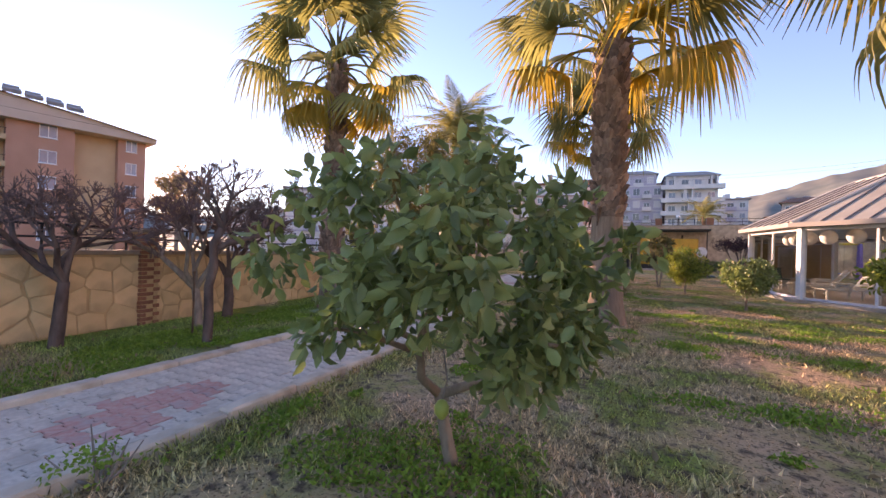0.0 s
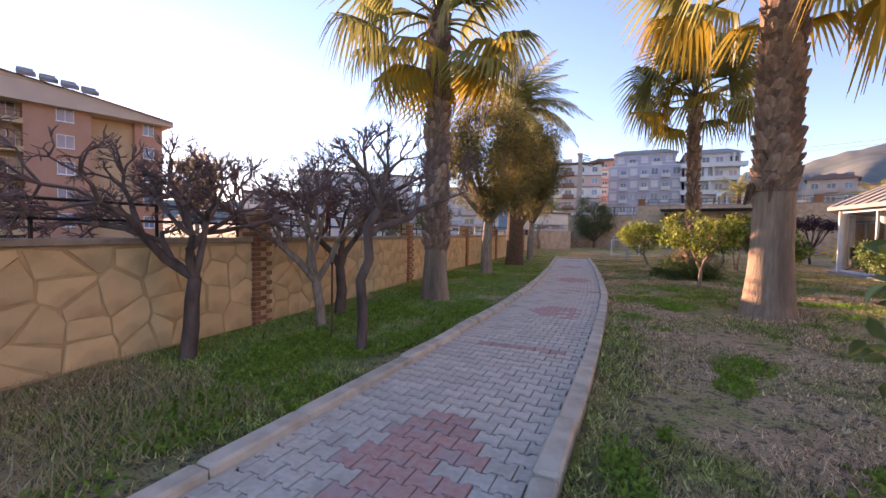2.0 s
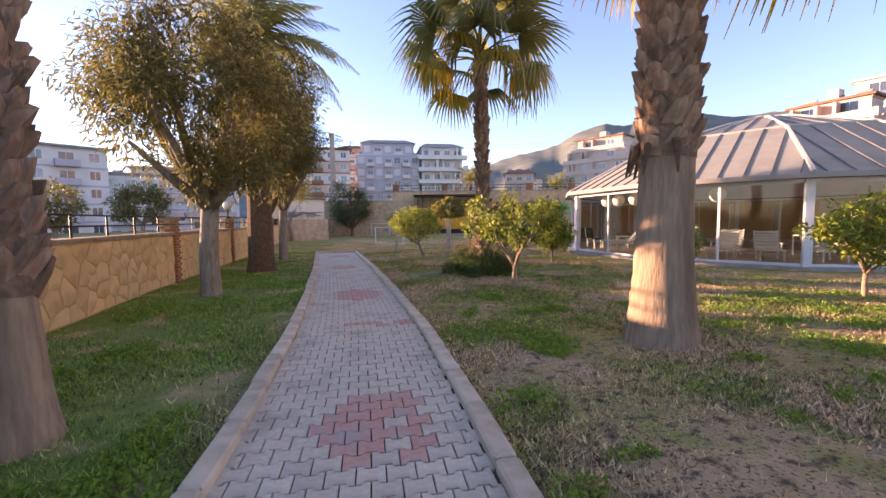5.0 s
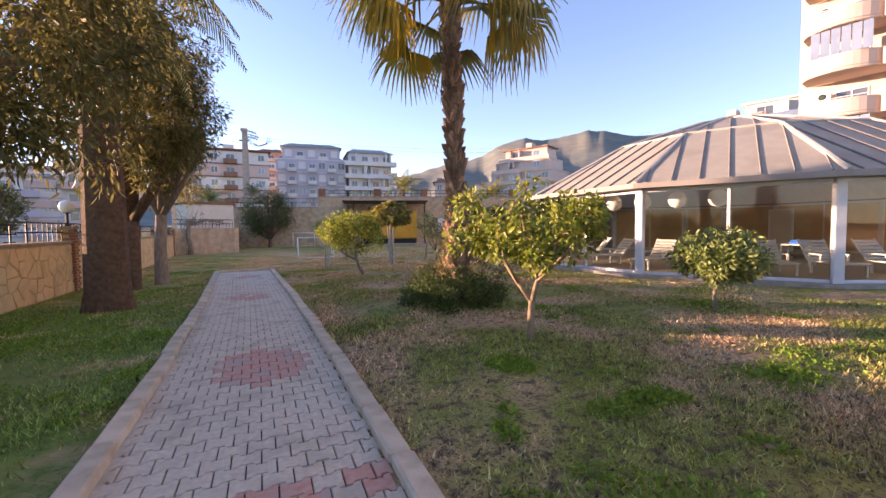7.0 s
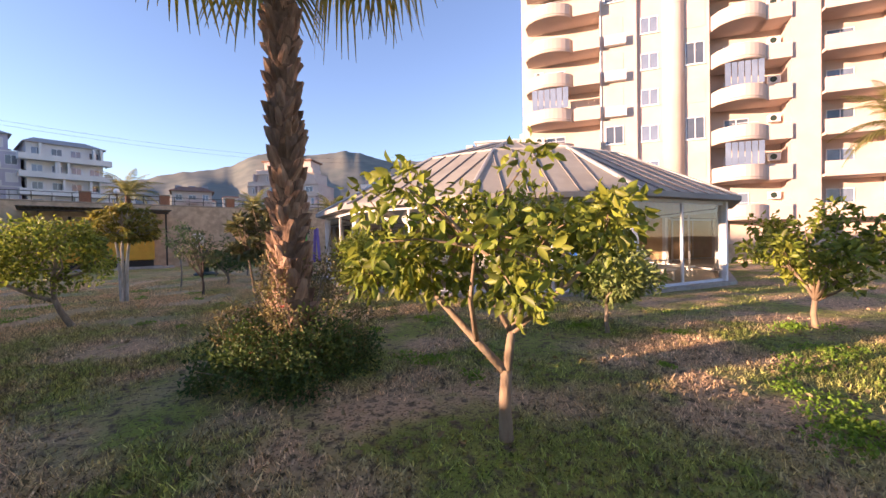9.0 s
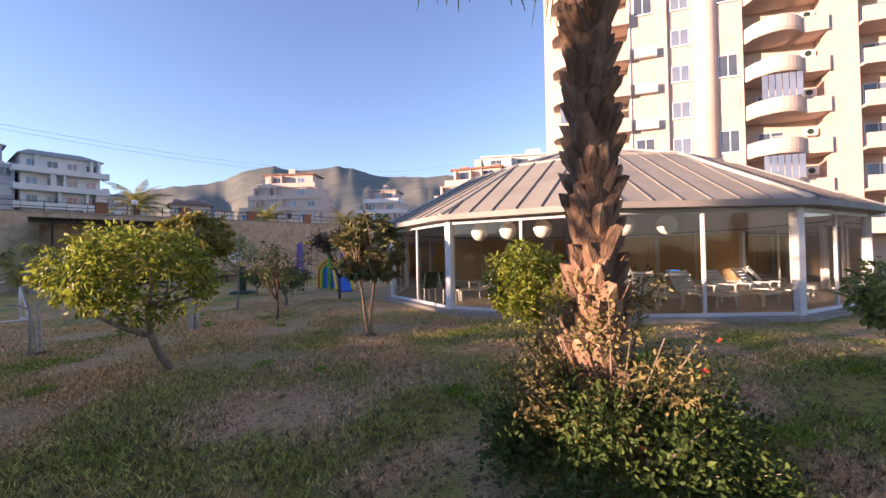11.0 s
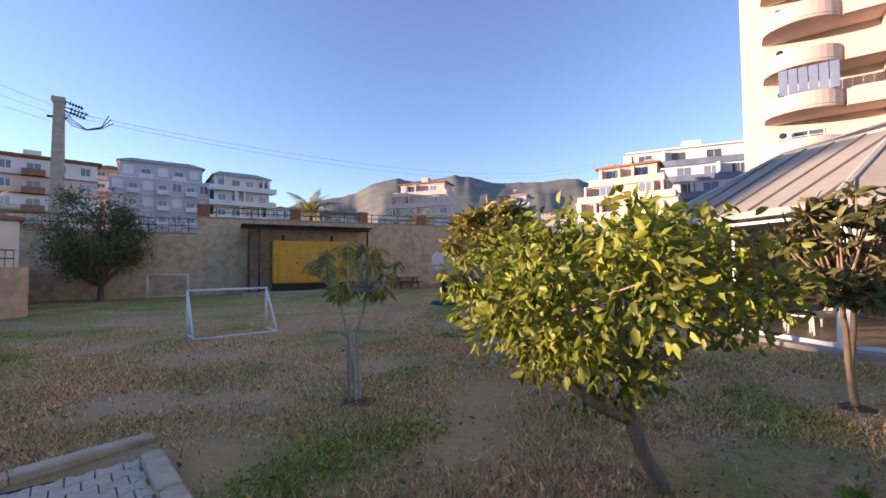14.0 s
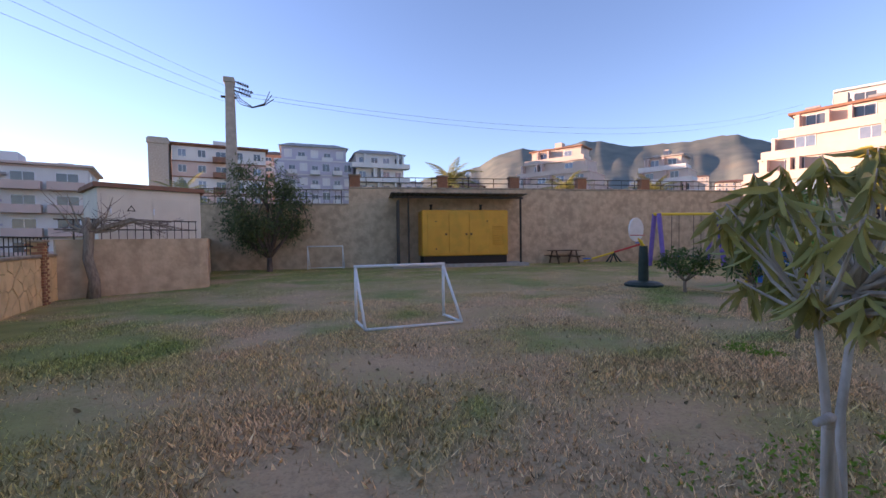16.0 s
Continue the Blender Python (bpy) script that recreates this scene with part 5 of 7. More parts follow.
pavilion = thing("pool_pavilion", "twelve-sided glass pool pavilion with a grey metal roof", "pavilion", (CX, CY, 0))
part("floor", Geo().prism([ring(RADIUS + 0.35, k) for k in range(SIDES)], -0.1, 0.09), PLINTH, pavilion, "low concrete plinth")
part("floor_tiles", Geo().prism([ring(RADIUS - 0.2, k) for k in range(SIDES)], 0.09, 0.105), POOL_FLOOR, pavilion, "pale tiled floor")
EAVE_Z = 2.46
for k in range(SIDES):
    ax, ay = ring(RADIUS, k)
    bx, by = ring(RADIUS, k + 1)
    heading = math.degrees(math.atan2(by - ay, bx - ax))
    run = math.hypot(bx - ax, by - ay)
    m = pose(ax, ay, 0, 0, 0, heading)
    post = part("post", Geo().box(-0.10, -0.10, 0.09, 0.10, 0.10, EAVE_Z, None, 0.012), WHITE_METAL, pavilion, "white metal corner post", m=pose(ax, ay, 0, 0, 0, heading - 15))
    part("mullion", Geo().box(run / 2 - 0.035, -0.035, 0.17, run / 2 + 0.035, 0.035, EAVE_Z - 0.1, None, 0.006), WHITE_METAL, pavilion, m=m)
    part("sill", Geo().box(0.11, -0.05, 0.092, run - 0.11, 0.05, 0.17, None, 0.008), WHITE_METAL, pavilion, m=m)
    part("head_beam", Geo().box(0.11, -0.06, EAVE_Z - 0.10, run - 0.11, 0.06, EAVE_Z, None, 0.008), WHITE_METAL, pavilion, m=m)
    for s in (0, 1):
        x0, x1 = (0.11, run / 2 - 0.037) if s == 0 else (run / 2 + 0.037, run - 0.11)
        if k in (4, 5, 6, 7):        # the far side is a solid wall
            part("wall_panel", Geo().box(x0, -0.03, 0.17, x1, 0.03, EAVE_Z - 0.1), POOL_WALL, pavilion, "tan wall panel", m=m)
        else:
            pane = part("pane", Geo().add([(x0, 0, 0.17), (x1, 0, 0.17), (x1, 0, EAVE_Z - 0.1), (x0, 0, EAVE_Z - 0.1)], [(0, 1, 2, 3)]), GLASS, pavilion, m=m)
            pane.visible_shadow = False
# roof: gutter, two slopes, seams and a flat cap
ROOF = [(RADIUS + 0.42, 2.50), (RADIUS + 0.36, 2.60), (4.7, 4.42), (1.35, 5.42), (0.35, 5.60)]
eaves_ring = [(*ring(r, k), z) for r, z in ((RADIUS + 0.46, EAVE_Z + 0.001), (RADIUS + 0.46, 2.60), (RADIUS - 0.12, 2.60), (RADIUS - 0.12, EAVE_Z + 0.001)) for k in range(SIDES)]
part("gutter", Geo().add(eaves_ring, [(j * SIDES + k, j * SIDES + (k + 1) % SIDES, (j + 1) % 4 * SIDES + (k + 1) % SIDES, (j + 1) % 4 * SIDES + k) for j in range(4) for k in range(SIDES)]), ROOF_GREY, pavilion, "brown eaves gutter")
lower = ROOF[1:]
for k in range(SIDES):
    g = Geo()
    for (ra, za), (rb, zb) in zip(lower, lower[1:]):
        a0, a1, b0, b1 = ring(ra, k), ring(ra, k + 1), ring(rb, k), ring(rb, k + 1)
        g.add([(*a0, za), (*a1, za), (*b1, zb), (*b0, zb)], [(0, 1, 2, 3)])
    part("roof_panel", g, ROOF_METAL, pavilion, "grey-beige standing seam roof sheet, made translucent")
    g = Geo()
    for (ra, za), (rb, zb) in zip(lower, lower[1:]):
        a0, b0 = ring(ra, k), ring(rb, k)
        g.tube([(*a0, za + 0.005), (*b0, zb + 0.005)], 0.065, 6)
    part("hip_cap", g, FLASHING, pavilion)
    (ra, za), (rb, zb) = lower[:2]
    (rc, zc) = lower[2]
    a0, a1 = Vector((*ring(ra, k), za)), Vector((*ring(ra, k + 1), za))
    b0, b1 = Vector((*ring(rb, k), zb)), Vector((*ring(rb, k + 1), zb))
    c0, c1 = Vector((*ring(rc, k), zc)), Vector((*ring(rc, k + 1), zc))
    across = (a1 - a0).normalized()
    width_a, width_b, width_c = (a1 - a0).length, (b1 - b0).length, (c1 - c0).length
    for j in range(-3, 4):            # standing seams square to the eaves
        off = 0.62 * j
        pts = [(a0 + a1) / 2 + across * off]
        if abs(off) < width_b / 2:
            pts.append((b0 + b1) / 2 + across * off)
            if abs(off) < width_c / 2:
                pts.append((c0 + c1) / 2 + across * off)
            else:
                f = (width_b / 2 - abs(off)) / (width_b / 2 - width_c / 2)
                pts.append(((b0 + b1) / 2).lerp((c0 + c1) / 2, f) + across * off)
        else:
            f = (width_a / 2 - abs(off)) / (width_a / 2 - width_b / 2)
            pts.append(((a0 + a1) / 2).lerp((b0 + b1) / 2, f) + across * off)
        part("seam", Geo().tube([p + Vector((0, 0, 0.02)) for p in pts], 0.024, 4), SEAM, pavilion)
g = Geo()
part("roof_cap", Geo().lathe([(0.55, 5.55), (0.6, 5.62), (0.35, 5.72), (0.05, 5.76)], sides=12), ROOF_METAL, pavilion)
for k in range(SIDES):
    a0, a1 = ring(4.7, k), ring(4.7, k + 1)
    part("roof_ring", Geo().tube([(*a0, 4.43), (*a1, 4.43)], 0.045, 5), FLASHING, pavilion)
part("inner_ceiling", Geo().add([(*ring(RADIUS - 0.1, k), 2.50) for k in range(SIDES)] + [(*ring(4.7, k), 4.28) for k in range(SIDES)] + [(0, 0, 5.3)],
     [(k, SIDES + k, SIDES + (k + 1) % SIDES, (k + 1) % SIDES) for k in range(SIDES)] + [(SIDES + k, 2 * SIDES, SIDES + (k + 1) % SIDES) for k in range(SIDES)]), POOL_CEILING, pavilion, "pale boarded ceiling made translucent to brighten the room")

pool = thing("swimming_pool", "round indoor pool with dark green water", "pool", (CX + 0.3, CY + 0.2, 0.105))
part("rim", Geo().lathe([(3.2, 0), (3.2, 0.10), (2.9, 0.12), (2.9, 0.02)], sides=32), PLINTH, pool, "stone pool rim", True)
part("water", Geo().lathe([(2.89, 0.0), (2.89, 0.06)], sides=32), WATER, pool, "still green water")


def sun_lounger(x, y, turn):
    t = thing("sun_lounger", "white plastic sun lounger with a raised back", "lounger", (x, y, 0.105), turn, "loungers in the pavilion")
    part("seat_frame", Geo().box(-0.32, -0.65, 0.30, 0.32, 0.62, 0.35, None, 0.012), PLASTIC_WHITE, t)
    back = Geo(pose(0, 0.62, 0.34, 52, 0, 0))
    for i in range(6):
        back.box(-0.30, 0.02 + i * 0.115, -0.015, 0.30, 0.10 + i * 0.115, 0.015, None, 0.005)
    back.box(-0.33, 0, -0.02, -0.29, 0.72, 0.02, None, 0.006).box(0.29, 0, -0.02, 0.33, 0.72, 0.02, None, 0.006)
    part("backrest", back, PLASTIC_WHITE, t)
    for a in (-0.28, 0.28):
        for b in (-0.55, 0.5):
            part("leg", Geo().box(a - 0.025, b - 0.03, 0, a + 0.025, b + 0.03, 0.30, None, 0.006), PLASTIC_WHITE, t)
    for a in (-0.33, 0.29):
        part("armrest", Geo().box(a, 0.05, 0.50, a + 0.05, 0.62, 0.53, None, 0.006).box(a, 0.08, 0.35, a + 0.04, 0.12, 0.50), PLASTIC_WHITE, t)
    return t


first = sun_lounger(10.4, 18.7, -75)
for x, y, turn in ((10.2, 20.6, -100), (11.4, 17.2, -55), (12.2, 16.2, -40), (13.3, 15.4, -30), (14.6, 14.7, -20), (10.9, 22.6, -115), (16.3, 14.4, -5), (12.4, 17.9, -50)):
    copy_thing(first, pose(x, y, 0.105, 0, 0, turn))
for x, y, turn in ((9.9, 22.7, 20), (9.8, 23.6, 160)):
    c = thing("garden_chair", "dark woven garden chair inside the pavilion", "chair", (x, y, 0.105), turn, "dark chairs")
    part("seat", Geo().box(-0.24, -0.24, 0.40, 0.24, 0.24, 0.45, None, 0.012), GREEN_PAINT, c)
    part("backrest", Geo(pose(0, 0.24, 0.45, -12, 0, 0)).box(-0.24, -0.02, 0, 0.24, 0.02, 0.48, None, 0.01), GREEN_PAINT, c)
    for a in (-0.2, 0.2):
        for b in (-0.2, 0.2):
            part("leg", Geo().tube([(a, b, 0), (a * 0.95, b * 0.95, 0.40)], 0.018, 6), WHITE_METAL, c)
table = thing("pool_table", "low table with a blue towel on it", "table", (15.2, 17.4, 0.105), 20)
part("top", Geo().box(-0.5, -0.4, 0.66, 0.5, 0.4, 0.70, None, 0.01), PLASTIC_WHITE, table)
for a in (-0.45, 0.45):
    for b in (-0.35, 0.35):
        part("leg", Geo().tube([(a, b, 0), (a, b, 0.66)], 0.025, 6), PLASTIC_WHITE, table)
towel = thing("folded_towel", "folded bright blue towel", "towel", (15.2, 17.4, 0.806), 20)
part("cloth", Geo().box(-0.3, -0.2, 0, 0.3, 0.2, 0.07, None, 0.02).box(-0.25, -0.16, 0.072, 0.2, 0.18, 0.13, None, 0.02), BLUE_PLASTIC, towel)
lamp_mesh = Geo().lathe([(0.03, 0.245), (0.135, 0.205), (0.213, 0.12), (0.245, 0.0), (0.213, -0.12), (0.135, -0.205), (0.03, -0.245)], sides=18).mesh("globe", True)
lamp_mesh.materials.append(GLOBE)
for k in range(6):
    a = radians(-145.9 - 8.6 * k)
    t = thing("pendant_globe", "large white hanging globe lamp", "lamp", (CX + 6.6 * math.cos(a), CY + 6.6 * math.sin(a), 2.19), group="globe lamps in the pavilion")
    part("globe", lamp_mesh, GLOBE, t)
    part("cord", Geo().tube([(0, 0, 0.24), (0, 0, 0.80)], 0.008, 5), IRON, t)
for a, b, w in ((22.6, 22.5, 95), (21.7, 24.6, 60), (20.0, 25.8, 40)):
    d = thing("inner_door", "pale door in the pavilion's rear wall", "door", (a, b, 0.105), w)
    part("leaf", Geo().box(-0.45, -0.03, 0, 0.45, 0.03, 2.0, None, 0.006), KIOSK, d)
    part("frame", Geo().box(-0.53, -0.04, 0, -0.46, 0.04, 2.08).box(0.46, -0.04, 0, 0.53, 0.04, 2.08).box(-0.455, -0.04, 2.01, 0.455, 0.04, 2.08), WHITE_METAL, d)
    part("handle", Geo().tube([(0.36, -0.05, 1.0), (0.26, -0.05, 1.0)], 0.012, 6), IRON, d)


# ---- high apartment tower ----
T0, TU = Vector((37.25, 30.1, 0)), math.degrees(math.atan2(-18.1, 6.0))
tower = thing("apartment_tower", "tall cream apartment tower with rounded balconies", "tower block", tuple(T0), TU)
TH, STOREY, BASE_Z = 40.0, 3.2, -0.3
# local x along the front, local y away from the garden
strips = [(0, 6.5, 1.6, CREAM), (6.5, 9.6, 0.0, CREAM), (9.6, 11.7, 0.35, CREAM_PINK), (11.7, 15.2, 0.0, CREAM), (15.2, 20.7, 1.6, CREAM), (20.7, 22.6, -0.35, CREAM_PINK), (22.6, 27.3, 1.6, CREAM), (27.3, 36.0, 0.0, CREAM)]
for x0, x1, back, mat in strips:
    part("wall", Geo().box(x0 + 0.002, back, -0.3, x1 - 0.002, 14.0, TH), mat, tower)
part("side_wing", Geo().box(-1.2, 4.0, -0.3, 0, 13.5, TH), CREAM, tower)
part("roof_slab", Geo().box(-1.0, -0.8, TH, 36.6, 14.4, TH + 0.4), CREAM, tower)
part("round_column", Geo().lathe([(0.85, -0.3), (0.85, TH)], (12.5, 0.2), 20), CREAM, tower, smooth=True)


def rounded_balcony(x0, x1, depth, h, flat_to=None):
    """Slab and parapet of a balcony with a bowed front, local z 0 at the floor."""
    g = Geo()
    n = 12
    outer = []
    for i in range(n + 1):
        k = i / n
        x = lerp(x0, x1, k)
        outer.append((x, -depth * math.sin(math.pi * min(1, k * 1.0)) ** 0.55))
    inner = [(lerp(x, (x0 + x1) / 2, 0.03), y + 0.16) for x, y in outer]
    m = n + 1
    pts = [(x, y, -0.22) for x, y in outer] + [(x, y, h) for x, y in outer] + [(x, y, h) for x, y in inner] + [(x, y, 0.0) for x, y in inner] + [(x0, 1.55, -0.22), (x1, 1.55, -0.22), (x0, 1.55, 0.0), (x1, 1.55, 0.0)]
    fs = []
    for i in range(n):
        fs += [(i, i + 1, m + i + 1, m + i), (m + i, m + i + 1, 2 * m + i + 1, 2 * m + i), (2 * m + i + 1, 3 * m + i + 1, 3 * m + i, 2 * m + i)]
    fs += [tuple(reversed(range(m))) + (4 * m, 4 * m + 1), tuple(range(3 * m, 4 * m)) + (4 * m + 3, 4 * m + 2)]
    g.add(pts, fs)
    # thin mouldings under the parapet
    for z in (-0.16, 0.02):
        g.tube([(x, y - 0.02, z) for x, y in outer], 0.035, 4, False)
    return g


def make_window(x, y, z, w, h, parent, mat=None, leaves=2, sill=True):
    """A window set on a wall: a frame, the glass behind it, bars and a sill."""
    f = 0.07
    ringed = lambda e, d: [(-w / 2 - e, d, -e), (w / 2 + e, d, -e), (w / 2 + e, d, h + e), (-w / 2 - e, d, h + e)]  # noqa: E731
    pts = ringed(f, 0.02) + ringed(f, -0.06) + ringed(0, -0.06) + ringed(0, 0.02)
    fs = [(4 * r + i, 4 * r + (i + 1) % 4, 4 * r + 4 + (i + 1) % 4, 4 * r + 4 + i) for r in range(3) for i in range(4)]
    win = part("window", Geo().add(pts, fs), WHITE_METAL, parent, m=pose(x, y, z))
    part("pane", Geo().box(-w / 2, -0.02, 0, w / 2, -0.011, h), mat or WINDOW, win)
    for i in range(1, leaves):
        part("bar", Geo().box(-w / 2 + w * i / leaves - 0.035, -0.055, 0, -w / 2 + w * i / leaves + 0.035, -0.022, h), WHITE_METAL, win)
    if sill:
        part("sill", Geo().box(-w / 2 - 0.13, -0.14, -0.15, w / 2 + 0.13, 0, -0.075), WHITE_METAL, win)
    return win


big, mid_b = rounded_balcony(-0.2, 4.3, 1.5, 1.0).mesh("balcony", False), rounded_balcony(15.3, 19.2, 1.7, 1.0).mesh("balcony", False)
flat = Geo().box(0, -0.75, -0.22, 2.3, 1.55, 0).box(0, -0.75, 0, 2.3, -0.62, 1.0).box(2.17, -0.62, 0, 2.3, 1.55, 1.0).mesh("balcony")
long_b = Geo().box(22.65, -0.9, -0.22, 27.2, 1.55, 0).box(22.65, -0.9, 0, 27.2, -0.75, 0.95).box(27.05, -0.75, 0, 27.2, 1.55, 0.95).mesh("balcony")
for me in (big, mid_b, flat, long_b):
    me.materials.append(CREAM)
for k in range(1, 12):
    z = BASE_Z + STOREY * k
    part("balcony", big, CREAM, tower, m=pose(0, 0, z))
    part("balcony", flat, CREAM, tower, m=pose(4.2, 0, z))
    part("balcony", mid_b, CREAM, tower, m=pose(0, 0, z))
    part("balcony", flat, CREAM, tower, m=pose(18.6, 0.1, z) @ Matrix.Diagonal((0.9, 1, 1, 1)))
    part("balcony", long_b, CREAM, tower, m=pose(0, 0, z))
    if k % 4 == 3:
        make_window(7.7, 0.0, z + 0.75, 1.4, 1.5, tower)
    else:
        part("recess_panel", Geo().box(7.0, -0.03, z + 0.5, 8.5, -0.002, z + 2.5, None, 0.01), CREAM_PINK, tower)
        part("small_balcony", Geo().box(6.9, -0.55, z - 0.1, 8.7, -0.035, z + 0.05).box(6.9, -0.55, z + 0.05, 8.7, -0.50, z + 0.75), WHITE_METAL, tower)
    make_window(10.65, 0.35, z + 0.8, 1.3, 1.3, tower, WINDOW_SKY)
    if k % 2:
        make_window(14.1, 0.0, z + 0.55, 1.3, 1.75, tower)
    else:
        part("recess_panel", Geo().box(13.4, -0.03, z + 0.4, 14.9, 0.0, z + 2.5, None, 0.01), CREAM_PINK, tower)
    make_window(31.0, 0.0, z + 0.7, 1.7, 1.5, tower, WINDOW_SKY)
    for x in (2.4, 17.5, 24.6):
        make_window(x, 1.6, z + 0.05, 1.7, 2.1, tower, WINDOW_SKY if k % 3 else WINDOW, 2)
    for x in (0.5, 19.6):
        unit = part("air_conditioner", Geo().box(x, 0.9, z + 1.55, x + 0.85, 1.25, z + 2.15, None, 0.02), WHITE_METAL, tower, "white outdoor unit")
        part("fan_grille", Geo(pose(x + 0.35, 0.895, z + 1.85, 90, 0, 0)).lathe([(0.24, 0), (0.24, 0.02), (0.18, 0.03)], sides=16), GREEN_PAINT, unit)
    for x0, x1, y in ((0.3, 4.2, -1.15), (15.8, 18.8, -1.35)):
        part("handrail", Geo().tube([(x0 + 0.6, y, z + 1.15), ((x0 + x1) / 2, y - 0.12, z + 1.15), (x1 - 0.6, y, z + 1.15)], 0.025, 5), WHITE_METAL, tower)
    if k in (2, 4):
        for x0, x1, y in ((0.5, 3.8, -1.42), (15.9, 18.6, -1.6)):
            for j in range(6):
                a, b = lerp(x0, x1, j / 6), lerp(x0, x1, (j + 1) / 6)
                part("balcony_glazing", Geo().box(a + 0.03, y + 0.1, z + 1.0, b - 0.03, y + 0.13, z + 2.85), WINDOW_SKY, tower, "glazed-in balcony pane")
part("drain_pipe", Geo().tube([(6.6, -0.08, 0), (6.6, -0.08, TH)], 0.06, 6), WHITE_METAL, tower)


# ---- apartment houses round about ----
def house(label, at, heading, width, depth, storeys, storey, walls, trim, roof, bays, z0=0.0, seed=1, name="apartment_building", steps=0, pitched=False, balcony_every=2, win=(1.3, 1.35), terrace=None, shutters=0.0):
    """A block of flats; its front runs along local x, away from the garden is +y. steps: top storeys set back one by one."""
    rn = random.Random(seed)
    t = thing(name, label, "building", (*at, z0), heading)
    h = storeys * storey
    lift = 0.0
    for k in range(storeys):
        back = max(0, k - (storeys - steps)) + (1 if steps and k >= storeys - steps else 0)
        x0, x1, y0 = back * 1.6, width - back * 1.6, back * 1.5
        z = k * storey
        part("storey", Geo().box(x0, y0, z - (6 if k == 0 else 0), x1, depth - back, z + storey - 0.002), walls[k % len(walls)] if isinstance(walls, list) else walls, t)
        part("floor_band", Geo().box(x0 - 0.12, y0 - 0.12, z + storey - 0.28, x1 + 0.12, depth - back + 0.12, z + storey - 0.02), trim, t)
        if terrace:        # a deep terrace along the whole front and round both ends
            part("terrace", Geo().box(x0 - 1.3, y0 - 1.9, z - 0.25, x1 + 1.3, y0 - 0.13, z).box(x0 - 1.3, y0 - 1.9, z, x1 + 1.3, y0 - 1.75, z + 0.95)
                 .box(x0 - 1.3, y0 - 1.75, z, x0 - 1.15, y0 + 3.5, z + 0.95).box(x1 + 1.15, y0 - 1.75, z, x1 + 1.3, y0 + 3.5, z + 0.95), terrace, t)
            for i in range(3):
                xx = lerp(x0, x1, rn.random())
                part("pier", Geo().box(xx - 0.2, y0 - 1.6, z + 0.001, xx + 0.2, y0 - 0.14, z + storey - 0.3), trim, t)
        n = bays if not back else max(2, bays - 2 * back)
        for i in range(n):
            x = lerp(x0, x1, (i + 0.5) / n)
            if balcony_every and i % balcony_every == balcony_every - 1:
                bw = (x1 - x0) / n * 0.86
                b = part("balcony", Geo().box(x - bw / 2, y0 - 1.4, z - 0.18, x + bw / 2, y0 - 0.002, z).box(x - bw / 2, y0 - 1.4, z, x + bw / 2, y0 - 1.28, z + 0.9)
                         .box(x - bw / 2, y0 - 1.28, z, x - bw / 2 + 0.12, y0 - 0.002, z + 0.9).box(x + bw / 2 - 0.12, y0 - 1.28, z, x + bw / 2, y0 - 0.002, z + 0.9), trim, t)
                make_window(x, y0, z + 0.1, bw * 0.6, 2.0, t, WINDOW, 2, False)
            else:
                make_window(x, y0, z + 0.85, win[0], win[1], t, WHITE_WALL if rn.random() < shutters else WINDOW if rn.random() < 0.55 else WINDOW_SKY, 2, False)
        for i in range(2 if balcony_every else 0):
            yy = lerp(y0, depth - back, (i + 0.5) / 2)
            for xx, turn in ((x1, 90), (x0, -90)):
                make_window(0, 0, 0, 1.2, 1.3, t, WINDOW, 1, False).matrix_basis = pose(xx, yy, z + 0.85, 0, 0, turn)
    back = steps
    x0, x1, y0, y1 = back * 1.6 - 0.6, width - back * 1.6 + 0.6, back * 1.5 - 0.6, depth - back + 0.6
    if pitched:
        rise = 0.16 * (y1 - y0)
        part("roof", Geo().add([(x0, y0, h), (x1, y0, h), (x1, y1, h), (x0, y1, h), (x0 + 2.5, (y0 + y1) / 2, h + rise), (x1 - 2.5, (y0 + y1) / 2, h + rise), (x0, y0, h - 0.12), (x1, y0, h - 0.12), (x1, y1, h - 0.12), (x0, y1, h - 0.12)],
             [(0, 1, 5, 4), (1, 2, 5), (2, 3, 4, 5), (3, 0, 4), (6, 7, 1, 0), (7, 8, 2, 1), (8, 9, 3, 2), (9, 6, 0, 3), (9, 8, 7, 6)]), roof, t)
    else:
        part("roof", Geo().box(x0, y0, h, x1, y1, h + 0.35, None, 0.04), roof, t)
        part("stair_head", Geo().box(lerp(x0, x1, 0.42), lerp(y0, y1, 0.4), h + 0.352, lerp(x0, x1, 0.55), lerp(y0, y1, 0.75), h + 2.2), walls if not isinstance(walls, list) else walls[0], t)
    for i in range(3):
        tank = part("solar_heater", Geo(pose(lerp(x0, x1, 0.2 + 0.3 * i), (y0 + y1) / 2, h + (1.0 if pitched else 0.36))).box(-0.8, -0.5, 0, 0.8, 0.4, 0.5, pose(0, 0, 0.1, 20, 0, 0)).tube([(-0.8, 0.5, 0.75), (0.8, 0.5, 0.75)], 0.25, 8), ROOF_GREY, t)
    return t


EAVES = material("cream_eaves", (0.64, 0.46, 0.37), (0.58, 0.41, 0.33), 0.5, rough=0.9)
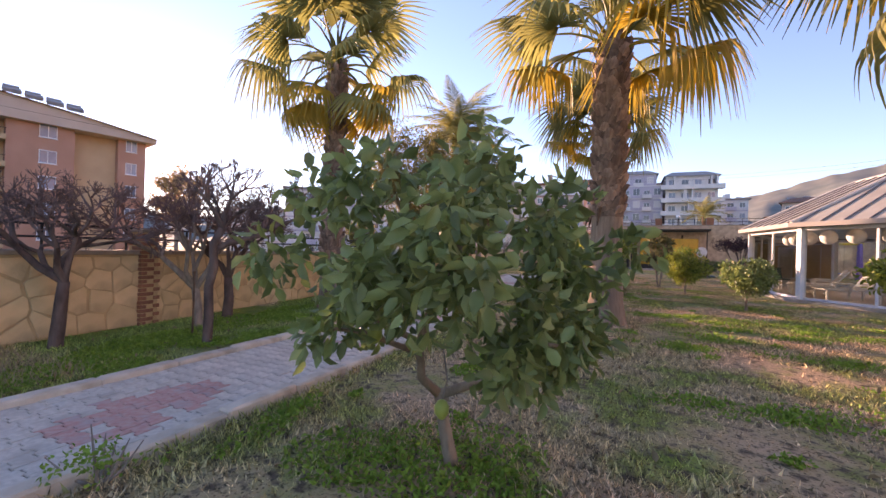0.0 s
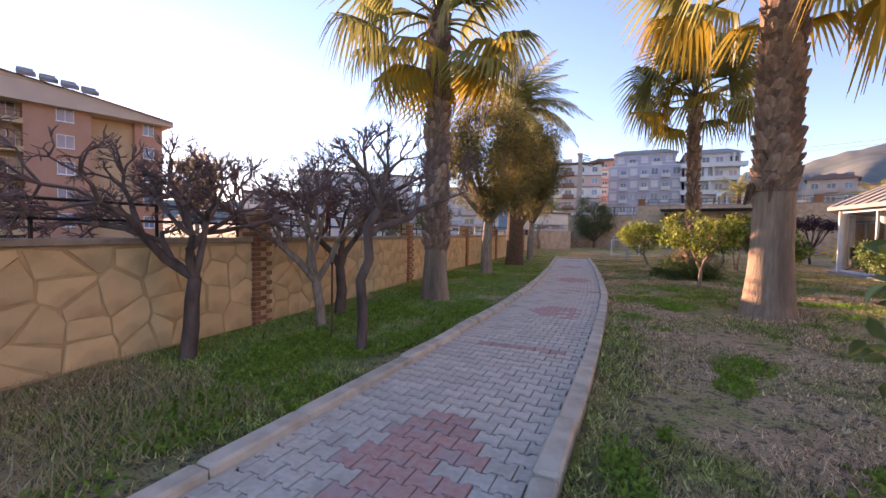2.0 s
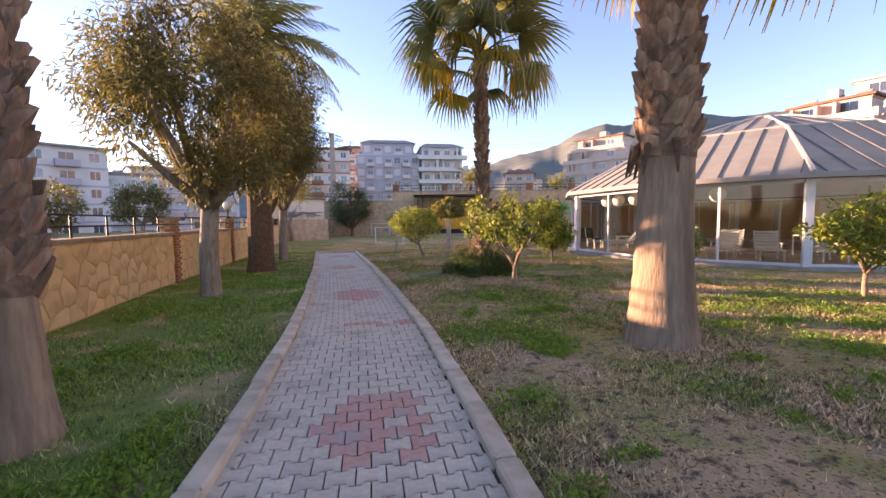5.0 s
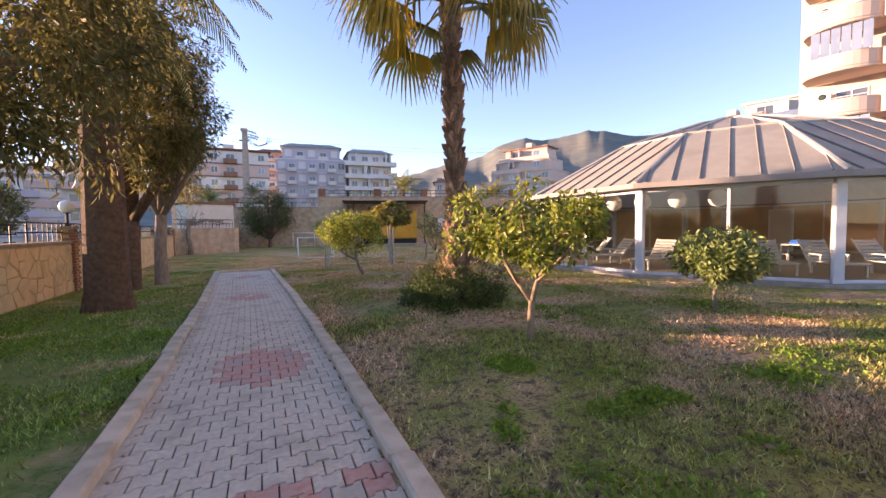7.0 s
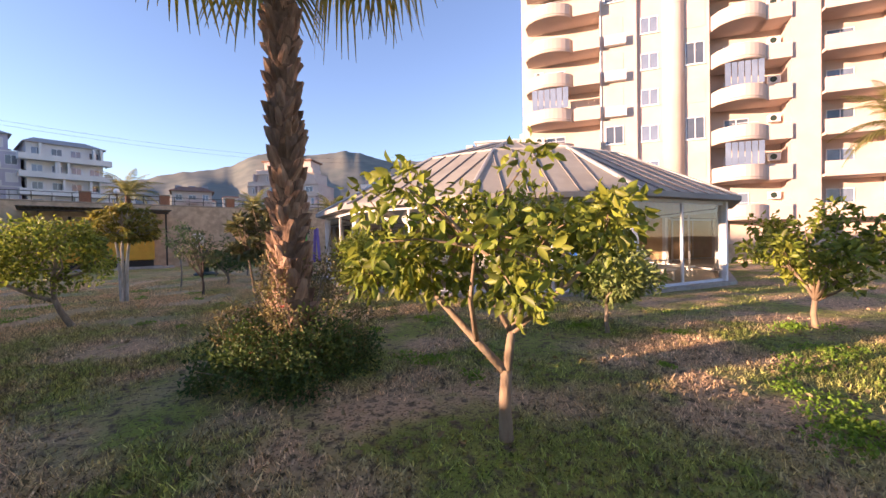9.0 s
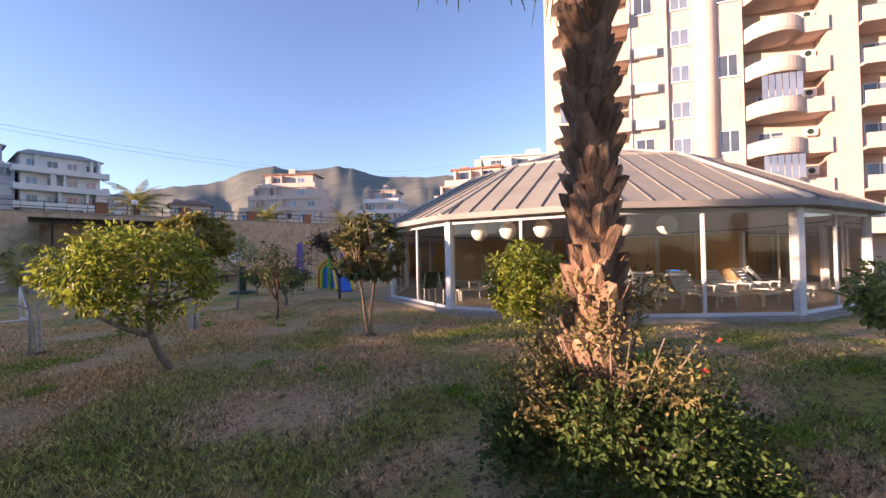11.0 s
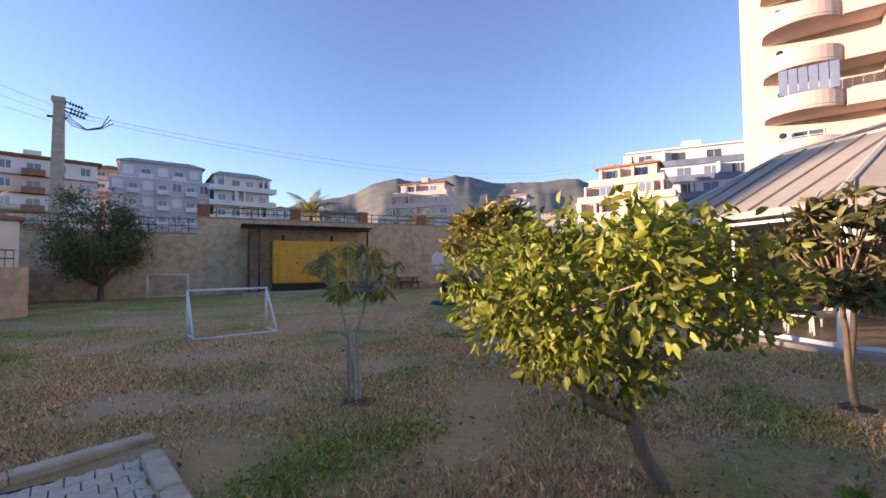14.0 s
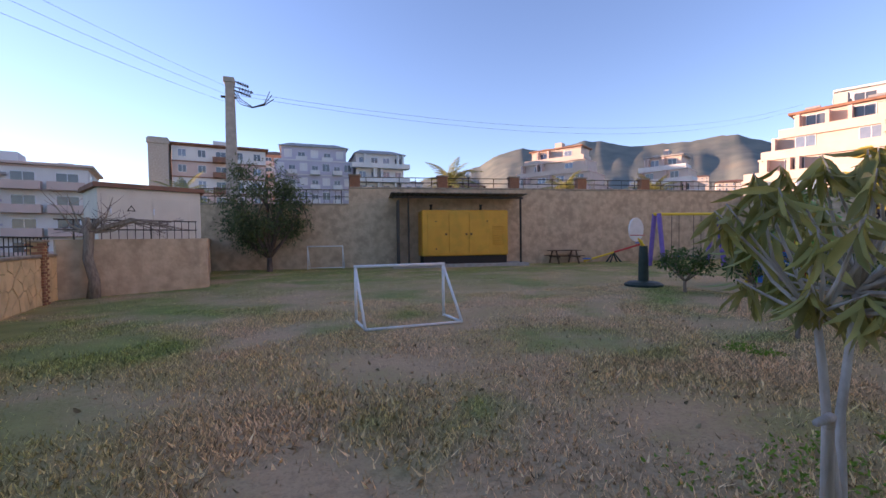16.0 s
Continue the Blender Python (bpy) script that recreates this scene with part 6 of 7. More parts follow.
# the orange-pink block behind the garden wall
OX, OY = -60.0, 7.06        # south end of the front
O_TURN = math.degrees(math.atan2(0.972, 0.236))
orange = thing("apartment_building", "salmon and ochre apartment building with a curved roof edge", "building", (OX, OY, 0), O_TURN)
orange.scale.x = 0.8
OH, OS = 14.9, 2.85
for x0, x1, y, mat in ((30.4, 34, 0, SALMON), (25.2, 30.4, 1.0, OCHRE), (18.3, 25.2, -0.4, SALMON), (14.1, 18.3, 1.2, OCHRE), (0, 14.1, -0.2, WHITE_WALL)):
    part("wall", Geo().box(x0 + 0.002, y, -2, x1 - 0.002, 12, OH), mat, orange)
for k in range(5):
    z = OS * k + 0.5
    make_window(32.1, 0, z + 0.8, 1.3, 1.3, orange, WINDOW_SKY)
    make_window(22.4, -0.4, z + 0.8, 1.7, 1.3, orange, WINDOW_SKY)
    for x in (12.4, 9.5, 6.5, 3.5):
        make_window(x, -0.2, z + 0.8, 1.2, 1.4, orange, WINDOW_SKY)
    b = part("balcony", Geo().box(14.1, -0.9, z - 0.2, 18.3, 1.2, z).box(14.1, -0.9, z, 18.3, -0.8, 0.35 + z), OCHRE, orange)
    for i in range(9):
        part("baluster", Geo().box(14.15 + i * 0.5, -0.88, z + 0.36, 14.20 + i * 0.5, -0.83, z + 0.95), IRON, b)
    part("handrail", Geo().box(14.1, -0.9, z + 0.95, 18.3, -0.82, z + 1.0), IRON, b)
    make_window(17.0, 1.2, z + 0.1, 1.6, 2.0, orange, WINDOW)
    make_window(15.2, 1.2, z + 0.1, 0.9, 2.0, orange, WINDOW_SKY, 1)
outline = [(-1.0, OH + 1.2), (7, OH + 2.0), (15, OH + 1.9), (25, OH + 0.9), (35.0, OH - 0.3)]
for (xa, za), (xb, zb) in zip(outline, outline[1:]):
    part("eaves_band", Geo().add([(xa, -1.3, OH - 0.9), (xb, -1.3, OH - 0.9), (xb, -1.3, zb - 0.1), (xa, -1.3, za - 0.1), (xa, 12.8, OH - 0.9), (xb, 12.8, OH - 0.9), (xb, 12.8, zb - 0.1), (xa, 12.8, za - 0.1)],
            [(0, 1, 2, 3), (5, 4, 7, 6), (0, 4, 5, 1), (0, 3, 7, 4), (1, 5, 6, 2)]), EAVES, orange, "deep cream eaves band")

rf = Geo()
for (xa, za), (xb, zb) in zip(outline, outline[1:]):
    rf.add([(xa, -1.8, za - 0.1), (xb, -1.8, zb - 0.1), (xb, 5.5, zb + 1.6), (xa, 5.5, za + 1.6), (xb, 13.2, zb - 0.1), (xa, 13.2, za - 0.1)], [(0, 1, 2, 3), (3, 2, 4, 5), (0, 5, 4, 1)])
part("roof", rf, ROOF_TILE, orange, "red-brown tiled roof")
for i in range(4):
    part("solar_heater", Geo(pose(19.0 + 2.2 * i, 1.8, OH + 2.4 - 0.2 * i)).box(-0.9, -0.6, 0, 0.9, 0.5, 0.4, pose(0, 0, 0.1, 25, 0, 0)).tube([(-0.8, 0.6, 0.7), (0.8, 0.6, 0.7)], 0.25, 8), ROOF_GREY, orange)

house("grey and white flats with stepped top storeys", (-6.0, 133), 0, 19, 13, 6, 3.6, GREY_WALL, WHITE_WALL, ROOF_GREY, 7, 3.6, 2, steps=1, pitched=True, win=(1.7, 1.8), shutters=0.55)
house("white flats with deep rounded balconies", (13.6, 131), 0, 12.4, 12, 6, 3.6, WHITE_WALL, WHITE_WALL, ROOF_GREY, 4, 2.0, 3, balcony_every=0, pitched=True, terrace=WHITE_WALL, win=(1.6, 1.7))
house("small white house beside the flats", (28, 150), 0, 9, 9, 5, 3.2, WHITE_WALL, GREY_WALL, ROOF_GREY, 3, 3.0, 4)
house("brown concrete flats with pink trim", (-24, 118), 8, 17, 12, 7, 3.1, [WHITE_WALL, CREAM_PINK], ROOF_TILE, ROOF_TILE, 5, -1.0, 5, balcony_every=3)
tower_c = thing("stair_tower", "bare concrete stair tower", "tower", (-27.4, 116, 0), 8)
part("shaft", Geo().box(0, 0, -3, 3.2, 6, 21.5), CONCRETE, tower_c)
part("cornice", Geo().box(-0.2, -0.2, 20.3, 3.4, 6.2, 21.2), CONCRETE, tower_c)
house("white and pink flats with long balconies", (-44, 88), 15, 17, 11, 4, 3.0, WHITE_WALL, CREAM_PINK, CREAM_PINK, 4, -0.5, 6, balcony_every=1)
house("pale low flats behind the wall", (-62, 66), 42, 24, 12, 5, 2.9, WHITE_WALL, GREY_WALL, ROOF_GREY, 7, -1.0, 7)
# added block, its height set to keep the low sun off the lawn
house("low white flats added to shade the far lawn", (-69.8, 58.96), 42, 10.2, 12, 3, 3.25, WHITE_WALL, CREAM_PINK, ROOF_GREY, 3, -1.05, 27)
house("pale flats behind the bare trees", (-46, 84), 30, 12, 12, 4, 3.0, WHITE_WALL, GREY_WALL, ROOF_GREY, 5, -2.0, 17)
house("cream flats with red roof terraces on the hillside", (50, 122), -58, 26, 16, 6, 3.3, CREAM, CREAM_PINK, ROOF_TILE, 8, 4.0, 8, steps=4, balcony_every=0, terrace=CREAM, win=(1.9, 1.7))
house("white flats on the hillside", (76, 104), -62, 14, 12, 6, 3.2, CREAM, CREAM_PINK, ROOF_GREY, 4, 1.0, 9, steps=2, balcony_every=0, terrace=WHITE_WALL, win=(1.7, 1.7))
house("small cream house with a red roof", (40, 132), -20, 9, 9, 4, 3.2, CREAM, CREAM_PINK, ROOF_TILE, 3, 3.0, 10, pitched=True)
house("cream terraced flats stepping up the slope", (57, 66), -72, 22, 14, 6, 3.0, CREAM, CREAM_PINK, ROOF_TILE, 6, 0.0, 11, steps=4, balcony_every=0, terrace=CREAM, win=(2.0, 1.8))
house("white modern flats with wide glass balconies", (76, 66), -62, 30, 12, 7, 3.4, WHITE_WALL, WHITE_WALL, WHITE_WALL, 8, 0.0, 12, balcony_every=0, steps=2, terrace=WINDOW_SKY, win=(2.4, 1.9))
house("orange roofed houses beyond the wall", (4, 160), 0, 12, 10, 7, 3.2, [CREAM, SALMON], CREAM_PINK, ROOF_TILE, 4, 3.0, 13, pitched=True)
house("white flats above the path's end", (-14, 165), 0, 13, 10, 8, 3.2, [WHITE_WALL, SALMON], CREAM_PINK, ROOF_TILE, 4, 3.0, 14, pitched=True)
for i, (az, d, zb, w) in enumerate(((20, 420, 30, 16), (23, 520, 44, 18), (25, 380, 26, 14), (46, 420, 34, 18), (50, 360, 28, 16), (48.5, 520, 52, 16))):
    house("distant cream houses on the mountain's foot", (d * math.sin(radians(az)), d * math.cos(radians(az))), -az, w, 12, 3, 3.2, CREAM, WHITE_WALL, ROOF_TILE, 4, zb, 30 + i, pitched=True, balcony_every=0)

# the mountain
profile = [(-100, 2.5), (-70, 3.0), (-45, 3.5), (-20, 4.5), (0, 5.4), (8, 6.2), (13, 7.0), (15.2, 7.5), (18.5, 8.5), (22, 9.1), (24.5, 9.7), (26.5, 10.9), (28.3, 11.5), (30.4, 11.9), (32.5, 11.5), (35, 11.7), (38.3, 12.3), (40.3, 12.1), (44, 11.1), (47.3, 11.1),
           (50.5, 11.0), (53.3, 11.3), (55, 11.1), (58, 9.8), (63, 8.4), (70, 7.2), (85, 6.0), (110, 5.0), (140, 3.0)]
az_list = np.arange(-100, 140.1, 0.5)
el = np.interp(az_list, [p[0] for p in profile], [p[1] for p in profile])
rows_k = np.linspace(0, 1, 22)
mv = []
for k in rows_k:
    for a, e in zip(az_list, el):
        d = lerp(700, 2600, k)
        top_z = 2600 * math.tan(radians(e))
        z = top_z * (0.10 * k + 0.90 * k ** 1.9) + (18 + 60 * k) * noise.noise(Vector((a * 0.22, k * 3.2, 0))) * math.sin(math.pi * k) + 7 * noise.noise(Vector((a * 0.9, k * 9, 4))) * k + 3 * noise.noise(Vector((a * 2.3, k * 21, 9))) * k - 2
        mv.append((d * math.sin(radians(a)), 15 + d * math.cos(radians(a)), z))
nn = len(az_list)
mf = [(j * nn + i, j * nn + i + 1, (j + 1) * nn + i + 1, (j + 1) * nn + i) for j in range(len(rows_k) - 1) for i in range(nn - 1)]
tagged(part("mountain_ridge", array_mesh("mountain", mv, mf, True), HAZY_SCRUB), "scrub-covered mountain ridge behind the town", "mountain", kind="structure")


# ---- generator under its lean-to ----
shed = thing("generator_shelter", "open lean-to shelter with a corrugated roof", "shelter", (3.56, 44.35, 0), math.degrees(math.atan2(-1.0, 6.9)))
part("slab", Geo().box(-0.1, -0.35, -0.05, 7.2, 2.2, 0.16, None, 0.02), PLINTH, shed, "concrete slab")
corr = Geo()
n = 60
pts = [(lerp(-0.15, 7.15, i / n), y, z + (0.03 if i % 2 else 0)) for y, z in ((-0.25, 3.86), (2.15, 3.72)) for i in range(n + 1)]
pts += [(x, y, z - 0.03) for x, y, z in pts]
corr.add(pts, [(i, i + 1, n + 2 + i, n + 1 + i) for i in range(n)] + [(2 * (n + 1) + i + 1, 2 * (n + 1) + i, 3 * (n + 1) + i, 3 * (n + 1) + i + 1) for i in range(n)] + [(i + 1, i, 2 * (n + 1) + i, 2 * (n + 1) + i + 1) for i in range(n)])
part("roof", corr, RUST, shed, "corrugated metal roof sheet")
for x, y in ((0.75, 0.0), (6.85, 0.0), (0.75, 1.95), (6.85, 1.95)):
    part("post", Geo().box(x - 0.045, y - 0.045, 0.16, x + 0.045, y + 0.045, 3.72, None, 0.006), IRON, shed)
for y in (0.0, 1.95):
    part("beam", Geo().box(0.0, y - 0.04, 3.60, 7.0, y + 0.04, 3.70), IRON, shed)
# dark brown sheets close the shelter's side and rear
part("side_panel", Geo().box(0.25, 0.1, 0.17, 0.30, 1.95, 3.55), DARK_SHEET, shed, "dark brown side sheet")
part("rear_panel", Geo().box(0.35, 1.98, 0.17, 6.8, 2.02, 3.55), DARK_SHEET, shed, "dark brown rear sheet")
gen = thing("generator", "large yellow diesel generator cabinet on a dark base", "generator", (3.56, 44.35, 0.16), math.degrees(math.atan2(-1.0, 6.9)))
part("base_frame", Geo().box(1.55, 0.25, 0.0, 6.15, 1.65, 0.42, None, 0.02), IRON, gen)
part("body", Geo().box(1.45, 0.15, 0.42, 6.2, 1.75, 2.85, None, 0.05), YELLOW, gen)
for x0, x1 in ((1.75, 2.85), (2.9, 3.95), (4.0, 5.05)):
    d = part("door", Geo().box(x0, 0.125, 0.55, x1, 0.148, 2.70, None, 0.008), YELLOW, gen)
    part("handle", Geo().box(x1 - 0.16 if x0 < 3 else x0 + 0.06, 0.09, 1.52, x1 - 0.06 if x0 < 3 else x0 + 0.16, 0.124, 1.62, None, 0.006), IRON, d)
vent = part("vent", Geo().box(5.3, 0.13, 0.95, 5.95, 0.148, 2.1), YELLOW, gen, "louvred vent")
for i in range(9):
    part("slat", Geo(pose(0, 0.12, 1.0 + i * 0.12, -30, 0, 0)).box(5.32, -0.03, 0, 5.93, 0.03, 0.012), YELLOW, vent)
for x, z in ((2.2, 2.25), (2.2, 0.8), (5.0, 2.25)):
    part("bolt", Geo(pose(x, 0.12, z, 90, 0, 0)).lathe([(0.04, 0), (0.04, 0.02), (0.02, 0.03)], sides=8), IRON, gen)
for x in (2.1, 4.9):
    part("exhaust", Geo().lathe([(0.07, 2.85), (0.07, 3.15), (0.09, 3.15), (0.09, 3.2)], (x, 1.0), 10), IRON, gen)


# ---- goals ----
def goal(label, x0, x1, y_front, y_back, h, r, at, turn):
    t = thing("football_goal", label, "goal", (*at, 0), turn, "small football goals")
    for x in (x0, x1):
        part("post", Geo().tube([(x, y_front, 0), (x, y_front, h)], r, 10), PLASTIC_WHITE, t, smooth=True)
        part("brace", Geo().tube([(x, y_front, h - 0.02), (x + (0.06 if x > 0.5 else 0.04), y_back, r)], r * 0.9, 10), PLASTIC_WHITE, t, smooth=True)
        part("side_bar", Geo().tube([(x, y_front, r), (x + 0.05, y_back, r)], r * 0.9, 10), PLASTIC_WHITE, t, smooth=True)
    part("crossbar", Geo().tube([(x0 - r, y_front, h), (x1 + r, y_front, h)], r, 10), PLASTIC_WHITE, t, smooth=True)
    part("base_bar", Geo().tube([(x0 + 0.04, y_back, r), (x1 + 0.06, y_back, r)], r * 0.9, 10), PLASTIC_WHITE, t, smooth=True)
    return t


goal("small white tubular football goal without a net", 0.0, 1.71, 0.0, -0.82, 1.03, 0.028, (-0.12, 31.36), 0.0)
goal("small white football goal near the back wall", 0.0, 1.75, 0.0, 0.55, 1.18, 0.03, (-0.62, 45.9), -8)


# ---- play things ----
hoop = thing("basketball_stand", "portable basketball stand with a white round board", "basketball hoop", (8.85, 33.5, 0), -20)
part("base", Geo().lathe([(0.55, 0), (0.55, 0.06), (0.42, 0.13), (0.15, 0.16)], sides=14), GREEN_PAINT, hoop)
part("pole", Geo().lathe([(0.15, 0.15), (0.14, 0.9), (0.12, 1.22)], sides=12), GREEN_PAINT, hoop, "dark green pole")
part("arm", Geo().tube([(0, 0, 1.2), (-0.12, -0.08, 1.36), (-0.26, -0.12, 1.46)], [0.06, 0.05, 0.04], 8), YELLOW_PLASTIC, hoop, "cream arm")
part("backboard", Geo(pose(-0.3, -0.16, 1.72, 90, 0, 30)).prism([(0.34 * math.cos(a), 0.36 * math.sin(a)) for a in [i * math.pi / 8 for i in range(16)]], -0.02, 0.02), PLASTIC_WHITE, hoop)
part("rim", Geo().tube([(-0.38 + 0.2 * math.cos(a), -0.42 + 0.2 * math.sin(a), 1.55) for a in [i * math.pi / 6 for i in range(13)]], 0.012, 6), RED_PLASTIC, hoop)

picnic = thing("picnic_table", "dark wooden picnic table with fixed benches", "table", (13.3, 43.6, 0), -9)
for i in range(5):
    part("top_plank", Geo().box(-0.9, -0.38 + i * 0.155, 0.72, 0.9, -0.24 + i * 0.155, 0.76, None, 0.006), WOOD, picnic)
for y in (-0.72, 0.58):
    part("bench_plank", Geo().box(-0.9, y, 0.42, 0.9, y + 0.26, 0.46, None, 0.006), WOOD, picnic)
for x in (-0.6, 0.6):
    for s in (-1, 1):
        part("leg", Geo(pose(x, 0, 0, 0, 0, 0)).tube([(0, 0.62 * s, 0), (0, 0.25 * s, 0.72)], 0.045, 4), WOOD, picnic)
    part("cross_beam", Geo().box(x - 0.03, -0.7, 0.36, x + 0.03, 0.8, 0.42), WOOD, picnic)

seesaw = thing("seesaw", "yellow and red seesaw tilted to one side", "seesaw", (16.3, 43.0, 0), -9)
part("stand", Geo().tube([(-0.35, -0.2, 0), (0, 0, 0.55), (0.35, -0.2, 0)], 0.05, 8).tube([(-0.35, 0.2, 0), (0, 0.1, 0.55), (0.35, 0.2, 0)], 0.05, 8), GREEN_PAINT, seesaw)
part("beam_low", Geo().tube([(-1.9, 0, 0.10), (0, 0, 0.58)], 0.055, 8), YELLOW_PLASTIC, seesaw)
part("beam_high", Geo().tube([(0, 0, 0.58), (1.9, 0, 1.06)], 0.055, 8), RED_PLASTIC, seesaw)
for x, z in ((-1.7, 0.22), (1.7, 1.08)):
    part("seat", Geo().box(x - 0.2, -0.16, z, x + 0.2, 0.16, z + 0.05, None, 0.01), BLUE_PLASTIC, seesaw)

swing = thing("swing_frame", "purple swing frame with a yellow top bar", "swing", (15.6, 39.3, 0), -12)
for x in (0, 3.2):
    for y in (-0.55, 0.55):
        part("leg", Geo().tube([(x, y, 0), (x, y * 0.3, 2.6)], 0.11, 10), PURPLE_PAINT, swing)
part("top_bar", Geo().tube([(-0.15, 0, 2.58), (3.4, 0, 2.58)], 0.07, 8), YELLOW_PLASTIC, swing)
for x in (1.0, 2.2):
    for dx in (-0.2, 0.2):
        part("chain", Geo().tube([(x + dx, 0, 2.56), (x + dx, 0, 0.5)], 0.012, 5), IRON, swing)
    part("seat", Geo().box(x - 0.24, -0.12, 0.46, x + 0.24, 0.12, 0.50, None, 0.008), BLUE_PLASTIC, swing)

slide = thing("play_slide", "children's play house with a blue slide and rainbow sides", "slide", (12.3, 31.0, 0), -32)
part("chute", Geo().add([(-0.3, -1.5, 0.06), (0.3, -1.5, 0.06), (0.3, 0, 1.15), (-0.3, 0, 1.15), (-0.3, -1.5, 0.0), (0.3, -1.5, 0.0), (0.3, 0, 1.08), (-0.3, 0, 1.08)], [(0, 1, 2, 3), (5, 4, 7, 6), (0, 4, 5, 1), (2, 6, 7, 3), (1, 5, 6, 2), (0, 3, 7, 4)]), BLUE_PLASTIC, slide, "blue slide chute")
for s, mat in ((-1, YELLOW_PLASTIC), (1, YELLOW_PLASTIC)):
    part("side_rail", Geo().tube([(0.36 * s, -1.55, 0.1), (0.36 * s, -0.9, 0.62), (0.36 * s, 0, 1.3)], 0.07, 8), mat, slide)
part("deck", Geo().box(-0.5, 0, 1.02, 0.5, 0.9, 1.1, None, 0.01), RED_PLASTIC, slide)
for x in (-0.48, 0.48):
    for y in (0.04, 0.86):
        part("post", Geo().tube([(x, y, 0), (x, y, 2.0)], 0.05, 8), GREEN_PLASTIC, slide)
part("roof", Geo().add([(-0.65, -0.1, 1.95), (0.65, -0.1, 1.95), (0.65, 1.0, 1.95), (-0.65, 1.0, 1.95), (0, 0.45, 2.6)], [(0, 1, 4), (1, 2, 4), (2, 3, 4), (3, 0, 4), (3, 2, 1, 0)]), GREEN_PLASTIC, slide, "green pointed roof")
part("arch_panel", Geo(pose(-0.26, 1.23, 0, 90, 0, -22)).prism([(0.44, 0.02), (0.44, 0.75)] + [(0.44 * math.cos(a), 0.75 + 0.44 * math.sin(a)) for a in [i * math.pi / 10 for i in range(1, 10)]] + [(-0.44, 0.75), (-0.44, 0.02)], -0.04, 0.04), BLUE_PLASTIC, slide, "bright blue arched panel")
for r0_, r1_, mat in ((0.45, 0.53, GREEN_PLASTIC), (0.535, 0.61, YELLOW_PLASTIC), (0.615, 0.69, RED_PLASTIC), (0.695, 0.77, YELLOW_PLASTIC)):
    out = [(r1_, 0.02), (r1_, 0.75)] + [(r1_ * math.cos(i * math.pi / 10), 0.75 + r1_ * math.sin(i * math.pi / 10)) for i in range(1, 10)] + [(-r1_, 0.75), (-r1_, 0.02)]
    inn = [(r0_, 0.02), (r0_, 0.75)] + [(r0_ * math.cos(i * math.pi / 10), 0.75 + r0_ * math.sin(i * math.pi / 10)) for i in range(1, 10)] + [(-r0_, 0.75), (-r0_, 0.02)]
    n = len(out)
    pts = [(x, y, z) for ring_, z in ((out, -0.12), (out, 0.12), (inn, 0.12), (inn, -0.12)) for x, y in ring_]
    fs = [(q * n + i, q * n + i + 1, (q + 1) % 4 * n + i + 1, (q + 1) % 4 * n + i) for q in range(4) for i in range(n - 1)] + [(0, n, 2 * n, 3 * n), (n - 1, 4 * n - 1, 3 * n - 1, 2 * n - 1)]
    part("arch", Geo(pose(-0.26, 1.23, 0, 90, 0, -22)).add(pts, fs), mat, slide, "rainbow band")


# ---- transformer kiosk, pole and cables ----
kiosk_turn = math.degrees(math.atan2(40.15 - 38.75, -4.35 + 6.8))
kiosk = thing("transformer_kiosk", "cream transformer kiosk with a brown roof behind the wall", "kiosk", (-6.8, 38.95, 0), kiosk_turn)
part("body", Geo().box(0, 0, -0.1, 2.85, 2.2, 3.22, None, 0.02), KIOSK, kiosk)
part("roof", Geo().add([(-0.1, -0.12, 3.22), (2.95, -0.12, 3.22), (3.05, 2.4, 2.7), (-0.1, 2.4, 3.22), (-0.1, -0.12, 3.36), (2.95, -0.12, 3.36), (3.05, 2.4, 2.85), (-0.1, 2.4, 3.36)], [(3, 2, 1, 0), (4, 5, 6, 7), (0, 1, 5, 4), (1, 2, 6, 5), (2, 3, 7, 6), (3, 0, 4, 7)]), ROOF_TILE, kiosk, "reddish brown roof edge")
for x0, x1 in ((0.3, 1.38), (1.42, 2.5)):
    d = part("door", Geo().box(x0, -0.025, 0.2, x1, -0.003, 2.95, None, 0.006), KIOSK, kiosk)
    part("hinge", Geo().tube([(x0 + 0.02, -0.03, 2.4), (x0 + 0.02, -0.03, 2.6)], 0.02, 6), WHITE_METAL, d)
sign = part("warning_sign", Geo().add([(0.72, -0.03, 2.5), (0.96, -0.03, 2.5), (0.84, -0.03, 2.7), (0.72, -0.025, 2.5), (0.96, -0.025, 2.5), (0.84, -0.025, 2.7)], [(0, 1, 2), (5, 4, 3), (0, 3, 4, 1), (1, 4, 5, 2), (2, 5, 3, 0)]), IRON, kiosk, "small triangular warning sign")
part("sign_face", Geo().add([(0.765, -0.034, 2.53), (0.915, -0.034, 2.53), (0.84, -0.034, 2.655)], [(0, 1, 2)]), KIOSK, sign)

pole = thing("utility_pole", "tapered concrete utility pole with insulators", "pole", (-4.4, 48.9, 0))
part("shaft", Geo().add([(a * r, b * r, z) for z, r in ((0, 0.34), (10.25, 0.20)) for a, b in ((-1, -1), (1, -1), (1, 1), (-1, 1))], [(3, 2, 1, 0), (4, 5, 6, 7), (0, 1, 5, 4), (1, 2, 6, 5), (2, 3, 7, 6), (3, 0, 4, 7)]), CONCRETE, pole)
part("top_cap", Geo().box(-0.30, -0.26, 10.1, 0.24, 0.26, 10.38, None, 0.02), CONCRETE, pole)
part("crossarm", Geo().box(-0.45, -0.05, 9.3, 0.32, 0.05, 9.4), IRON, pole)
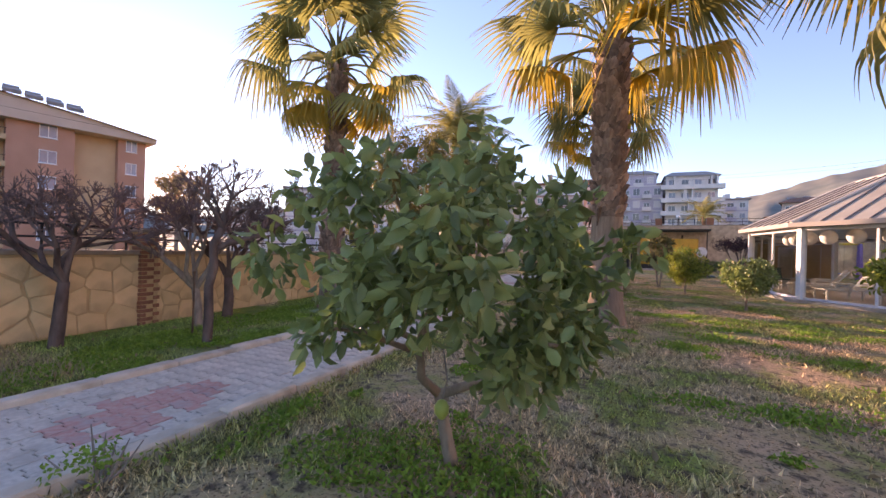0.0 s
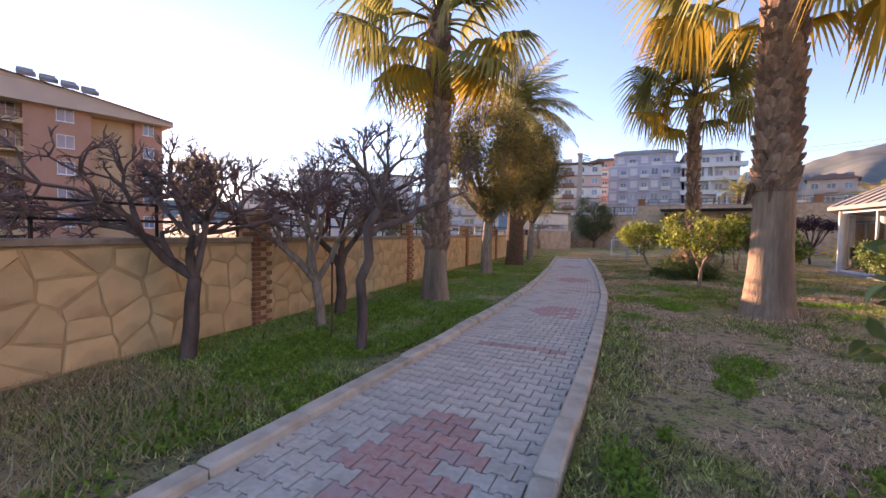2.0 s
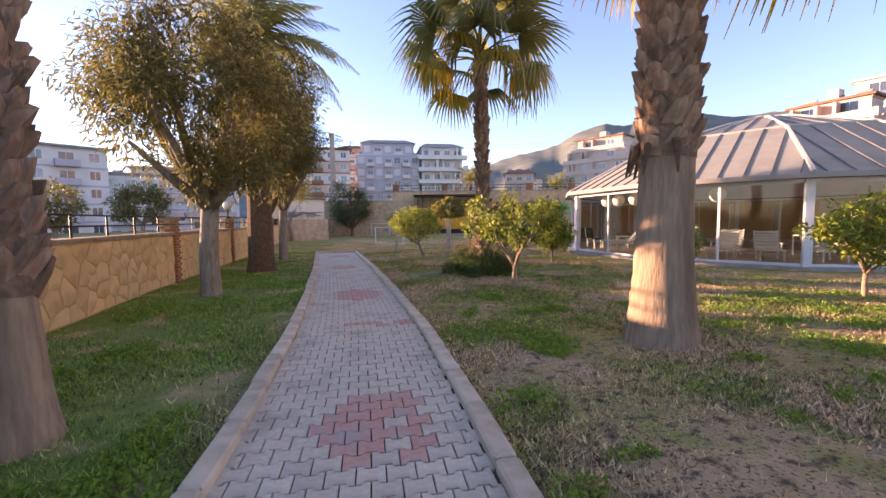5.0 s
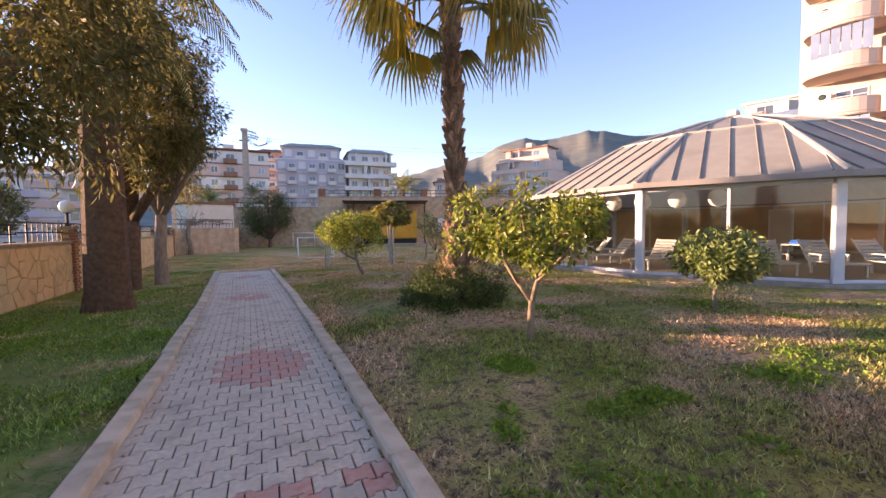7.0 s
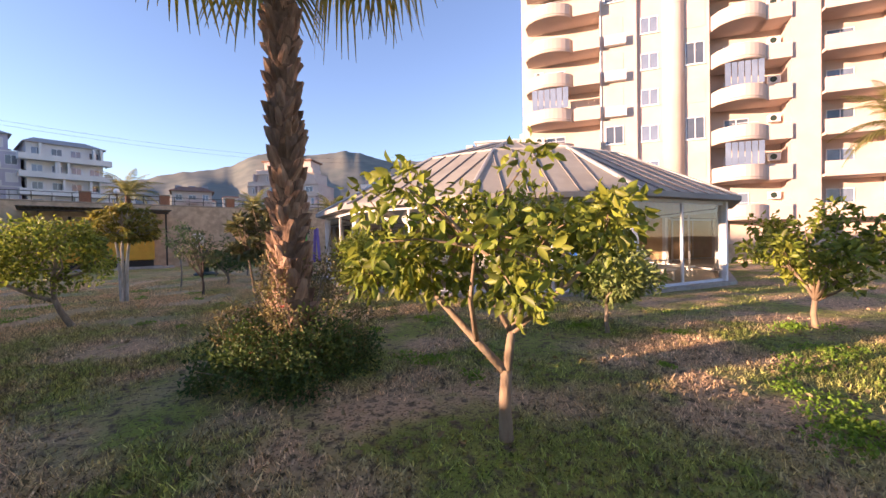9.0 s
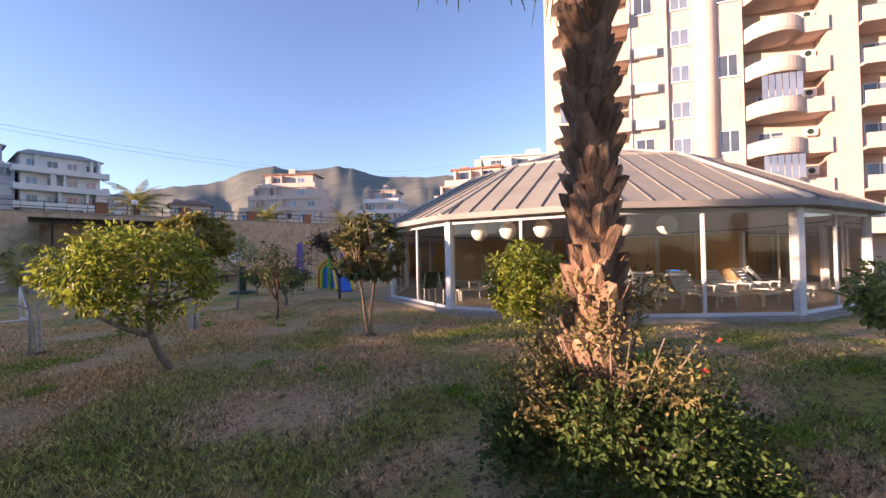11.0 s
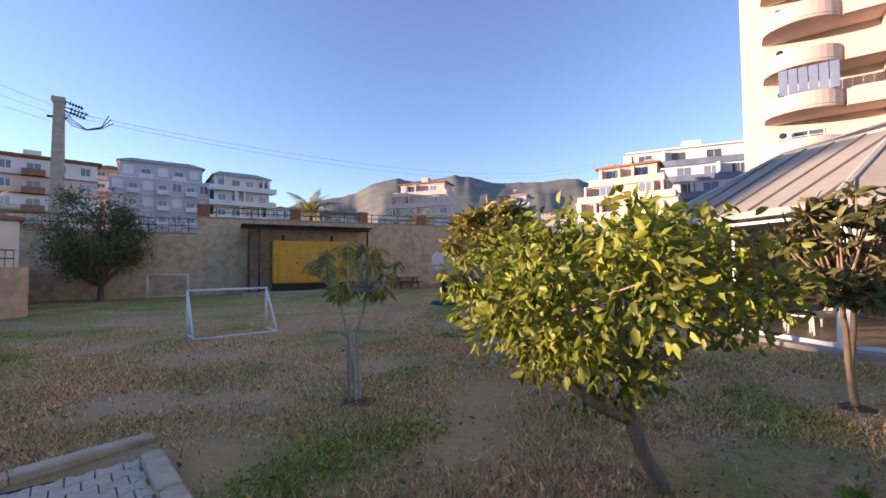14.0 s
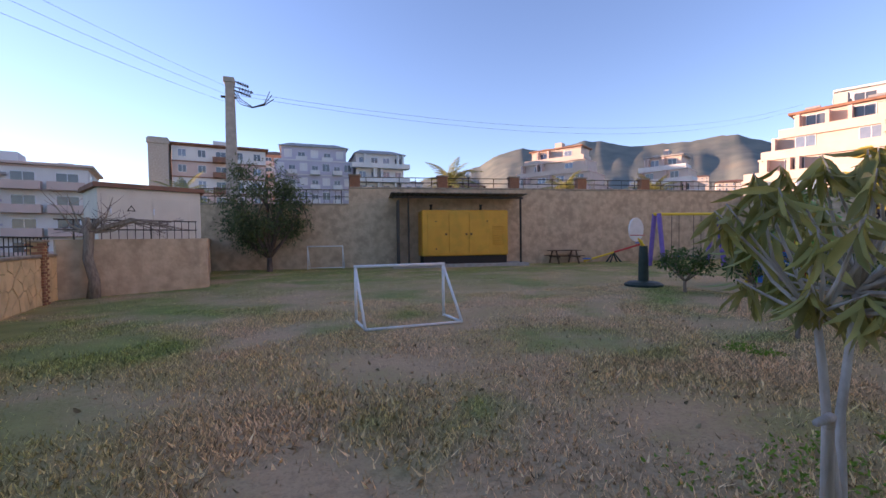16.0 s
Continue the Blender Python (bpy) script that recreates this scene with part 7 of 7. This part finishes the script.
for i, (z, x) in enumerate(((10.25, 0.95), (9.95, 1.15), (9.75, 1.05))):
    arm = part("insulator", Geo().tube([(0.2, 0, z), (x, 0, z - 0.25)], 0.03, 6), IRON, pole, "string of dark insulators")
    for k in range(5):
        q = Vector((0.2, 0, z)).lerp(Vector((x, 0, z - 0.25)), 0.3 + 0.15 * k)
        part("disc", Geo(Matrix.Translation(q) @ Matrix.Rotation(radians(105), 4, "Y")).lathe([(0.03, -0.04), (0.11, -0.02), (0.11, 0.0), (0.03, 0.03)], sides=10), IRON, arm)
    loop = [Vector((0.15, 0, 9.9 - 0.2 * i)), Vector((0.5, 0.1, 9.35 - 0.15 * i)), Vector((1.1, 0.1, 8.95 - 0.02 * i)), Vector((1.7, 0.1, 9.2 - 0.05 * i)), Vector((2.0 + 0.1 * i, 0.1, 9.9 - 0.2 * i))]
    part("jumper", Geo().tube(loop, 0.022, 6), CABLE, pole)
for k, (a, b, sag) in enumerate((((-4.0, 48.9, 9.7), (60.0, 58.0, 18.0), 2.5), ((-4.2, 48.9, 9.5), (60.0, 59.5, 17.5), 2.5), ((-24.3, -9.0, 8.7), (-4.5, 48.9, 9.9), 2.0), ((-24.3, -9.0, 8.25), (-4.6, 48.9, 9.5), 2.0), ((-24.3, -9.0, 7.8), (-4.7, 48.9, 9.1), 2.0))):
    c = thing("overhead_cable", "thin dark overhead cable", "cable", (0, 0, 0), group="overhead cables")
    part("wire", Geo().tube([Vector(a).lerp(Vector(b), i / 20) - Vector((0, 0, 4 * sag * (i / 20) * (1 - i / 20))) for i in range(21)], 0.008 if k < 2 else 0.005, 5), CABLE, c)
tank = thing("blue_tank", "blue plastic water tank beside the pole", "tank", (-5.0, 49.6, 2.9))
part("body", Geo().box(-0.7, -0.4, -3.0, 0.6, 0.5, 0.55, None, 0.05), BLUE_PLASTIC, tank)
for x, y, s, z0 in ((-10.5, 66, 71, 0.0), (12.5, 60, 72, 1.4), (33, 56, 73, 0.5), (30, 6.5, 74, 0.0), (24.0, 58, 75, 0.6)):
    feather_palm("feathery palm growing beyond the garden", (x, y), z0, 5.0 if s != 74 else 6.5, 0.3, 2.9, 20, s, FIBRE)


# ---- vegetation beyond the wall ----
leafy_tree("far_tree", "sunlit tree beside the orange building", (-46.5, 33.2), 4.0, 10.5, 2.6, 3.5, 0.22, 0.40, LEAF_FAR, BARK, 81, 70, 9000, 2.2)
leafy_tree("far_tree", "dark tree behind the garden wall", (-24, 52), 1.5, 5.5, 2.6, 1.4, 0.2, 0.30, LEAF_DARK, BARK, 82, 60, 8000, 2.2)
leafy_tree("far_tree", "dark tree behind the garden wall", (-17.0, 30), 1.2, 3.8, 1.6, 1.2, 0.14, 0.20, LEAF_DARK, BARK, 83, 50, 6000, 2.2)


# ---- lawn: blades, clover and fallen leaves ----
def scatter_blades(name, n, box, height, width, seed, mat, keep=None):
    r = np.random.default_rng(seed)
    x, y = r.uniform(box[0], box[2], n), r.uniform(box[1], box[3], n)
    mid = np.interp(y, [p[1] for p in PATH_LINE], [p[0] for p in PATH_LINE])
    ok = (np.abs(x - mid) > 0.98) | (y > 24.85)
    ok &= np.hypot(x - CX, y - CY) > 8.3
    line_x = np.interp(y, [p[1] for p in WEST], [p[0] for p in WEST])
    ok &= x > line_x + 0.03
    if keep is not None:
        ok &= keep(x, y, r)
    x, y = x[ok], y[ok]
    n = len(x)
    a, h = r.uniform(0, 2 * np.pi, n), height * r.uniform(0.4, 1.4, n)
    lean = r.normal(0, 0.55, (n, 2)) * h[:, None]
    w = width * r.uniform(0.6, 1.3, n)
    z = np.full(n, -0.012)
    base = np.stack([x, y, z], 1)
    side = np.stack([np.cos(a) * w, np.sin(a) * w, 0 * a], 1)
    tip = base + np.stack([lean[:, 0], lean[:, 1], h], 1)
    verts = np.stack([base - side, base + side, tip], 1).reshape(-1, 3)
    return part(name, array_mesh(name, verts, np.arange(3 * n).reshape(-1, 3)), mat)


def tufty(x, y, r):
    v = np.sin(x * 2.1 + 1.3 * np.sin(y * 1.7)) + np.sin(y * 2.6 + 1.1 * np.sin(x * 1.9)) + r.normal(0, 0.7, len(x))
    return v > -0.4


for box, n, h in (((-5.0, -1.5, 8.5, 13.0), 430000, 0.05), ((-5.5, 13.0, 9.5, 34.0), 500000, 0.05), ((-7.2, 34.0, 20.0, 47.0), 60000, 0.05), ((8.5, -3.0, 20.0, 13.0), 50000, 0.05)):
    tagged(scatter_blades("grass", n, box, h, 0.0065, n, BLADE, tufty), "short patchy grass blades", "grass", kind="stuff")


for box, n in (((-4.5, 0.5, 8.0, 14.0), 60000), ((-4.5, 14.0, 9.0, 31.0), 75000), ((-3.5, 17.0, 6.5, 28.0), 70000)):
    tagged(scatter_blades("coarse_grass", n, box, 0.055, 0.013, n, BLADE, tufty), "coarser tufts standing out of the lawn", "grass", kind="stuff")


def leaf_scatter(name, label, mat, spots, size, seed, flat=0.2):
    r = np.random.default_rng(seed)
    pts = np.array(spots)
    ways = r.normal(0, 1, (len(pts), 3))
    ways[:, 2] = r.uniform(0, flat, len(pts))
    ways /= np.linalg.norm(ways, axis=1, keepdims=True)
    return tagged(part(name, leaf_cloud(pts, ways, size, 1.7, r, -0.1, 0.4), mat), label, "leaves", kind="stuff")


sr = random.Random(77)
clumps = [(2.7, 2.9, 1.1, 0.9, 2600), (1.6, 9.9, 0.75, 1.2, 2400), (-2.1, 3.6, 0.9, 1.2, 3600), (-2.3, 6.2, 0.9, 1.2, 3000), (-3.2, 12.5, 1.0, 1.6, 2400), (-3.6, 16.0, 0.9, 2.0, 2000), (0.6, 23.4, 1.3, 0.8, 700),
          (-2.9, 9.8, 0.9, 1.2, 1600), (2.2, 5.4, 0.4, 0.7, 900), (1.6, 25.6, 1.2, 0.9, 420), (1.25, 3.2, 0.25, 0.8, 500), (-1.25, 5.6, 0.3, 1.4, 1500), (1.9, 12.2, 0.5, 0.5, 1100), (2.6, 11.3, 0.6, 0.3, 1000), (-1.6, 2.9, 0.6, 1.0, 2600), (-2.0, 4.9, 0.8, 1.0, 2600), (-1.5, 7.2, 0.5, 1.3, 2200), (-3.0, 7.6, 0.5, 1.2, 1400)]
for _ in range(34):         # added clumps, their bright green stands for sunlit grass
    clumps.append((sr.uniform(4.2, 9.5), sr.uniform(4.5, 11.5), sr.uniform(0.4, 0.9), sr.uniform(0.25, 0.5), 330))
for _ in range(85):        # small irregular tufts all over the lawn
    y = 1.5 + 26 * sr.random() ** 1.6
    x = path_x(y) + (sr.uniform(1.0, 8.0) if sr.random() < 0.74 else -sr.uniform(1.0, 2.4))
    s = sr.uniform(0.10, 0.45)
    clumps.append((x, y, s * sr.uniform(0.7, 1.5), s, int(1500 * s * s) + 40))
clover = []
for cx, cy, rx, ry, k in clumps:
    lobes = [(sr.uniform(-0.6, 0.6), sr.uniform(-0.6, 0.6), sr.uniform(0.3, 0.6)) for _ in range(4)]
    for _ in range(k):
        u, v, w = sr.choice(lobes)
        a, d = sr.uniform(0, 2 * math.pi), w * sr.random() ** 0.6
        x, y = cx + rx * (u + d * math.cos(a)), cy + ry * (v + d * math.sin(a))
        if abs(x - path_x(y)) > 0.98 and math.hypot(x - CX, y - CY) > 8.4 and x > -3.3 - max(0, y - 5) * 0.09:
            clover.append((x, y, sr.uniform(0.004, 0.035)))
leaf_scatter("clover", "bright green low weeds and clover, some standing for sunlit grass", CLOVER, clover, 0.042, 6, 0.2)
tagged(scatter_blades("dry_stalks", 2600, (-3.3, 1.3, -1.3, 3.0), 0.13, 0.005, 19, STRAW), "dry straw-coloured stalks by the garden wall", "dry grass", kind="stuff")
fallen = []
while len(fallen) < 1100:
    x, y = sr.uniform(-4, 9), sr.uniform(0, 30)
    if math.hypot(x - CX, y - CY) > 8.4 and abs(x - path_x(y)) > 0.98 and x > -3.2 - max(0, y - 5) * 0.08:
        fallen.append((x, y, 0.012))
leaf_scatter("fallen_leaves", "dry fallen leaves lying on the lawn", DEAD_LEAF, fallen, 0.068, 7, 0.12)

for x, y, r in ((1.02, 24.74, 0.24), (5.15, 21.2, 0.18)):
    t = thing("planting_soil", "dug dark soil round the foot of a tree", "soil", (x, y, ground_height(x, y)), group="dug soil round trees")
    g = Geo()
    n = 18
    pts = [(0, 0, 0.035)]
    for k, z in ((0.55, 0.03), (1.0, -0.02)):
        pts += [(r * k * sr.uniform(0.8, 1.2) * math.cos(2 * math.pi * i / n), r * k * sr.uniform(0.8, 1.2) * math.sin(2 * math.pi * i / n), z + sr.uniform(-0.008, 0.012)) for i in range(n)]
    g.add(pts, [(0, 1 + i, 1 + (i + 1) % n) for i in range(n)] + [(1 + i, 1 + n + i, 1 + n + (i + 1) % n, 1 + (i + 1) % n) for i in range(n)])
    part("mound", g, SOIL, t, smooth=True)
